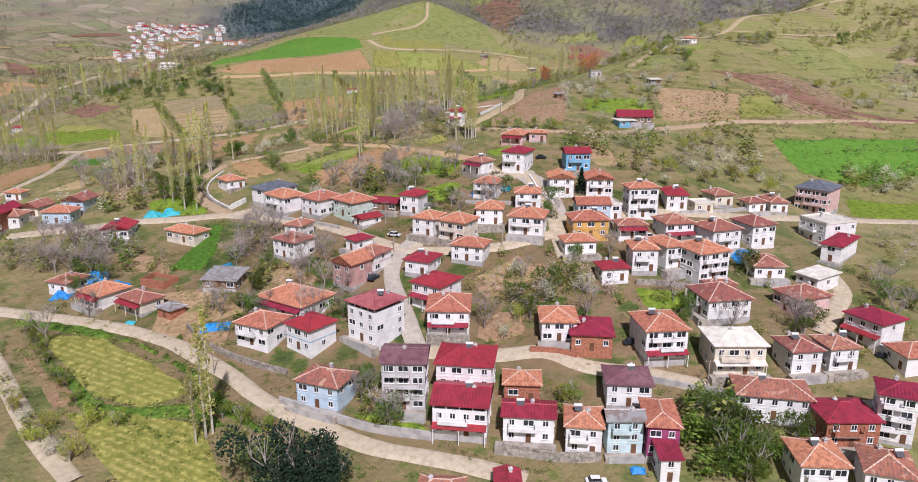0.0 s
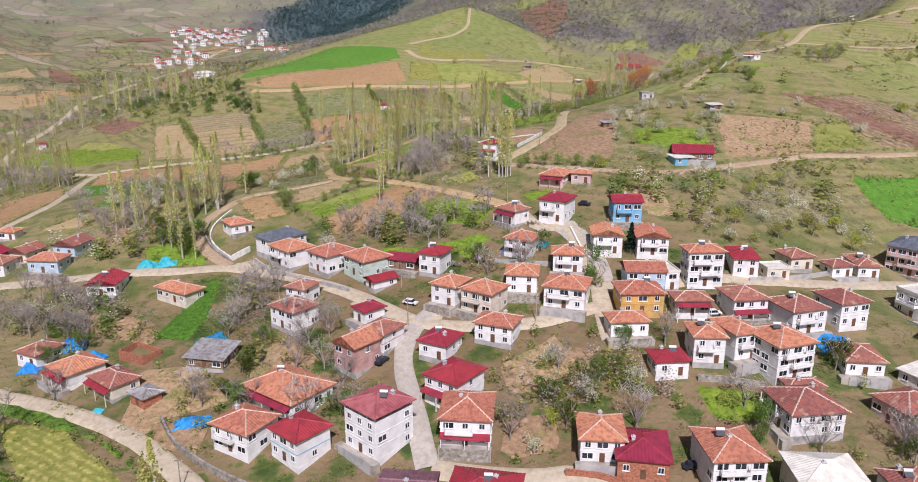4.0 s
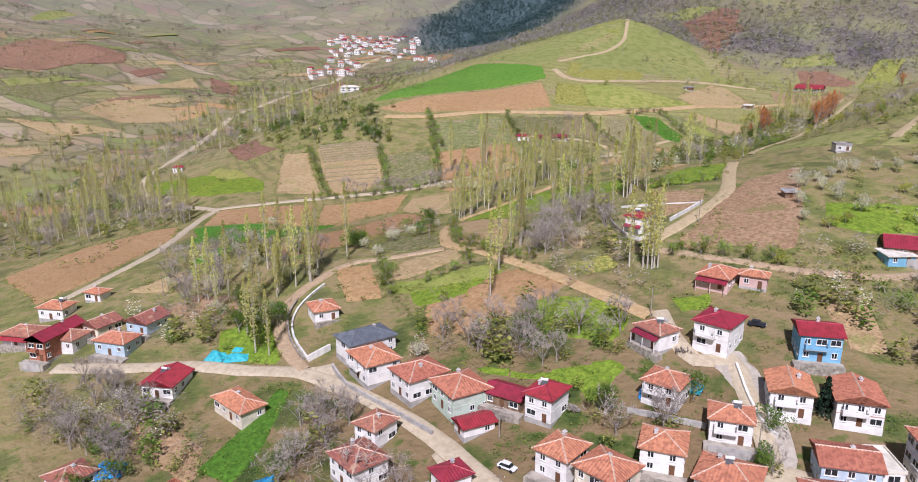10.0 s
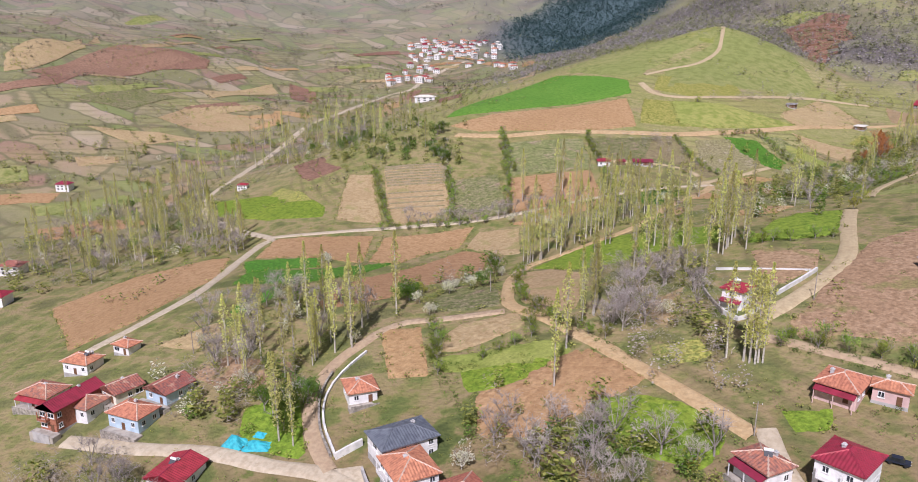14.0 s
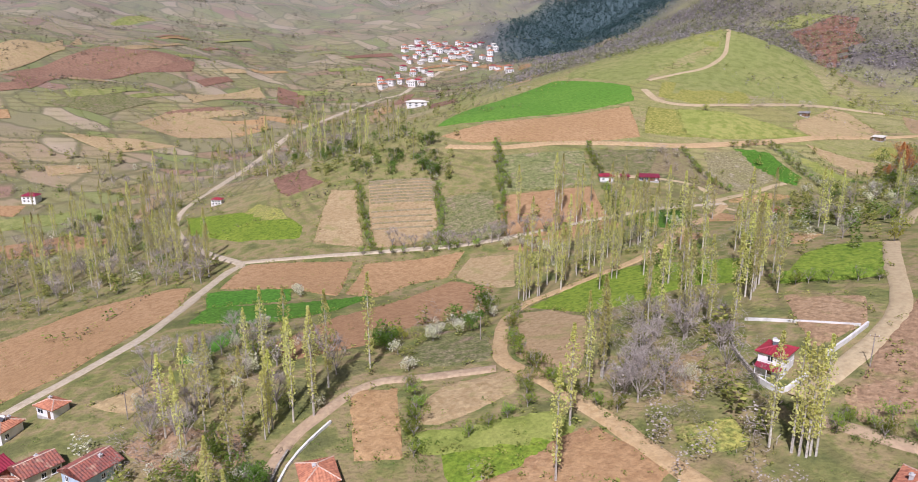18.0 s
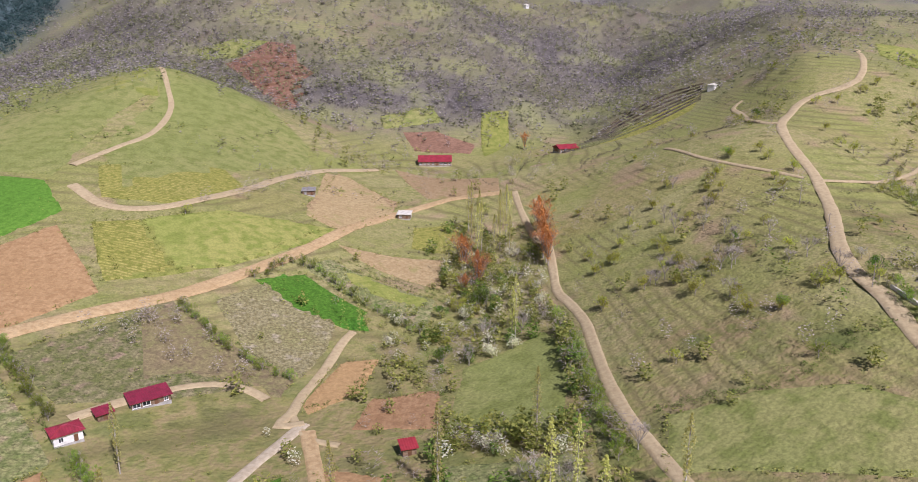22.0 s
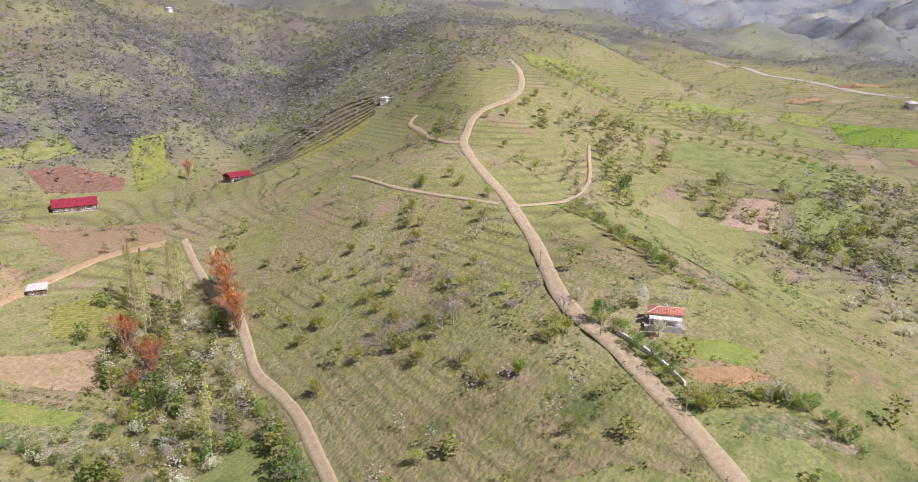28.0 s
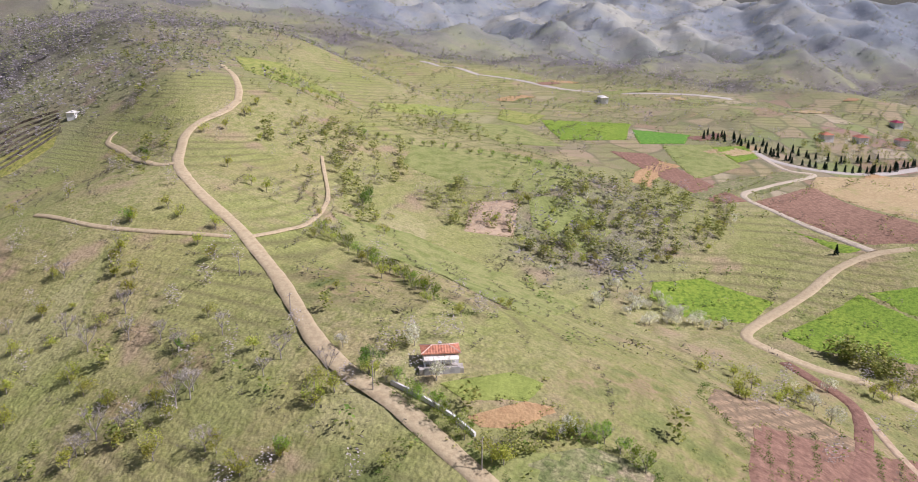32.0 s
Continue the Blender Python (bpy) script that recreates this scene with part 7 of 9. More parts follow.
line_of("poplar", [(-200, 504), (-187, 511)], 3.0)
line_of("poplar", [(-5, 315), (-3, 331)], 3.0)
line_of("poplar", [(24, 271), (35, 275)], 4.0)
line_of("poplar", [(-115, 241), (-107, 244)], 4.0)
line_of("poplar", [(-100, 248), (-87, 255)], 4.0)
line_of("poplar", [(-46, 115), (-44, 118)], 3.0)
line_of("poplar", [(-33, 244), (-34, 259)], 4.0)
line_of("rust", [(105, 568), (88, 530)], 4.0)
line_of("bush", [(-99, 156), (-87, 142), (-75, 128), (-63, 120)], 5.5)
line_of("bush", [(-51, 126), (-44, 122), (-35, 117)], 7.0)
line_of("bush", [(-63, 320), (-59, 301), (-52, 287), (-43, 276), (-34, 268), (-27, 263)], 4.0)
line_of("bush", [(-72, 269), (-65, 257), (-60, 247)], 4.0)
line_of("bush", [(-47, 274), (-45, 264), (-52, 254)], 4.0)
line_of("bush", [(1, 327), (13, 325), (23, 327)], 3.5)
line_of("bush", [(11, 263), (22, 260), (32, 259)], 4.0)
line_of("bush", [(9, 261), (18, 265)], 4.0)
line_of("bush", [(-107, 450), (-124, 486), (-130, 499)], 4.0)
line_of("bush", [(-86, 517), (-69, 474), (-59, 447), (-53, 425)], 3.5)
line_of("bush", [(-181, 443), (-141, 381)], 3.5)
line_of("bush", [(-140, 446), (-116, 392)], 3.5)
line_of("bush", [(-127, 491), (-94, 404)], 3.5)
line_of("bare", [(-134, 386), (-105, 394), (-75, 409)], 4.0)
line_of("bush", [(-143, 378), (-122, 386), (-103, 394)], 5.0)
line_of("blossom", [(-89, 394), (-77, 390), (-69, 384)], 9.0)
line_of("bush", [(-15, 552), (4, 562), (21, 530), (30, 510)], 4.0)
line_of("bush", [(-39, 536), (-28, 512), (-14, 493)], 4.0)
line_of("bush", [(68, 490), (55, 454), (44, 430), (37, 411)], 3.0)
line_of("bush", [(196, 475), (180, 451), (157, 423)], 4.0)
line_of("bush", [(116, 417), (110, 405), (106, 396)], 3.0)
line_of("bush", [(114, 376), (113, 370), (111, 365)], 3.0)
line_of("bush", [(323, 533), (351, 493), (354, 449), (348, 415)], 6.0)
line_of("bush", [(412, 642), (367, 555), (393, 508)], 6.0)
line_of("bush", [(334, 601), (325, 553), (345, 530)], 6.0)
line_of("conifer", [(543, 367), (534, 345), (515, 331), (491, 304), (495, 271), (538, 234)], 4.0, 1.2, 0.62)
line_of("conifer", [(561, 366), (541, 330), (516, 295), (531, 259)], 5.0, 1.6, 0.6)
line_of("blossom", [(47, 311), (64, 327), (80, 324)], 5.0)
grove([(-57, 176), (-27, 179), (-17, 166), (-18, 149), (-27, 138), (-40, 135), (-60, 153)], bare=6, bush=12, green=4)
grove([(-6, 172), (25, 178), (46, 173), (37, 139), (14, 136), (-3, 142)], bush=9, green=2, bare=4, blossom=3)
grove([(43, 158), (75, 165), (108, 162), (93, 134), (60, 132), (47, 135)], bush=16, green=6, bare=6)
grove([(-26, 134), (-5, 123), (13, 126), (22, 123), (19, 117), (-19, 119)], bush=12, green=3, bare=3)
grove([(43, 124), (57, 122), (67, 116), (60, 105), (39, 105)], bush=14, green=8)
grove([(-23, 200), (-10, 190), (6, 185), (26, 186), (30, 202), (-14, 209)], bush=8, green=3, bare=4)
grove([(-111, 187), (-78, 189), (-48, 172), (-47, 157), (-66, 154), (-95, 164)], bush=14, green=5, bare=8)
grove([(-113, 241), (-87, 238), (-77, 215), (-101, 220)], green=6, bush=10, blossom=4, poplar=5)
grove([(-426, 443), (-425, 534), (-382, 632), (-324, 693), (-197, 495), (-230, 476), (-325, 497), (-275, 414), (-253, 366), (-252, 312)], poplar=60, bare=60, bush=70, blossom=6, green=16)
grove([(-298, 346), (-283, 389), (-241, 389), (-202, 339), (-228, 321), (-245, 307)], bare=14, poplar=10, bush=8)
grove([(-259, 385), (-239, 394), (-192, 356), (-184, 335), (-205, 334)], bare=18, poplar=16)
grove([(-345, 345), (-270, 300), (-215, 345), (-260, 395), (-290, 470), (-370, 440)], poplar=46, bare=20)
grove([(-256, 515), (-188, 520), (-150, 488), (-137, 455), (-186, 450)], bush=34, green=24, poplar=5)
grove([(-40, 299), (-32, 313), (-10, 302), (-5, 286), (-13, 263), (-25, 265), (-34, 272)], bare=26, bush=14)
grove([(-81, 390), (-51, 411), (-13, 439), (34, 507), (58, 495), (34, 365), (16, 371), (-7, 359), (-37, 367)], poplar=20, bush=24, bare=12, blossom=4)
grove([(-144, 247), (-137, 267), (-128, 290), (-83, 278), (-86, 262), (-93, 245), (-116, 236)], bare=22, poplar=7, bush=22, blossom=7)
grove([(-91, 283), (-84, 306), (-70, 321), (-67, 311), (-77, 293), (-80, 273)], bush=14, blossom=6, green=3)
grove([(-144, 272), (-137, 297), (-127, 305), (-122, 283), (-126, 263)], bush=10, blossom=4, bare=6)
grove([(-65, 201), (-52, 199), (-34, 181), (-32, 170), (-51, 172), (-65, 184)], bare=16, bush=6)
grove([(-125, 206), (-105, 205), (-83, 194), (-101, 185), (-111, 187)], bare=12, bush=8, blossom=2)
grove([(-42, 237), (-0, 228), (3, 213), (-16, 213), (-46, 228)], bare=20, bush=10)
grove([(-32, 278), (2, 262), (3, 243), (-24, 248)], bare=16)
grove([(-100, 428), (-54, 465), (3, 336), (0, 273), (-64, 352)], poplar=42, bare=8)
grove([(57, 245), (90, 261), (115, 254), (102, 225), (61, 215), (55, 224)], bush=10, bare=16, blossom=8, budding=14)
grove([(6, 163), (23, 171), (22, 153), (6, 153)], bush=7, bare=3, blossom=2)
grove([(24, 167), (43, 172), (40, 156), (24, 158)], bush=10, bare=4)
grove([(42, 308), (94, 353), (154, 340), (136, 300), (78, 278), (42, 280)], bush=24, blossom=16, bare=14)
grove([(23, 257), (59, 272), (76, 269), (58, 252), (30, 245)], bush=8, bare=6)
grove([(-99, 144), (-92, 139), (-79, 122), (-68, 111), (-70, 106), (-86, 126)], bush=9, blossom=2, budding=4)
grove([(-125, 209), (-102, 207), (-82, 197), (-89, 188), (-118, 195)], bare=8, bush=4)
grove([(102, 189), (136, 207), (105, 157), (95, 167)], bush=10, bare=10)
grove([(143, 264), (168, 262), (156, 242), (133, 242)], bush=10, bare=6, blossom=4)
grove([(44, 124), (50, 122), (55, 108), (54, 105), (39, 105)], bush=12, green=5)
grove([(67, 564), (93, 549), (67, 493), (61, 474), (41, 482), (19, 480), (23, 497), (48, 529)], budding=18, bush=10, bare=20, blossom=14, green=4)
grove([(82, 593), (100, 583), (82, 550), (67, 560)], poplar=16)
grove([(57, 563), (72, 553), (63, 528), (46, 530)], rust=6, poplar=8, green=1, budding=6)
grove([(8, 525), (36, 525), (28, 494), (13, 503)], poplar=9, bush=8, blossom=3)
grove([(173, 738), (193, 734), (128, 610), (120, 626)], poplar=10, bare=8, rust=1)
grove([(121, 578), (257, 616), (137, 455), (104, 414), (83, 407), (54, 422), (74, 476)], budding=26, bare=30)
grove([(266, 581), (425, 597), (189, 445), (139, 436), (185, 494)], bare=20, budding=20)
grove([(-29, 606), (47, 693), (75, 702), (42, 673), (-8, 613)], bare=22)
grove([(59, 740), (155, 639), (134, 611), (75, 702)], bare=24, bush=8)
grove([(-68, 524), (-44, 532), (-18, 496), (-32, 497)], bare=20)
grove([(12, 448), (35, 430), (33, 416), (7, 441)], bush=12, blossom=4)
grove([(157, 571), (181, 504), (129, 447), (108, 421), (90, 423), (86, 490)], bare=16, budding=12)
grove([(282, 467), (334, 413), (338, 347), (296, 360), (260, 402), (255, 435)], bare=30, budding=35)
grove([(249, 397), (257, 379), (240, 351), (228, 354), (223, 376), (232, 395)], blossom=24)
grove([(105, 394), (117, 377), (113, 375), (101, 389)], bush=14, blossom=3)
grove([(192, 365), (225, 298), (185, 306), (156, 349)], budding=14, bare=14, blossom=4)
grove([(210, 487), (187, 443), (154, 404), (146, 405), (164, 439), (189, 478)], bare=14, budding=10)
grove([(128, 425), (139, 413), (133, 403), (119, 406), (116, 417)], bare=8, bush=5, blossom=2)

# ---- thickets, hedges and far woods, too many to count ----
def thicket(name, spots, mat, label, flakes=16, wide=1.5, tall=2.0, size=0.5, thin=0.6):
    """Low growth: many small leaf flakes round each spot, as one object."""
    n = len(spots)
    if not n:
        return
    gen = np.random.default_rng(len(name) + n)
    spots = np.array(spots, float)
    x = np.repeat(spots[:, 0], flakes)
    y = np.repeat(spots[:, 1], flakes)
    s = np.repeat(spots[:, 2], flakes)
    base = ground(spots[:, 0], spots[:, 1])
    base = base + relief(spots[:, 0], spots[:, 1])
    z = np.repeat(base, flakes)
    m = n * flakes
    way = gen.normal(size=(m, 3))
    way /= np.linalg.norm(way, axis=1)[:, None]
    far = gen.uniform(0.2, 1.0, m)[:, None] ** 0.6
    centre = np.stack([x, y, z + tall * s * 0.5], 1) + way * far * np.stack([wide * s, wide * s, tall * 0.5 * s], 1)
    a = gen.normal(size=(m, 3))
    a /= np.linalg.norm(a, axis=1)[:, None]
    b = np.cross(a, gen.normal(size=(m, 3)))
    b /= np.linalg.norm(b, axis=1)[:, None]
    # leaves spread towards the light
    a[:, 2] *= 0.5
    b[:, 2] *= 0.5
    e = (size * s * gen.uniform(0.6, 1.3, m))[:, None]
    quad = np.stack([centre - a * e, centre - b * e * thin, centre + a * e, centre + b * e * thin], 1).reshape(-1, 3) * K
    me = bpy.data.meshes.new(name)
    me.vertices.add(m * 4)
    me.vertices.foreach_set("co", quad.ravel())
    me.loops.add(m * 4)
    me.loops.foreach_set("vertex_index", np.arange(m * 4))
    me.polygons.add(m)
    me.polygons.foreach_set("loop_start", np.arange(0, m * 4, 4))
    me.update(calc_edges=True)
    me.materials.append(mat)
    return tagged(new(name, me), label, "plants", kind="stuff")


def island_leaf(name, colours):
    """Leaf colour that varies from clump to clump."""
    m = bpy.data.materials.new(name)
    m.use_nodes = True
    nodes, links = m.node_tree.nodes, m.node_tree.links
    geo = nodes.new("ShaderNodeNewGeometry")
    ramp = nodes.new("ShaderNodeValToRGB")
    for i, c in enumerate(colours):
        if i < 2:
            e = ramp.color_ramp.elements[i]
        else:
            e = ramp.color_ramp.elements.new(0.5)
        e.position, e.color = (0.0, 1.0, 0.35, 0.7)[i], (*c, 1)
    links.new(geo.outputs["Random Per Island"], ramp.inputs["Fac"])
    links.new(ramp.outputs["Color"], nodes["Principled BSDF"].inputs["Base Color"])
    nodes["Principled BSDF"].inputs["Roughness"].default_value = 0.8
    nodes["Principled BSDF"].inputs["Specular IOR Level"].default_value = 0.15
    glow, both = nodes.new("ShaderNodeBsdfTranslucent"), nodes.new("ShaderNodeMixShader")
    links.new(ramp.outputs["Color"], glow.inputs["Color"])
    both.inputs[0].default_value = 0.45
    links.new(nodes["Principled BSDF"].outputs[0], both.inputs[1])
    links.new(glow.outputs[0], both.inputs[2])
    links.new(both.outputs[0], nodes["Material Output"].inputs["Surface"])
    return m


SHRUB_STUFF = island_leaf("shrub_leaves", [(0.14, 0.17, 0.04), (0.52, 0.51, 0.14), (0.25, 0.29, 0.065), (0.37, 0.37, 0.10)])
# the two woodland colours: own grey and green, made cooler for distance haze
WOOD_STUFF = island_leaf("woodland_twigs", [(0.27, 0.245, 0.25), (0.52, 0.475, 0.455), (0.35, 0.315, 0.315), (0.44, 0.395, 0.385)])
SPRING_STUFF = island_leaf("woodland_new_leaves", [(0.20, 0.215, 0.11), (0.40, 0.41, 0.21), (0.27, 0.285, 0.145), (0.34, 0.345, 0.175)])
# far pine needles, their green made bluer to include distance haze
PINE_STUFF = island_leaf("hazy_pine_needles", [(0.055, 0.105, 0.11), (0.11, 0.165, 0.15), (0.07, 0.13, 0.125), (0.085, 0.145, 0.135)])
BLOSSOM_STUFF = island_leaf("wild_blossom", [(0.72, 0.70, 0.52), (0.92, 0.89, 0.76), (0.66, 0.67, 0.45), (0.85, 0.82, 0.66)])

DARK_STUFF = island_leaf("dark_hedge_leaves", [(0.06, 0.10, 0.02), (0.24, 0.33, 0.06), (0.11, 0.18, 0.035), (0.16, 0.24, 0.045)])
BED_STUFF = island_leaf("garden_leaves", [(0.08, 0.15, 0.03), (0.31, 0.43, 0.08), (0.15, 0.25, 0.045), (0.22, 0.33, 0.06)])
rng = np.random.default_rng(3)
ROAD_SPOTS = set()
for ob in scene.objects:
    if ob.get("category") == "road" and ob.type == "MESH":
        for v in ob.data.vertices:
            ROAD_SPOTS.add((int(v.co.x / K // 3), int(v.co.y / K // 3)))


def on_road(x, y):
    return (int(x // 3), int(y // 3)) in ROAD_SPOTS


DARK_HEDGES = []


def dark_hedge(points, wide=1.2, dense=1.0):
    """Spots for a dark green verge or hedge along a line."""
    for p in smooth_line(points, 1.1 / dense):
        DARK_HEDGES.append((p.x + rng.normal(0, wide * 0.5), p.y + rng.normal(0, wide * 0.5), rng.uniform(0.35, 0.85)))


# hedges along field edges
hedge = []
for ob in scene.objects:
    if ob.get("category") == "field" and ob.type == "MESH":
        xs = np.empty(len(ob.data.vertices) * 3)
        ob.data.vertices.foreach_get("co", xs)
        xs = xs.reshape(-1, 3) / K
        edge = [e for e in ob.data.edges]
        count = {}
        for p in ob.data.polygons:
            for k in p.edge_keys:
                count[k] = count.get(k, 0) + 1
        dens = rng.uniform(0.1, 0.55)
        for (a, b), c in count.items():
            if c == 1 and rng.random() < dens:
                f = rng.random()
                hedge.append((*(xs[a, :2] * f + xs[b, :2] * (1 - f) + rng.normal(0, 0.5, 2)), rng.uniform(0.35, 0.9)))
thicket("hedge_shrubs", [h for h in hedge if not on_house(h[0], h[1])], SHRUB_STUFF, "low tangled hedges along the field edges", 11, 1.4, 1.6, 0.4)
# weeds and scrub over the rough land
spots = []
while len(spots) < 6500:
    x, y = rng.uniform(-330, 360), rng.uniform(85, 720)
    if x > 60 and y > 380 and rng.random() < 0.8:
        continue
    if math.sin(x * 0.06 + 2 * math.sin(y * 0.031)) * math.sin(y * 0.055 + 1.5 * math.sin(x * 0.04)) > rng.uniform(-0.3, 0.9):
        spots.append((x, y, rng.uniform(0.12, 0.5) ** 1.0))
thicket("scrub", spots, SHRUB_STUFF, "scattered low scrub and weeds on rough grass", 12, 1.6, 1.3, 0.42)
# beds, weeds and low shrubs between the houses
beds = []
while len(beds) < 4600:
    x, y = rng.normal(-5, 72), rng.normal(168, 48)
    if math.sin(x * 0.21 + 2 * math.sin(y * 0.11)) * math.sin(y * 0.19 + 1.5 * math.sin(x * 0.13)) > rng.uniform(-0.4, 0.7) and not on_house(x, y, 5.0) and not on_road(x, y):
        beds.append((x, y, rng.uniform(0.3, 0.9)))
thicket("garden_plants", beds, BED_STUFF, "lush green beds and weeds between the village houses", 17, 1.4, 0.9, 0.23)
# woods on the mountains and valley sides
bare, spring, pine, bloom, slope = [], [], [], [], []


def woods(n, x0, x1, y0, y1, near, far, size):
    """Scatters woodland trees where the land is wooded, between two distances from the village."""
    X, Y, pick_ = rng.uniform(x0, x1, n), rng.uniform(y0, y1, n), rng.random(n)
    W = wooded(X, Y)
    D = np.hypot(X - 20, Y - 350)
    for x, y, w, q, d in zip(X, Y, W, pick_, D):
        if not near <= d < far or q > w ** 1.4 * (0.9 if x < 400 or d < 1000 else 0.35):
            continue
        s = rng.uniform(0.65, 1.3) * size
        if ((x + 265) / 150) ** 2 + ((y - 1400) / 270) ** 2 < 1.0:
            pine.append((x, y, s))
        elif rng.random() < 0.42 + 0.3 * math.sin(x * 0.02) * math.sin(y * 0.023):
            spring.append((x, y, s))
        elif rng.random() < 0.015:
            bloom.append((x, y, s * 0.7))
        else:
            bare.append((x, y, s))


woods(75000, -500, 900, 330, 1150, 0, 850, 1.15)
woods(70000, -1700, 2000, -300, 2300, 850, 2100, 1.6)
for x, y in zip(rng.uniform(-420, -110, 9000), rng.uniform(1130, 1670, 9000)):
    if ((x + 265) / 150) ** 2 + ((y - 1400) / 270) ** 2 < rng.uniform(0.7, 1.1):
        pine.append((x, y, rng.uniform(0.7, 1.5)))
# scrub and trees over the far western slopes
X, Y = rng.uniform(-1800, -230, 60000), rng.uniform(650, 2300, 60000)
for x, y, w in zip(X, Y, wooded(X, Y)):
    fold = math.sin(x * 0.021 + 1.8 * math.sin(y * 0.012)) * math.sin(y * 0.024 + 1.6 * math.sin(x * 0.015)) + 0.5 * math.sin(x * 0.09 + y * 0.05)
    if w < 0.3 and fold > rng.uniform(0.0, 1.3) and not on_road(x, y):
        slope.append((x, y, rng.uniform(0.6, 1.5)))
thicket("bare_wood", bare, WOOD_STUFF, "leafless grey brown woods on the mountains", 12, 2.2, 4.8, 0.85, 0.5)
thicket("spring_wood", spring, SPRING_STUFF, "woods with first yellow green leaves", 11, 2.0, 4.6, 0.82)
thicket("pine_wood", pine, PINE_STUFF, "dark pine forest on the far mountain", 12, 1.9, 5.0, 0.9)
thicket("wild_blossom", bloom, BLOSSOM_STUFF, "white flowering wild trees in the woods", 12, 1.8, 3.0, 0.5)
# valley trees and hedgerows further off
mid, mid_bare = [], []
X, Y = rng.uniform(-950, 1300, 60000), rng.uniform(150, 1300, 60000)
for x, y in zip(X, Y):
    if -260 < x < 340 and y < 640:
        continue
    row = math.sin(x * 0.035 + 1.7 * math.sin(y * 0.02)) * math.sin(y * 0.04 + 1.3 * math.sin(x * 0.025))
    if row > rng.uniform(0.25, 0.9):
        (mid if rng.random() < 0.5 else mid_bare).append((x, y, rng.uniform(0.4, 1.3)))
thicket("valley_shrubs", mid, SHRUB_STUFF, "green shrubs and hedgerow trees of the valley", 12, 1.7, 3.2, 0.55)
thicket("valley_bare_trees", mid_bare, WOOD_STUFF, "leafless hedgerow trees of the valley", 12, 1.5, 4.2, 0.45)
for kind, spots in OVERFLOW.items():
    mat, wide, tall = {"poplar": (POPLAR_LEAF, 0.75, 17.0), "bare": (TWIGS, 2.1, 6.5), "bush": (SHRUB_STUFF, 1.4, 3.2), "blossom": (BLOSSOM_STUFF, 1.6, 3.6)}.get(kind, (SHRUB_STUFF, 1.4, 3.0))
    thicket(WORDS[kind][0] + "_thicket", spots, mat, "further " + WORDS[kind][1] + "s", 70, wide, tall, 0.3)


# copses and orchards: many trees of mixed kinds inside an outline
COPSES = {"bare": [], "spring": [], "green": [], "blossom": []}
ROWS_OF = {"bare": [], "spring": [], "green": []}


def copse(corners, n, shares):
    xs, ys = [c[0] for c in corners], [c[1] for c in corners]
    tries = 0
    while n > 0 and tries < 9000:
        tries += 1
        x, y = rng.uniform(min(xs), max(xs)), rng.uniform(min(ys), max(ys))
        if inside(x, y, corners) and not on_house(x, y, 5.5) and not on_road(x, y) and not open_land(x, y):
            n -= 1
            COPSES[rng.choice(list(COPSES), p=np.array(shares) / sum(shares))].append((x, y, rng.uniform(0.7, 1.75)))


copse([(301, 559), (327, 548), (336, 509), (303, 492), (267, 498), (279, 528)], 130, (0.6, 0.4, 0, 0))
copse([(283, 486), (311, 466), (311, 438), (272, 433), (262, 454)], 130, (0.75, 0.25, 0, 0))
copse([(317, 440), (348, 415), (371, 386), (361, 347), (326, 348), (291, 371), (266, 389), (254, 405), (261, 425), (297, 411)], 420, (0.55, 0.42, 0.01, 0.02))
copse([(231, 322), (240, 313), (229, 296), (208, 300)], 70, (0.3, 0.7, 0, 0))
copse([(441, 760), (421, 694), (326, 664), (381, 727)], 60, (0.7, 0.3, 0, 0))
copse([(277, 637), (369, 662), (390, 670), (287, 634)], 60, (0.9, 0.1, 0, 0))
copse([(421, 567), (474, 522), (404, 473), (366, 519)], 70, (0.6, 0.4, 0, 0))
copse([(534, 327), (702, 200), (529, 236), (497, 297)], 130, (0.4, 0.5, 0.05, 0.05))
copse([(49, 549), (82, 590), (100, 582), (95, 547), (71, 501), (62, 473), (45, 487), (24, 472), (10, 474), (12, 495), (32, 509), (48, 529)], 230, (0.48, 0.36, 0.04, 0.12))
copse([(48, 735), (93, 714), (85, 703), (41, 682), (36, 713)], 60, (0.8, 0.2, 0, 0))
copse([(-15, 939), (19, 874), (61, 749), (54, 734), (-1, 834)], 90, (0.8, 0.2, 0, 0))
copse([(62, 479), (65, 472), (50, 438), (40, 414), (36, 419), (46, 444)], 70, (0.4, 0.4, 0.2, 0))
copse([(265, 634), (273, 591), (197, 534), (203, 560)], 30, (0.7, 0.3, 0, 0))
copse([(295, 567), (330, 536), (227, 469), (211, 488)], 80, (0.6, 0.4, 0, 0))
copse([(14, 446), (42, 433), (33, 416), (9, 440)], 50, (0.3, 0.5, 0.1, 0.1))
copse([(-515, 484), (-461, 574), (-421, 654), (-387, 841), (-224, 605), (-275, 553), (-250, 460), (-354, 503), (-384, 479), (-483, 457)], 420, (0.5, 0.38, 0.08, 0.04))
copse([(-366, 365), (-367, 415), (-288, 437), (-214, 360), (-187, 350), (-200, 325), (-244, 306), (-269, 291)], 200, (0.7, 0.22, 0.06, 0.02))
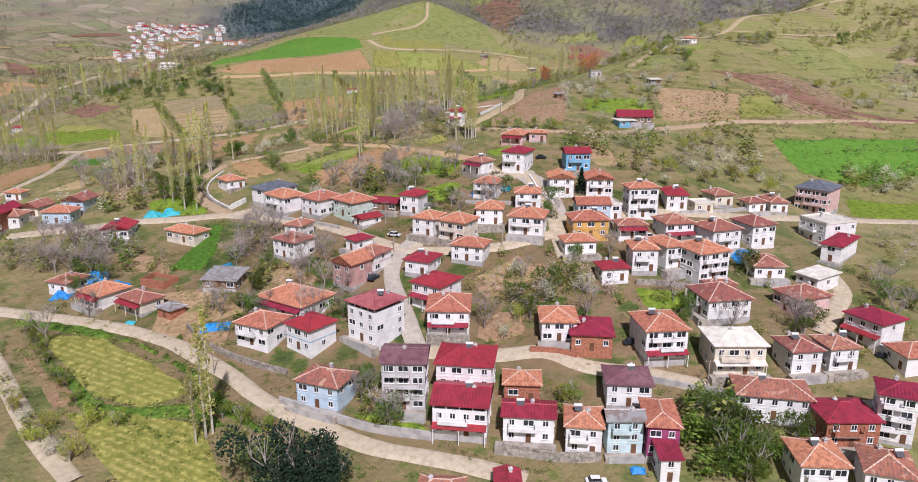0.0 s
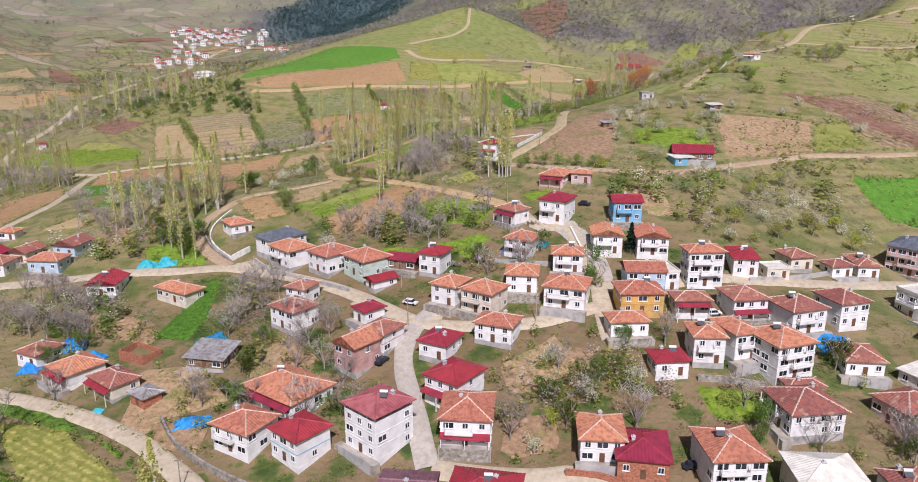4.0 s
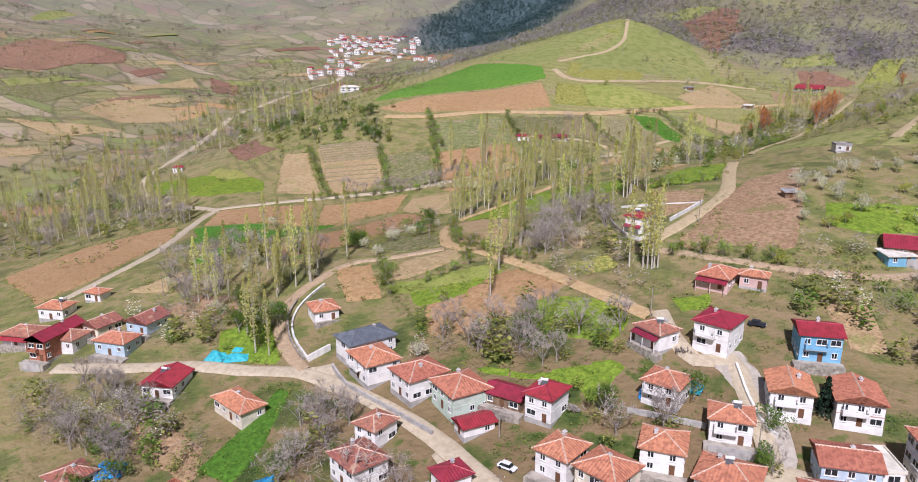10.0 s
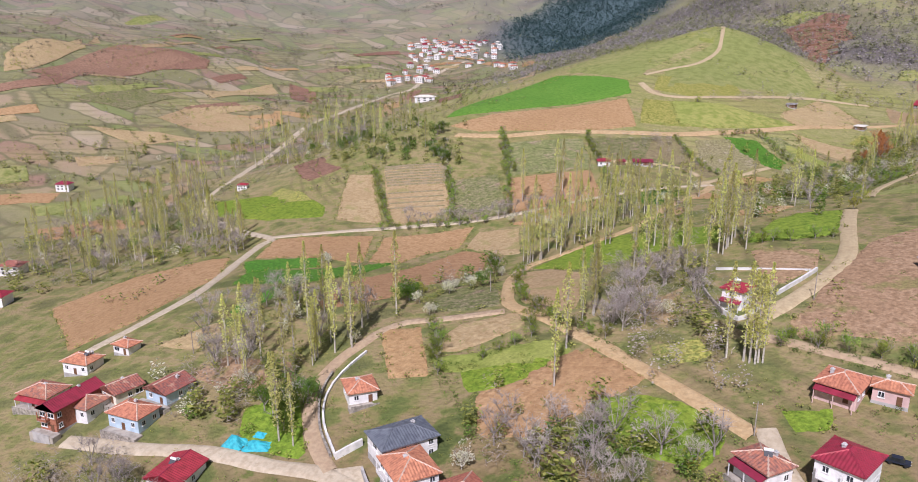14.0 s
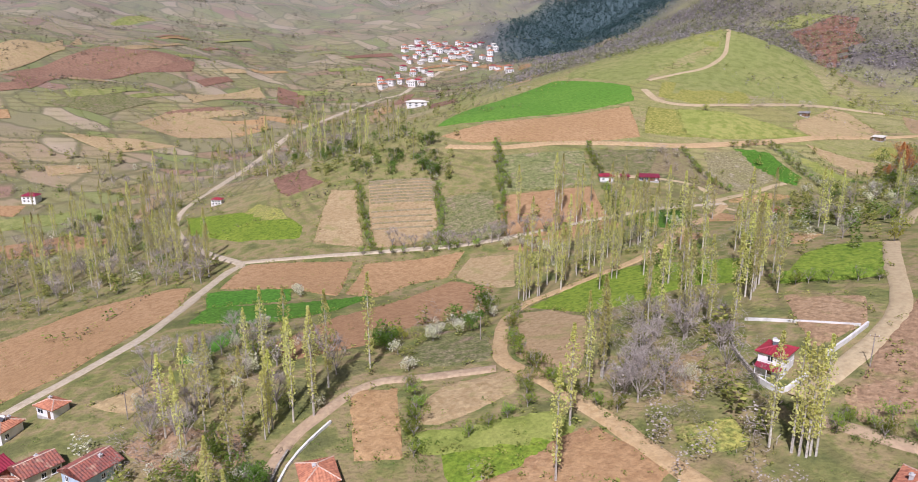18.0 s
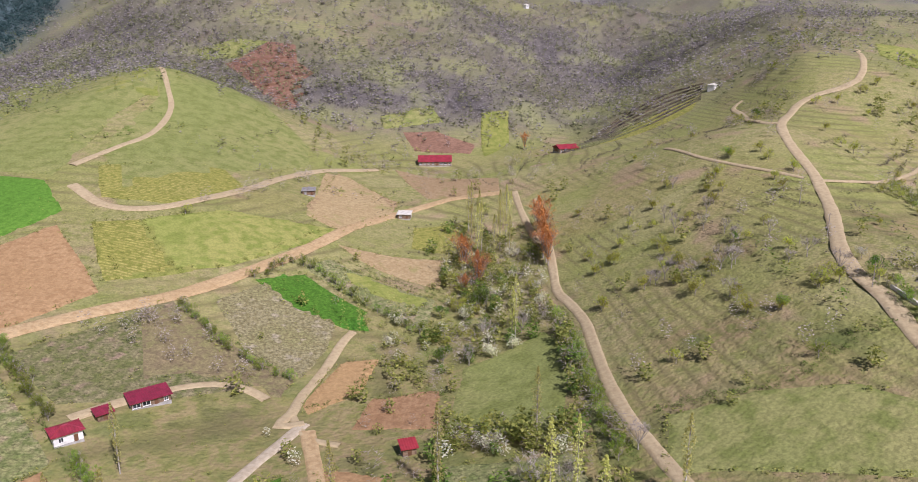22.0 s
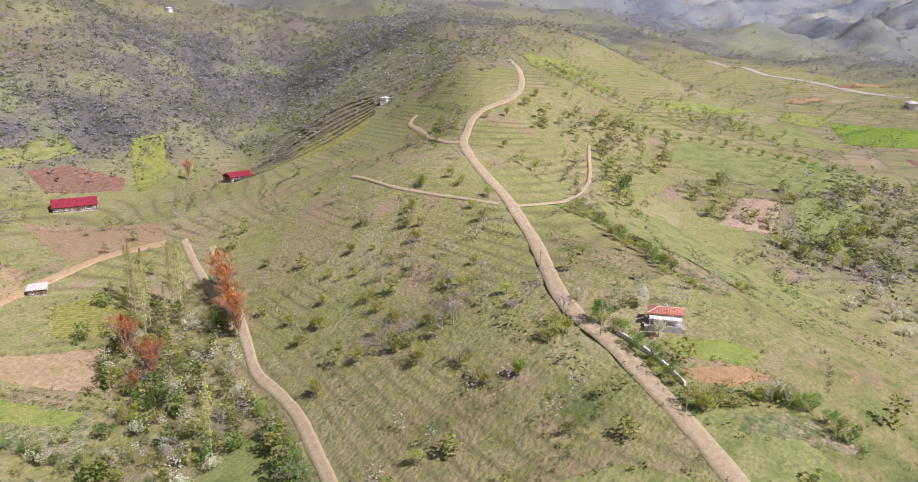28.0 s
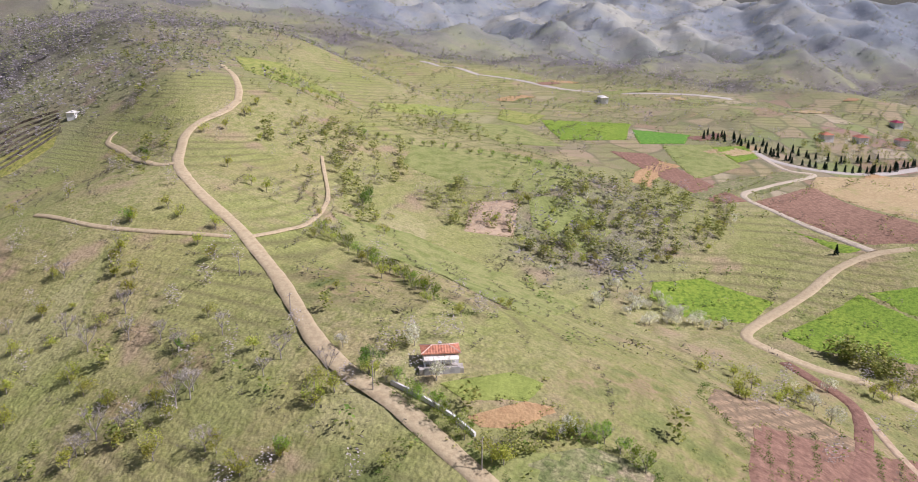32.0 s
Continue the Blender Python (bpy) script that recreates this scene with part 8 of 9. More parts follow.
copse([(-345, 345), (-270, 295), (-205, 335), (-190, 362), (-215, 372), (-260, 400), (-290, 470), (-370, 440)], 240, (0.62, 0.32, 0.03, 0.03))
copse([(-275, 553), (-154, 497), (-134, 448), (-221, 466)], 110, (0.15, 0.45, 0.35, 0.05))
copse([(-94, 418), (-14, 461), (44, 482), (29, 354), (-7, 325), (-73, 366)], 160, (0.5, 0.35, 0.1, 0.05))
copse([(-42, 308), (-6, 305), (0, 269), (-2, 249), (-28, 271)], 110, (0.85, 0.15, 0, 0))
copse([(-132, 235), (-96, 246), (-86, 232), (-98, 220), (-118, 220)], 70, (0.6, 0.25, 0.1, 0.05))
copse([(-50, 238), (-34, 229), (-13, 226), (-11, 214), (-32, 215), (-44, 223)], 26, (0.6, 0.25, 0.15, 0))
copse([(49, 563), (103, 639), (88, 550), (44, 482)], 80, (0.5, 0.3, 0.15, 0.05))
copse([(-128, 289), (-104, 335), (-80, 352), (-72, 321), (-95, 282), (-117, 272)], 45, (0.3, 0.35, 0.25, 0.1))
copse([(-137, 200), (-111, 208), (-82, 197), (-72, 177), (-97, 185), (-124, 187)], 48, (0.8, 0.1, 0.08, 0.02))
copse([(-70, 201), (-55, 205), (-44, 178), (-60, 181)], 18, (0.95, 0.05, 0, 0))
copse([(-49, 245), (-3, 236), (-0, 219), (-18, 214), (-39, 222)], 22, (0.75, 0.2, 0.05, 0))
copse([(34, 253), (75, 262), (67, 235), (47, 233), (33, 237)], 40, (0.35, 0.4, 0.15, 0.1))
copse([(-62, 561), (70, 576), (29, 321), (1, 346)], 45, (0.4, 0.45, 0.1, 0.05))
copse([(-131, 201), (-100, 200), (-82, 187), (-98, 183), (-123, 187)], 70, (0.85, 0.1, 0.05, 0))
copse([(-66, 197), (-51, 197), (-42, 165), (-59, 174)], 18, (0.95, 0.05, 0, 0))
copse([(-47, 238), (-12, 230), (2, 221), (-18, 214), (-44, 222)], 16, (0.75, 0.2, 0.05, 0))
copse([(55, 254), (117, 281), (110, 246), (71, 217), (50, 220)], 90, (0.75, 0.2, 0.0, 0.05))
copse([(-505, 898), (-422, 1085), (-140, 492), (-133, 438), (-233, 449), (-357, 574)], 220, (0.35, 0.5, 0.1, 0.05))
copse([(90, 734), (156, 506), (153, 379), (95, 286), (42, 297)], 60, (0.5, 0.45, 0.0, 0.05))
copse([(141, 263), (168, 262), (156, 242), (130, 241)], 30, (0.3, 0.4, 0.2, 0.1))
copse([(43, 124), (57, 124), (54, 105), (39, 105)], 40, (0.1, 0.4, 0.5, 0))
copse([(3, 164), (31, 167), (38, 160), (18, 154), (4, 147)], 10, (0.5, 0.35, 0.15, 0))
# hedgerows that follow the contours of the far slopes
for x0, x1, y0, y1, count in ((-900, -190, 250, 1250, 520), (-250, 60, 700, 1250, 90), (400, 1300, 100, 900, 380), (95, 330, 230, 420, 34)):
    X, Y = rng.uniform(x0, x1, count), rng.uniform(y0, y1, count)
    steps_left, share, across = rng.integers(8, 40, count), rng.uniform(0.2, 0.8, count), rng.random(count) < 0.25
    for k in range(40):
        EX, EY = ground(X + 3, Y) - ground(X - 3, Y), ground(X, Y + 3) - ground(X, Y - 3)
        norm = np.hypot(EX, EY) + 1e-6
        stride = rng.uniform(1.5, 5.0, count)
        X = X + np.where(across, EX, -EY) / norm * stride
        Y = Y + np.where(across, EY, EX) / norm * stride
        for x, y, q in zip(X[steps_left > k], Y[steps_left > k], share[steps_left > k]):
            if not on_road(x, y) and not on_house(x, y):
                ROWS_OF["bare" if rng.random() < q else "spring" if rng.random() < 0.7 else "green"].append((x + rng.normal(0, 0.8), y + rng.normal(0, 0.8), rng.uniform(0.35, 1.1)))
TWIG_STUFF = island_leaf("copse_twigs", [(0.32, 0.27, 0.225), (0.54, 0.47, 0.40), (0.40, 0.345, 0.29), (0.47, 0.405, 0.345)])
thicket("bare_copse", COPSES["bare"], TWIG_STUFF, "grey brown leafless trees in dense copses", 48, 1.7, 4.4, 0.5, 0.11)
thicket("spring_copse", COPSES["spring"], SHRUB_STUFF, "copse trees in fresh yellow green leaf", 70, 1.5, 4.2, 0.42)
thicket("green_copse", COPSES["green"], BED_STUFF, "deep green trees among gardens and creek", 120, 1.6, 4.0, 0.34)
thicket("blossom_copse", COPSES["blossom"], BLOSSOM_STUFF, "fruit trees in white blossom among the copses", 90, 1.3, 3.6, 0.24)
GRAZED = []
X, Y = rng.uniform(75, 290, 110), rng.uniform(405, 660, 110)
length = rng.integers(5, 26, 110)
for k in range(26):
    EX, EY = ground(X + 3, Y) - ground(X - 3, Y), ground(X, Y + 3) - ground(X, Y - 3)
    norm = np.hypot(EX, EY) + 1e-6
    stride = rng.uniform(1.2, 4.2, 110)
    X, Y = X - EY / norm * stride, Y + EX / norm * stride
    GRAZED += [(x + rng.normal(0, 0.5), y + rng.normal(0, 0.5), rng.uniform(0.3, 1.0)) for x, y in zip(X[length > k], Y[length > k]) if not on_road(x, y) and not on_house(x, y)]
HEDGEROW = island_leaf("hedgerow_growth", [(0.095, 0.085, 0.065), (0.33, 0.295, 0.205), (0.155, 0.14, 0.10), (0.235, 0.21, 0.15)])
thicket("bare_hedgerow", ROWS_OF["bare"], HEDGEROW, "dark leafless hedgerows along the contours", 9, 1.7, 4.0, 0.8, 0.3)
thicket("spring_hedgerow", ROWS_OF["spring"], SHRUB_STUFF, "hedgerow trees in fresh leaf along the contours", 9, 1.6, 4.0, 0.6)
thicket("green_hedgerow", ROWS_OF["green"], BED_STUFF, "deep green hedgerow trees on the slopes", 13, 1.7, 3.8, 0.6)
thicket("grazed_bushes", GRAZED, HEDGEROW, "low dark bushes along the grazing steps of the ridge", 26, 0.9, 1.3, 0.26)
thicket("slope_scrub", slope, HEDGEROW, "dark scrub and trees over the far western slopes", 8, 2.0, 4.2, 0.8)
dark_hedge([(149, 343), (123, 344)], 0.4)
dark_hedge([(155, 338), (127, 340)], 0.4)
dark_hedge([(161, 332), (132, 335)], 0.4)
dark_hedge([(169, 317), (149, 320)], 0.4)
dark_hedge([(169, 312), (155, 315)], 0.4)
dark_hedge([(382, 638), (389, 598), (373, 551), (382, 504)], 1.0)
dark_hedge([(385, 527), (396, 467), (358, 418)], 0.8)
dark_hedge([(199, 477), (170, 435), (148, 411)], 1.0)
dark_hedge([(-99, 160), (-89, 156), (-76, 151), (-64, 144), (-56, 136), (-51, 126)], 1.4)
dark_hedge([(-99, 156), (-85, 140), (-73, 127), (-61, 121), (-50, 116), (-41, 109), (-35, 105)], 1.4)
dark_hedge([(-60, 144), (-53, 135), (-44, 126), (-35, 119), (-31, 115)], 1.2)
dark_hedge([(-98, 165), (-87, 161), (-79, 157)], 1.0)
dark_hedge([(-103, 154), (-91, 137), (-78, 122), (-67, 112)], 2.2)
dark_hedge([(-1, 113), (7, 110), (15, 108)], 1.0)
dark_hedge([(35, 123), (44, 124), (50, 122)], 1.5)
dark_hedge([(-63, 315), (-55, 293), (-49, 283), (-39, 272), (-29, 264), (-19, 255)], 1.2)
dark_hedge([(-8, 299), (-8, 288), (-5, 279), (-1, 270), (5, 265)], 1.2)
dark_hedge([(-47, 274), (-45, 264), (-53, 254), (-61, 249)], 1.2)
dark_hedge([(-72, 269), (-67, 261), (-64, 252)], 1.0)
dark_hedge([(-91, 295), (-89, 305)], 2.0)
dark_hedge([(1, 328), (13, 326), (24, 329)], 1.0)
dark_hedge([(-155, 295), (-134, 298), (-120, 318)], 0.8)
dark_hedge([(10, 264), (18, 261)], 1.5)
dark_hedge([(10, 262), (20, 260), (33, 258)], 1.5)
dark_hedge([(-67, 255), (-58, 245), (-46, 228)], 1.2)
dark_hedge([(-142, 377), (-121, 385), (-101, 395), (-75, 408), (-58, 419)], 1.5)
dark_hedge([(-86, 516), (-72, 478), (-60, 446), (-52, 426)], 0.9)
dark_hedge([(-177, 450), (-144, 455)], 1.5)
dark_hedge([(-166, 491), (-136, 452)], 2.5)
dark_hedge([(-39, 537), (-28, 512), (-14, 494)], 0.9)
dark_hedge([(0, 558), (14, 545), (21, 529)], 0.8)
dark_hedge([(10, 565), (29, 554), (48, 529)], 0.8)
dark_hedge([(72, 494), (63, 469), (53, 446), (44, 423), (39, 409)], 1.0)
dark_hedge([(5, 477), (21, 470), (17, 454)], 0.9)
dark_hedge([(-13, 478), (-0, 482), (10, 500)], 0.8)
dark_hedge([(12, 446), (25, 438), (33, 426)], 1.5)
dark_hedge([(52, 420), (63, 414), (71, 407), (81, 406), (94, 406)], 0.9)
dark_hedge([(118, 426), (113, 416), (108, 404), (102, 393), (99, 386)], 1.0)
dark_hedge([(104, 392), (110, 384), (117, 377)], 1.5)
dark_hedge([(115, 377), (113, 370), (110, 362)], 1.0)
dark_hedge([(199, 477), (181, 447), (155, 419), (155, 405)], 0.8)
dark_hedge([(352, 547), (373, 501), (361, 451), (353, 416)], 1.5)
dark_hedge([(392, 637), (349, 560), (385, 527)], 1.2)
dark_hedge([(24, 243), (38, 245), (62, 253), (74, 263)], 1.2)
dark_hedge([(11, 259), (37, 263), (57, 263)], 1.5)
dark_hedge([(55, 224), (61, 217), (90, 220)], 2.0)
dark_hedge([(53.5, 421.2), (62.5, 415.3), (70.7, 409.1), (81.6, 408.2), (92.4, 406.8), (104.7, 406.2)], 1.6)
dark_hedge([(8, 261), (22, 256.5), (37, 252.5), (52, 253), (62, 256.5), (76, 265)], 1.2)
dark_hedge([(14, 262), (37, 257.5), (52, 258.5), (72, 267), (92, 279.5), (111, 291), (135, 301), (165, 312)], 1.2)
dark_hedge([(92, 274), (111, 285.5), (135, 295)], 1.2)
dark_hedge([(75, 276), (84, 318), (121, 320)], 1.0)
dark_hedge([(127, 342), (152, 356), (169, 356)], 1.2)
dark_hedge([(-70, 265.5), (-64.9, 254.7), (-57.5, 242.7)], 1.0)
dark_hedge([(-39.9, 536.4), (-26.7, 516.1), (-13.5, 494.6)], 0.8)
dark_hedge([(18.4, 570.1), (33.9, 553.5), (47.6, 533.8)], 0.8)
dark_hedge([(419, 680), (383, 610), (363, 547), (372, 508)], 1.4)
thicket("dark_hedge", DARK_HEDGES, DARK_STUFF, "dark green verges and hedges along lanes and banks", 28, 1.2, 1.2, 0.24)

# ---- walls, poles, cars, tarpaulins and other village things ----
WHITEWASH = plain("whitewash", (0.72, 0.70, 0.65), dirt=0.2)
BANK = material("terrace_bank", [(0.30, 0.26, 0.15), (0.24, 0.22, 0.10), (0.36, 0.29, 0.19)], (0.2, 1.0), bump=0.8, bump_scale=1.5)


def utility_pole(x, y, tall=6.5, turn=0.0):
    root = thing("utility_pole", x, y, turn, "grey wooden utility pole with a short cross arm", "pole", "utility poles")
    v, f = [], []
    limb(v, f, (0, 0, -0.5), (0, 0, tall), 0.13, 0.08, 7)
    piece("shaft", mesh_of("shaft", v, f, BARK), root)
    bm = bmesh.new()
    box(bm, -0.8, -0.05, tall - 0.55, 0.8, 0.05, tall - 0.45)
    part("cross_arm", bm, WALLS["timber"], root)
    for u in (-0.7, 0, 0.7):
        bm = bmesh.new()
        bmesh.ops.create_cone(bm, cap_ends=True, segments=6, radius1=0.06, radius2=0.04, depth=0.2, matrix=pose(u, 0, tall - 0.35))
        part("insulator", bm, TANK, root)


PAINT = {"white": plain("white_car_paint", (0.78, 0.78, 0.77), rough=0.3, dirt=0.05), "dark": plain("dark_car_paint", (0.03, 0.035, 0.05), rough=0.25, dirt=0.1), "red": plain("red_car_paint", (0.4, 0.03, 0.03), rough=0.3, dirt=0.1)}
TYRE = plain("tyre_rubber", (0.025, 0.025, 0.025), dirt=0.2)


def car(x, y, turn, paint, label):
    root = thing("car", x, y, turn, label, "car")
    bm = bmesh.new()
    v = box(bm, -1.75, -0.7, 0.25, 1.75, 0.7, 0.72)
    bmesh.ops.bevel(bm, geom=list(bm.edges), offset=0.09, segments=2, affect="EDGES")
    part("body", bm, PAINT[paint], root)
    bm = bmesh.new()
    v = box(bm, -1.35, -0.64, 0.7, 0.95, 0.64, 1.2)
    for q in v[4:]:
        q.co.x = q.co.x * 0.68 - 0.05
        q.co.y *= 0.84
    part("cabin", bm, GLASS, root, "dark cabin glass")
    bm = bmesh.new()
    box(bm, -0.98, -0.53, 1.2, 0.6, 0.53, 1.25)
    part("roof_panel", bm, PAINT[paint], root)
    for a in (-1.1, 1.1):
        for b in (-0.66, 0.66):
            bm = bmesh.new()
            bmesh.ops.create_cone(bm, cap_ends=True, segments=12, radius1=0.28, radius2=0.28, depth=0.2, matrix=pose(0, 0, 0, 90))
            part("wheel", bm, TYRE, root, "", (a, b, 0.28))
    for b in (-0.5, 0.5):
        bm = bmesh.new()
        box(bm, 1.72, b - 0.12, 0.48, 1.78, b + 0.12, 0.6)
        part("headlight", bm, TANK, root)


def tarpaulin(x, y, turn, w, d, h, mat, label):
    """A sheet drawn over a heap: high in the middle, creased, its edge on the ground."""
    n = 9
    v, f = [], []
    rng = random.Random(int(x * 10 + y))
    z0 = height(x, y)
    c, s = math.cos(radians(turn)), math.sin(radians(turn))
    for i in range(n):
        for j in range(n):
            a, b = i / (n - 1) * 2 - 1, j / (n - 1) * 2 - 1
            rise = max(0, 1 - max(abs(a), abs(b)) ** 3) * h * (0.75 + 0.25 * math.cos(3 * a + 2 * b)) + rng.uniform(-0.12, 0.12)
            px, py = a * w / 2 * (1 + rng.uniform(-0.07, 0.07)), b * d / 2 * (1 + rng.uniform(-0.07, 0.07))
            gx_, gy_ = x + c * px - s * py, y + s * px + c * py
            v.append((gx_, gy_, height(gx_, gy_) + max(0.08, rise)))
    for i in range(n - 1):
        for j in range(n - 1):
            k = i * n + j
            f.append((k, k + n, k + n + 1, k + 1))
    m = len(v)
    v += [(a, b, zz - 0.06) for a, b, zz in v]
    f += [tuple(q + m for q in reversed(face)) for face in f]
    return tagged(mesh_object("tarpaulin", v, f, mat), label, "tarpaulin")


def woodpile(x, y, turn, label):
    root = thing("woodpile", x, y, turn, label, "woodpile")
    rng = random.Random(int(x))
    for i in range(14):
        vv, ff = [], []
        u, r = rng.uniform(-1.6, 1.6), rng.uniform(0.1, 0.18)
        z = 0.15 + (i % 4) * 0.28
        limb(vv, ff, (u, -0.9, z), (u + rng.uniform(-0.4, 0.4), 0.9, z + rng.uniform(-0.1, 0.1)), r, r * 0.8, 6)
        piece("log", mesh_of("log", vv, ff, BARK), root)


def enclosure(corners, tall, label):
    """Roofless brick walls of an unfinished building."""
    cx, cy = sum(c[0] for c in corners) / 4, sum(c[1] for c in corners) / 4
    root = thing("unfinished_building", cx, cy, 0, label, "building")
    z0 = height(cx, cy)
    for a, b in zip(corners, corners[1:] + corners[:1]):
        bm = bmesh.new()
        span = math.hypot(b[0] - a[0], b[1] - a[1])
        box(bm, 0, -0.12, -0.8, span - 0.13, 0.12, tall)
        part("wall", bm, WALLS["brick"] if tall > 1.4 else WALLS["timber"], root, "", (a[0] - cx, a[1] - cy, 0), math.degrees(math.atan2(b[1] - a[1], b[0] - a[0])))


FAR_WALL = shared("wall", WALLS["white"], lambda bm: box(bm, -0.5, -0.5, -0.6, 0.5, 0.5, 1))


def far_roof_build(bm):
    a, b, c = 0.58, 0.58, 0.5
    base = [bm.verts.new(p) for p in ((-a, -b, 0), (a, -b, 0), (a, b, 0), (-a, b, 0))]
    top = [bm.verts.new(p) for p in ((-0.2, 0, c), (0.2, 0, c))]
    for q in ((0, 1, 5, 4), (2, 3, 4, 5)):
        bm.faces.new([(base + top)[i] for i in q])
    bm.faces.new((base[1], base[2], top[1]))
    bm.faces.new((base[3], base[0], top[0]))
    bm.faces.new(base[::-1])


FAR_ROOFS = [shared("roof", ROOFS[k], far_roof_build) for k in ("orange", "old", "crimson", "pale")]
FAR_WINDOWS = shared("window", GLASS, lambda bm: [box(bm, u - 0.06, -0.515, z, u + 0.06, -0.495, z + 0.2) for u in (-0.3, 0, 0.3) for z in (0.2, 0.62)])


def far_house(x, y, turn, w, d, h, tiles, label="white house of the distant hill village", group="distant village houses", sink=0.0):
    root = thing("distant_house", x, y, turn, label, "house", group, height(x, y) - sink)
    for name, me, z, tall in (("wall", FAR_WALL, 0, h), ("roof", FAR_ROOFS[tiles], h, h * 0.5), ("window", FAR_WINDOWS, 0, h)):
        ob = piece(name, me, root, "", (0, 0, z))
        ob.scale = (w, d, tall if name != "roof" else min(w, d) * 0.5)


def far_village(corners, n, seed):
    rng = random.Random(seed)
    lo, hi = [min(c[k] for c in corners) for k in (0, 1)], [max(c[k] for c in corners) for k in (0, 1)]
    placed = []
    tries = 0
    while len(placed) < n and tries < 6000:
        tries += 1
        x, y = rng.uniform(lo[0], hi[0]), rng.uniform(lo[1], hi[1])
        if inside(x, y, corners) and all(math.hypot(x - a, y - b) > 9.5 for a, b in placed):
            placed.append((x, y))
            far_house(x, y, rng.choice((0, 20, -25, 70)), rng.uniform(6, 10), rng.uniform(5.5, 8), rng.uniform(3.5, 6.5), rng.choice((0, 0, 1, 1, 2, 3)))


stone_wall([(-33.9, 125.7), (-24.0, 121.3), (-15.0, 117.9), (-4.1, 115.8)], "concrete retaining wall below the houses", 1.6, mat=CONCRETE)
stone_wall([(7.9, 112.8), (17.1, 110.6), (24.7, 110.5)], "stone retaining wall above the street", 1.7, mat=STONE)
stone_wall([(-61.0, 153.4), (-54.7, 145.9), (-43.9, 138.7), (-34.4, 134.4)], "old stone wall beside the street", 1.2, mat=STONE)
stone_wall([(36.7, 130.4), (47.3, 127.3), (52.5, 126.1)], "concrete street wall beside the pavement", 1.1, mat=CONCRETE)
stone_wall([(15.0, 138.9), (20.4, 138.4), (24.4, 136.9)], "brick garden wall in front of the house", 1.3, mat=WALLS['brick'])
stone_wall([(21.7, 216.8), (23.4, 207.3), (25.4, 201.0), (27.2, 198.9)], "pale wall along the main street", 1.0, mat=WHITEWASH)
stone_wall([(8.9, 284.3), (13.3, 291.0), (17.7, 298.4)], "white garden wall of the villa", 0.9, mat=WHITEWASH)
stone_wall([(-2.6, 275.5), (1.0, 271.5), (3.6, 274.1), (6.1, 277.9)], "white garden wall of the villa", 0.9, mat=WHITEWASH)
stone_wall([(-7.8, 298.5), (-7.3, 288.0), (-4.2, 279.3), (-2.3, 274.6)], "dark retaining wall below the villa", 0.9, mat=STONE)
stone_wall([(-82.2, 253.6), (-83.3, 243.6), (-82.1, 234.8), (-77.6, 226.3), (-69.6, 217.6)], "pale wall beside the loop road", 0.55, mat=WHITEWASH)
stone_wall([(-69.2, 217.0), (-65.8, 221.7)], "white wall beside the new villa", 1.4, mat=WHITEWASH)
stone_wall([(-62.0, 214.6), (-56.0, 208.4), (-45.3, 201.9), (-32.5, 194.4)], "concrete wall below the orange roofs", 1.2, mat=CONCRETE)
stone_wall([(-85.5, 243.2), (-83.6, 234.7), (-77.6, 224.8), (-70.5, 217.3)], "pale field wall along the track", 0.7, mat=STONE)
stone_wall([(2.2, 202.4), (13.8, 200.2), (15.7, 199.5)], "concrete garden wall between plots", 0.9, mat=CONCRETE)
stone_wall([(-5.4, 302.8), (2.3, 301.2), (10.6, 299.3), (16.5, 298.4)], "white rail fence along the field", 0.5, mat=WHITEWASH)
stone_wall([(41.8, 161.5), (49.8, 160.9), (54.3, 160.0)], "stone terrace wall under the houses", 1.2, mat=STONE)
stone_wall([(16.5, 156.5), (21.5, 159.5), (24.6, 162.8)], "stone field wall across the gardens", 0.7, mat=STONE)
stone_wall([(115.0, 415.5), (112.7, 408.1), (109.7, 400.9), (106.5, 395.1)], "pale wall along the ridge garden", 0.7, mat=WHITEWASH)
stone_wall([(61.7, 196.6), (74.2, 200.9), (90.7, 210.0)], "concrete yard wall by the street", 1.0, mat=CONCRETE)
stone_wall([(-177.1, 446.9), (-159.9, 449.5), (-143.4, 452.4)], "dry terrace bank across the slope", 0.9, 1.2, BANK)
stone_wall([(-175.1, 443.5), (-158.3, 446.3), (-142.3, 449.2)], "dry terrace bank across the slope", 0.9, 1.2, BANK)
stone_wall([(-173.2, 440.1), (-156.8, 443.2), (-141.2, 446.2)], "dry terrace bank across the slope", 0.9, 1.2, BANK)
stone_wall([(-171.4, 436.9), (-155.2, 440.1), (-140.1, 443.2)], "dry terrace bank across the slope", 0.9, 1.2, BANK)
stone_wall([(-169.6, 433.7), (-153.7, 437.1), (-139.0, 440.2)], "dry terrace bank across the slope", 0.9, 1.2, BANK)
stone_wall([(-167.8, 430.6), (-152.2, 434.2), (-138.0, 437.3)], "dry terrace bank across the slope", 0.9, 1.2, BANK)
stone_wall([(-166.1, 427.6), (-150.8, 431.3), (-136.9, 434.4)], "dry terrace bank across the slope", 0.9, 1.2, BANK)
stone_wall([(-164.4, 424.6), (-149.4, 428.5), (-135.9, 431.6)], "dry terrace bank across the slope", 0.9, 1.2, BANK)
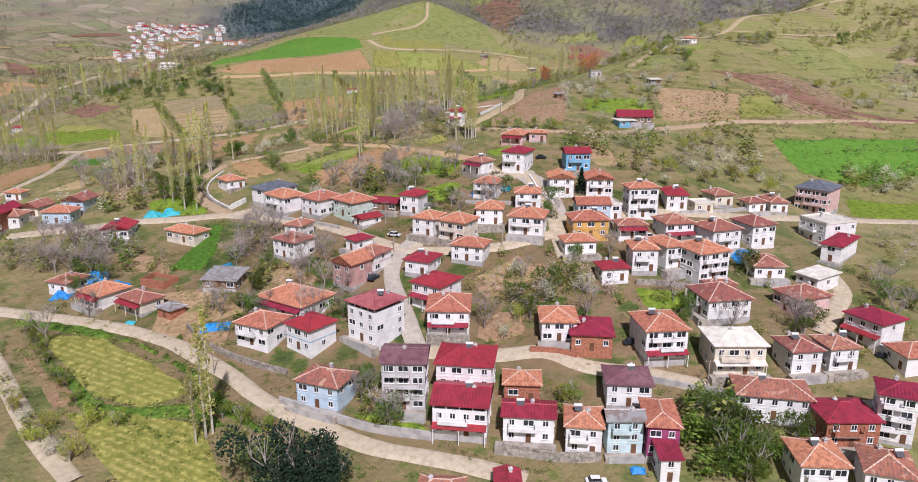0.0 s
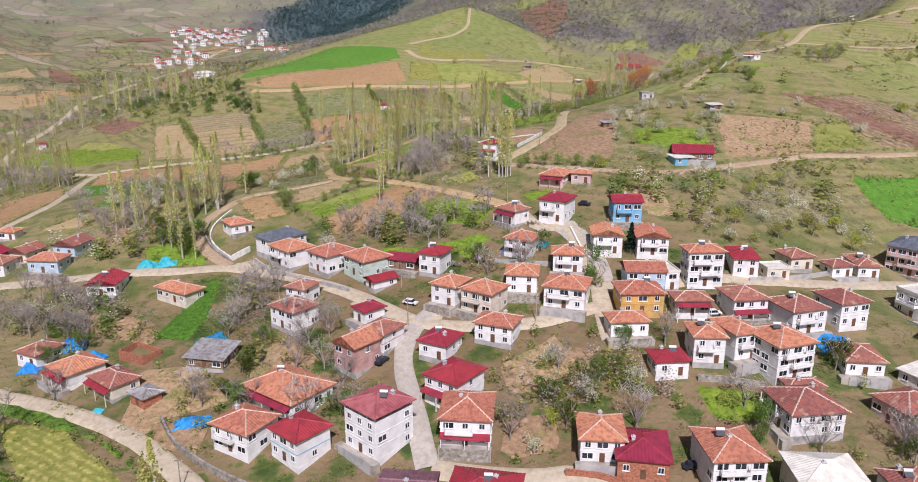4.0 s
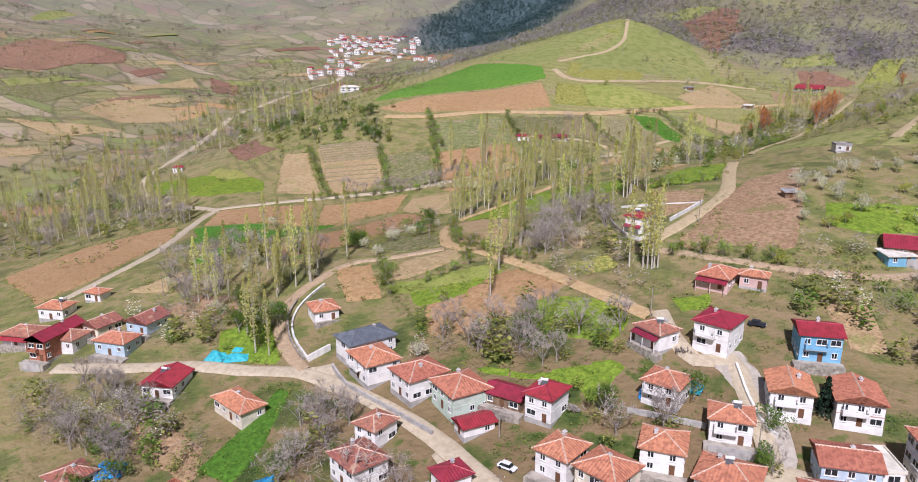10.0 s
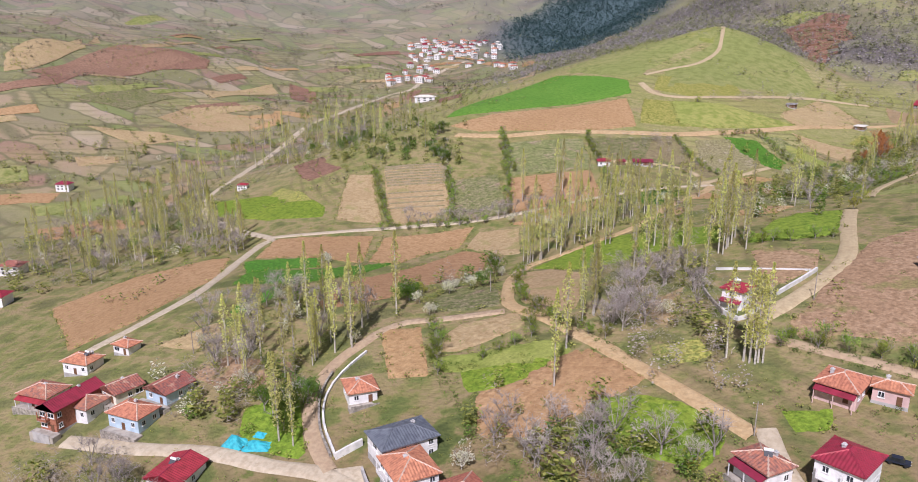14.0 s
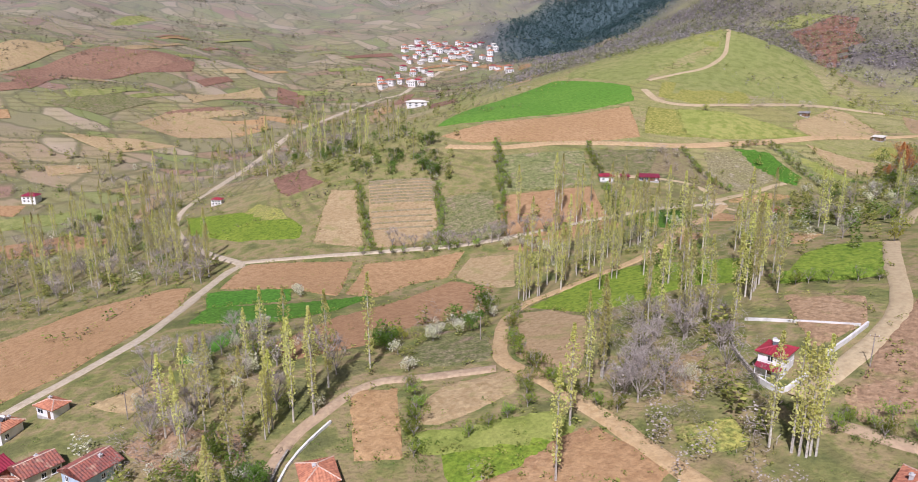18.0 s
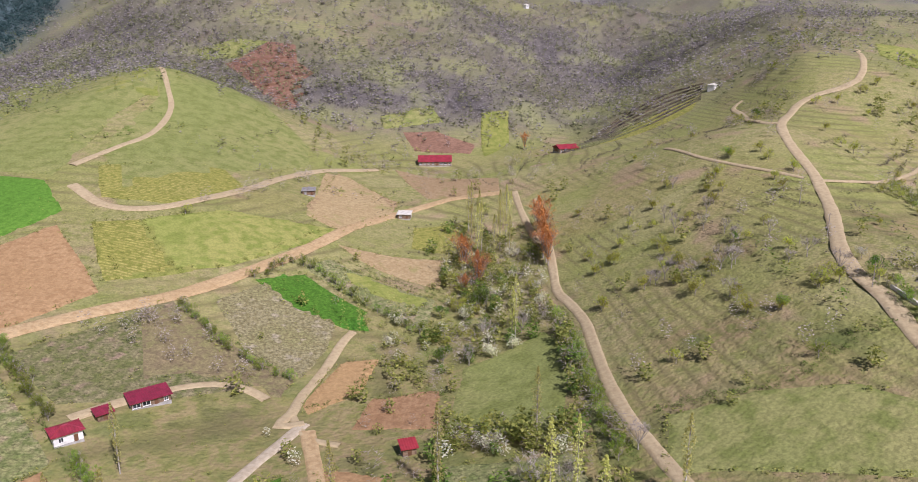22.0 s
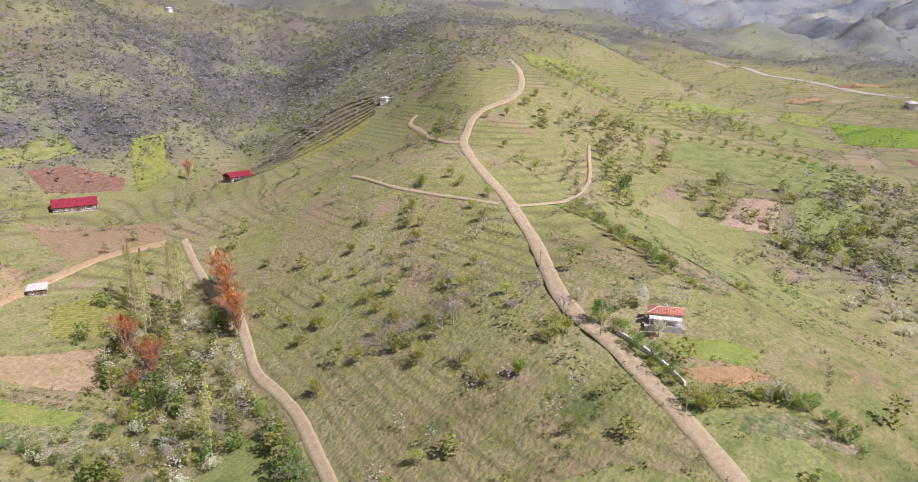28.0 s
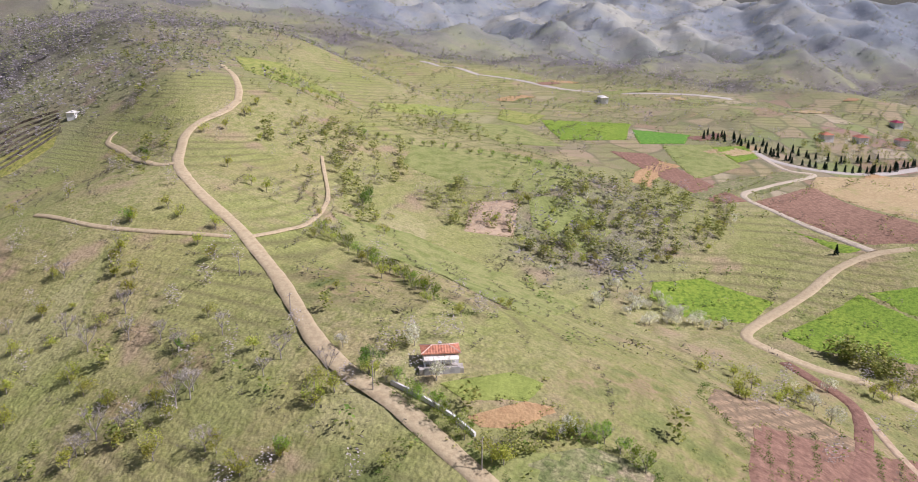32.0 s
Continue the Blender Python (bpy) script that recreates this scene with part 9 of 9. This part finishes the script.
stone_wall([(-159.6, 416.1), (-147.4, 419.8), (-133.8, 423.6)], "dry terrace bank across the slope", 0.6, 1.2, BANK)
stone_wall([(-156.5, 410.7), (-144.7, 414.5), (-131.4, 418.3)], "dry terrace bank across the slope", 0.6, 1.2, BANK)
stone_wall([(-153.5, 405.4), (-142.1, 409.4), (-129.1, 413.2)], "dry terrace bank across the slope", 0.6, 1.2, BANK)
stone_wall([(-150.6, 400.3), (-139.5, 404.4), (-126.8, 408.3)], "dry terrace bank across the slope", 0.6, 1.2, BANK)
stone_wall([(25.1, 921.8), (46.3, 919.3), (70.1, 915.7)], "red soil ridge of the mountain terraces", 1.6, 2.4, RED_SOIL)
stone_wall([(27.9, 905.9), (47.6, 907.1), (69.1, 904.9)], "red soil ridge of the mountain terraces", 1.6, 2.4, RED_SOIL)
stone_wall([(30.6, 890.2), (48.6, 893.7), (68.0, 893.6)], "red soil ridge of the mountain terraces", 1.6, 2.4, RED_SOIL)
stone_wall([(33.1, 874.7), (49.3, 879.1), (66.7, 881.7)], "red soil ridge of the mountain terraces", 1.6, 2.4, RED_SOIL)
stone_wall([(35.4, 859.2), (49.9, 864.6), (65.2, 868.6)], "red soil ridge of the mountain terraces", 1.6, 2.4, RED_SOIL)
stone_wall([(37.5, 843.7), (50.4, 850.1), (63.6, 855.1)], "red soil ridge of the mountain terraces", 1.6, 2.4, RED_SOIL)
stone_wall([(39.5, 828.5), (50.8, 835.9), (61.9, 841.8)], "red soil ridge of the mountain terraces", 1.6, 2.4, RED_SOIL)
stone_wall([(188.0, 688.5), (226.8, 688.1), (255.6, 680.4), (278.1, 673.9)], "stepped orchard terrace bank", 0.9, 1.8, SCRUB)
stone_wall([(194.1, 693.4), (231.2, 694.0), (260.0, 685.6), (281.1, 677.1)], "stepped orchard terrace bank", 0.9, 1.8, SCRUB)
stone_wall([(200.0, 697.7), (235.6, 699.7), (264.6, 691.0), (284.2, 680.5)], "stepped orchard terrace bank", 0.9, 1.8, SCRUB)
stone_wall([(205.8, 701.6), (240.0, 705.5), (269.4, 696.6), (287.5, 684.0)], "stepped orchard terrace bank", 0.9, 1.8, SCRUB)
stone_wall([(211.4, 705.3), (244.4, 711.3), (274.5, 702.6), (291.0, 687.8)], "stepped orchard terrace bank", 0.9, 1.8, SCRUB)
stone_wall([(217.0, 708.7), (249.1, 717.4), (280.1, 709.1), (294.7, 691.8)], "stepped orchard terrace bank", 0.9, 1.8, SCRUB)
stone_wall([(222.6, 712.0), (253.9, 723.7), (286.3, 716.4), (298.7, 696.1)], "stepped orchard terrace bank", 0.9, 1.8, SCRUB)
utility_pole(48.2, 127.5)
utility_pole(-49.4, 135.3)
utility_pole(-19.8, 194.5)
utility_pole(-16.3, 178.9)
utility_pole(23.8, 194.7)
utility_pole(0.0, 230.7)
utility_pole(5.3, 233.1)
utility_pole(132.8, 449.4)
utility_pole(112.1, 418.1)
utility_pole(151.4, 476.8)
utility_pole(99.3, 391.5)
utility_pole(16.3, 281.6)
utility_pole(11.4, 178.1)
utility_pole(88.4, 120.7)
utility_pole(-128.7, 245.6)
utility_pole(-65.9, 298.2)
car(-16.8, 187.3, -20, "white", "white hatchback parked beside the lane")
car(49.7, 182.0, 10, "white", "white car parked between houses")
car(87.0, 136.1, -40, "dark", "dark car parked on the steep lane")
car(23.1, 105.6, 0, "white", "white car parked under the wall")
car(-20.3, 167.5, 60, "dark", "dark car in the yard")
car(26.6, 230.8, -10, "dark", "dark car behind the white house")
car(36.4, 140.9, 0, "dark", "dark car in the covered yard")
tarpaulin(-94.1, 180.7, 20, 6.0, 4.0, 2.2, TARP, "bright blue tarpaulin over a heap")
tarpaulin(-86.7, 176.2, -20, 6.0, 3.0, 1.2, TARP, "blue tarpaulin over farm goods")
tarpaulin(-99.5, 172.8, 0, 5.0, 3.5, 1.6, TARP, "blue tarpaulin over a low store")
tarpaulin(-93.5, 217.2, 0, 5.0, 3.5, 1.6, AQUA, "turquoise tarpaulin over a haystack")
tarpaulin(-87.9, 217.3, 10, 6.0, 3.0, 1.2, AQUA, "turquoise tarpaulin over hay")
tarpaulin(-89.4, 220.3, 0, 3.0, 2.0, 0.8, AQUA, "small turquoise tarpaulin in the orchard")
tarpaulin(-54.5, 152.1, 10, 7.0, 3.5, 1.2, TARP, "creased blue tarpaulin on the ground")
tarpaulin(-59.9, 178.2, 35, 6.0, 8.0, 0.8, TARP, "torn blue tarpaulin over a barn heap")
tarpaulin(72.8, 174.6, 10, 8.0, 5.0, 2.2, TARP, "blue tarpaulin stretched over a store")
tarpaulin(13.5, 209.9, -20, 4.0, 3.0, 1.4, AQUA, "turquoise sheet beside the house")
tarpaulin(5.0, 206.8, 0, 2.0, 1.6, 2.0, TARP, "blue tarpaulin hung on a porch")
tarpaulin(-75.7, 157.1, 0, 2.4, 1.5, 0.6, AQUA, "small turquoise sheet by the street")
tarpaulin(30.6, 108.1, 0, 2.5, 1.5, 0.8, TARP, "blue sheet in the garden")
woodpile(-7.1, 202.2, 30, "rough pile of cut logs behind the house")
woodpile(-1.9, 203.5, -10, "stack of grey firewood")
woodpile(11.9, 220.1, 10, "long stack of firewood beside the house")
woodpile(46.8, 123.9, 0, "heap of grey timber at the street edge")
woodpile(-22.3, 169.1, 0, "heap of firewood in the yard")
enclosure([(-80.1, 174.9), (-73.2, 172.1), (-70.9, 176.0), (-78.3, 179.7)], 1.6, "unroofed brick walls of a small building")
far_village([(-486, 1107), (-536, 1292), (-449, 1304), (-381, 1257), (-365, 1210), (-420, 1128), (-464, 1101)], 72, 4)
far_village([(-428, 937), (-458, 1067), (-408, 1057), (-356, 901), (-396, 888)], 18, 9)
far_village([(-395, 1090), (-351, 1195), (-276, 988), (-332, 994)], 7, 5)
far_house(-434, 466, 20, 9.0, 7.0, 4.5, 2, "lone red roofed farmhouse below the woods", "outlying buildings")
far_house(-299, 323, 20, 9.0, 7.0, 4.5, 1, "farmhouse among valley trees", "outlying buildings")
far_house(-264, 289, 20, 9.0, 7.0, 4.5, 2, "small red roofed house at the field edge", "outlying buildings")
far_house(722, 214, 20, 9.0, 7.0, 4.5, 2, "distant farmhouse across the valley", "outlying buildings")
far_house(702, 465, 20, 18.0, 7.0, 4.5, 3, "long pale roofed barn in the far valley", "outlying buildings")
far_house(583, 285, 20, 9.0, 7.0, 4.5, 0, "distant house among valley trees", "outlying buildings")
far_house(593, 261, 20, 9.0, 7.0, 4.5, 0, "distant house among valley trees", "outlying buildings")
far_house(619, 229, 20, 9.0, 7.0, 4.5, 1, "distant house beside the plantation", "outlying buildings")
far_house(290, 677, 20, 5.4, 4.2, 2.7, 3, "small white hut at the top of the terraces", "outlying buildings")
far_house(363, 1068, 20, 5.4, 4.2, 2.7, 3, "white hut high in the mountain woods", "outlying buildings")
far_house(-281, 728, 20, 18.0, 7.0, 4.5, 3, "long white shed in the valley bottom", "outlying buildings")
far_house(-266, 443, 20, 5.4, 4.2, 2.7, 2, "small red roofed hut in the meadow", "outlying buildings")
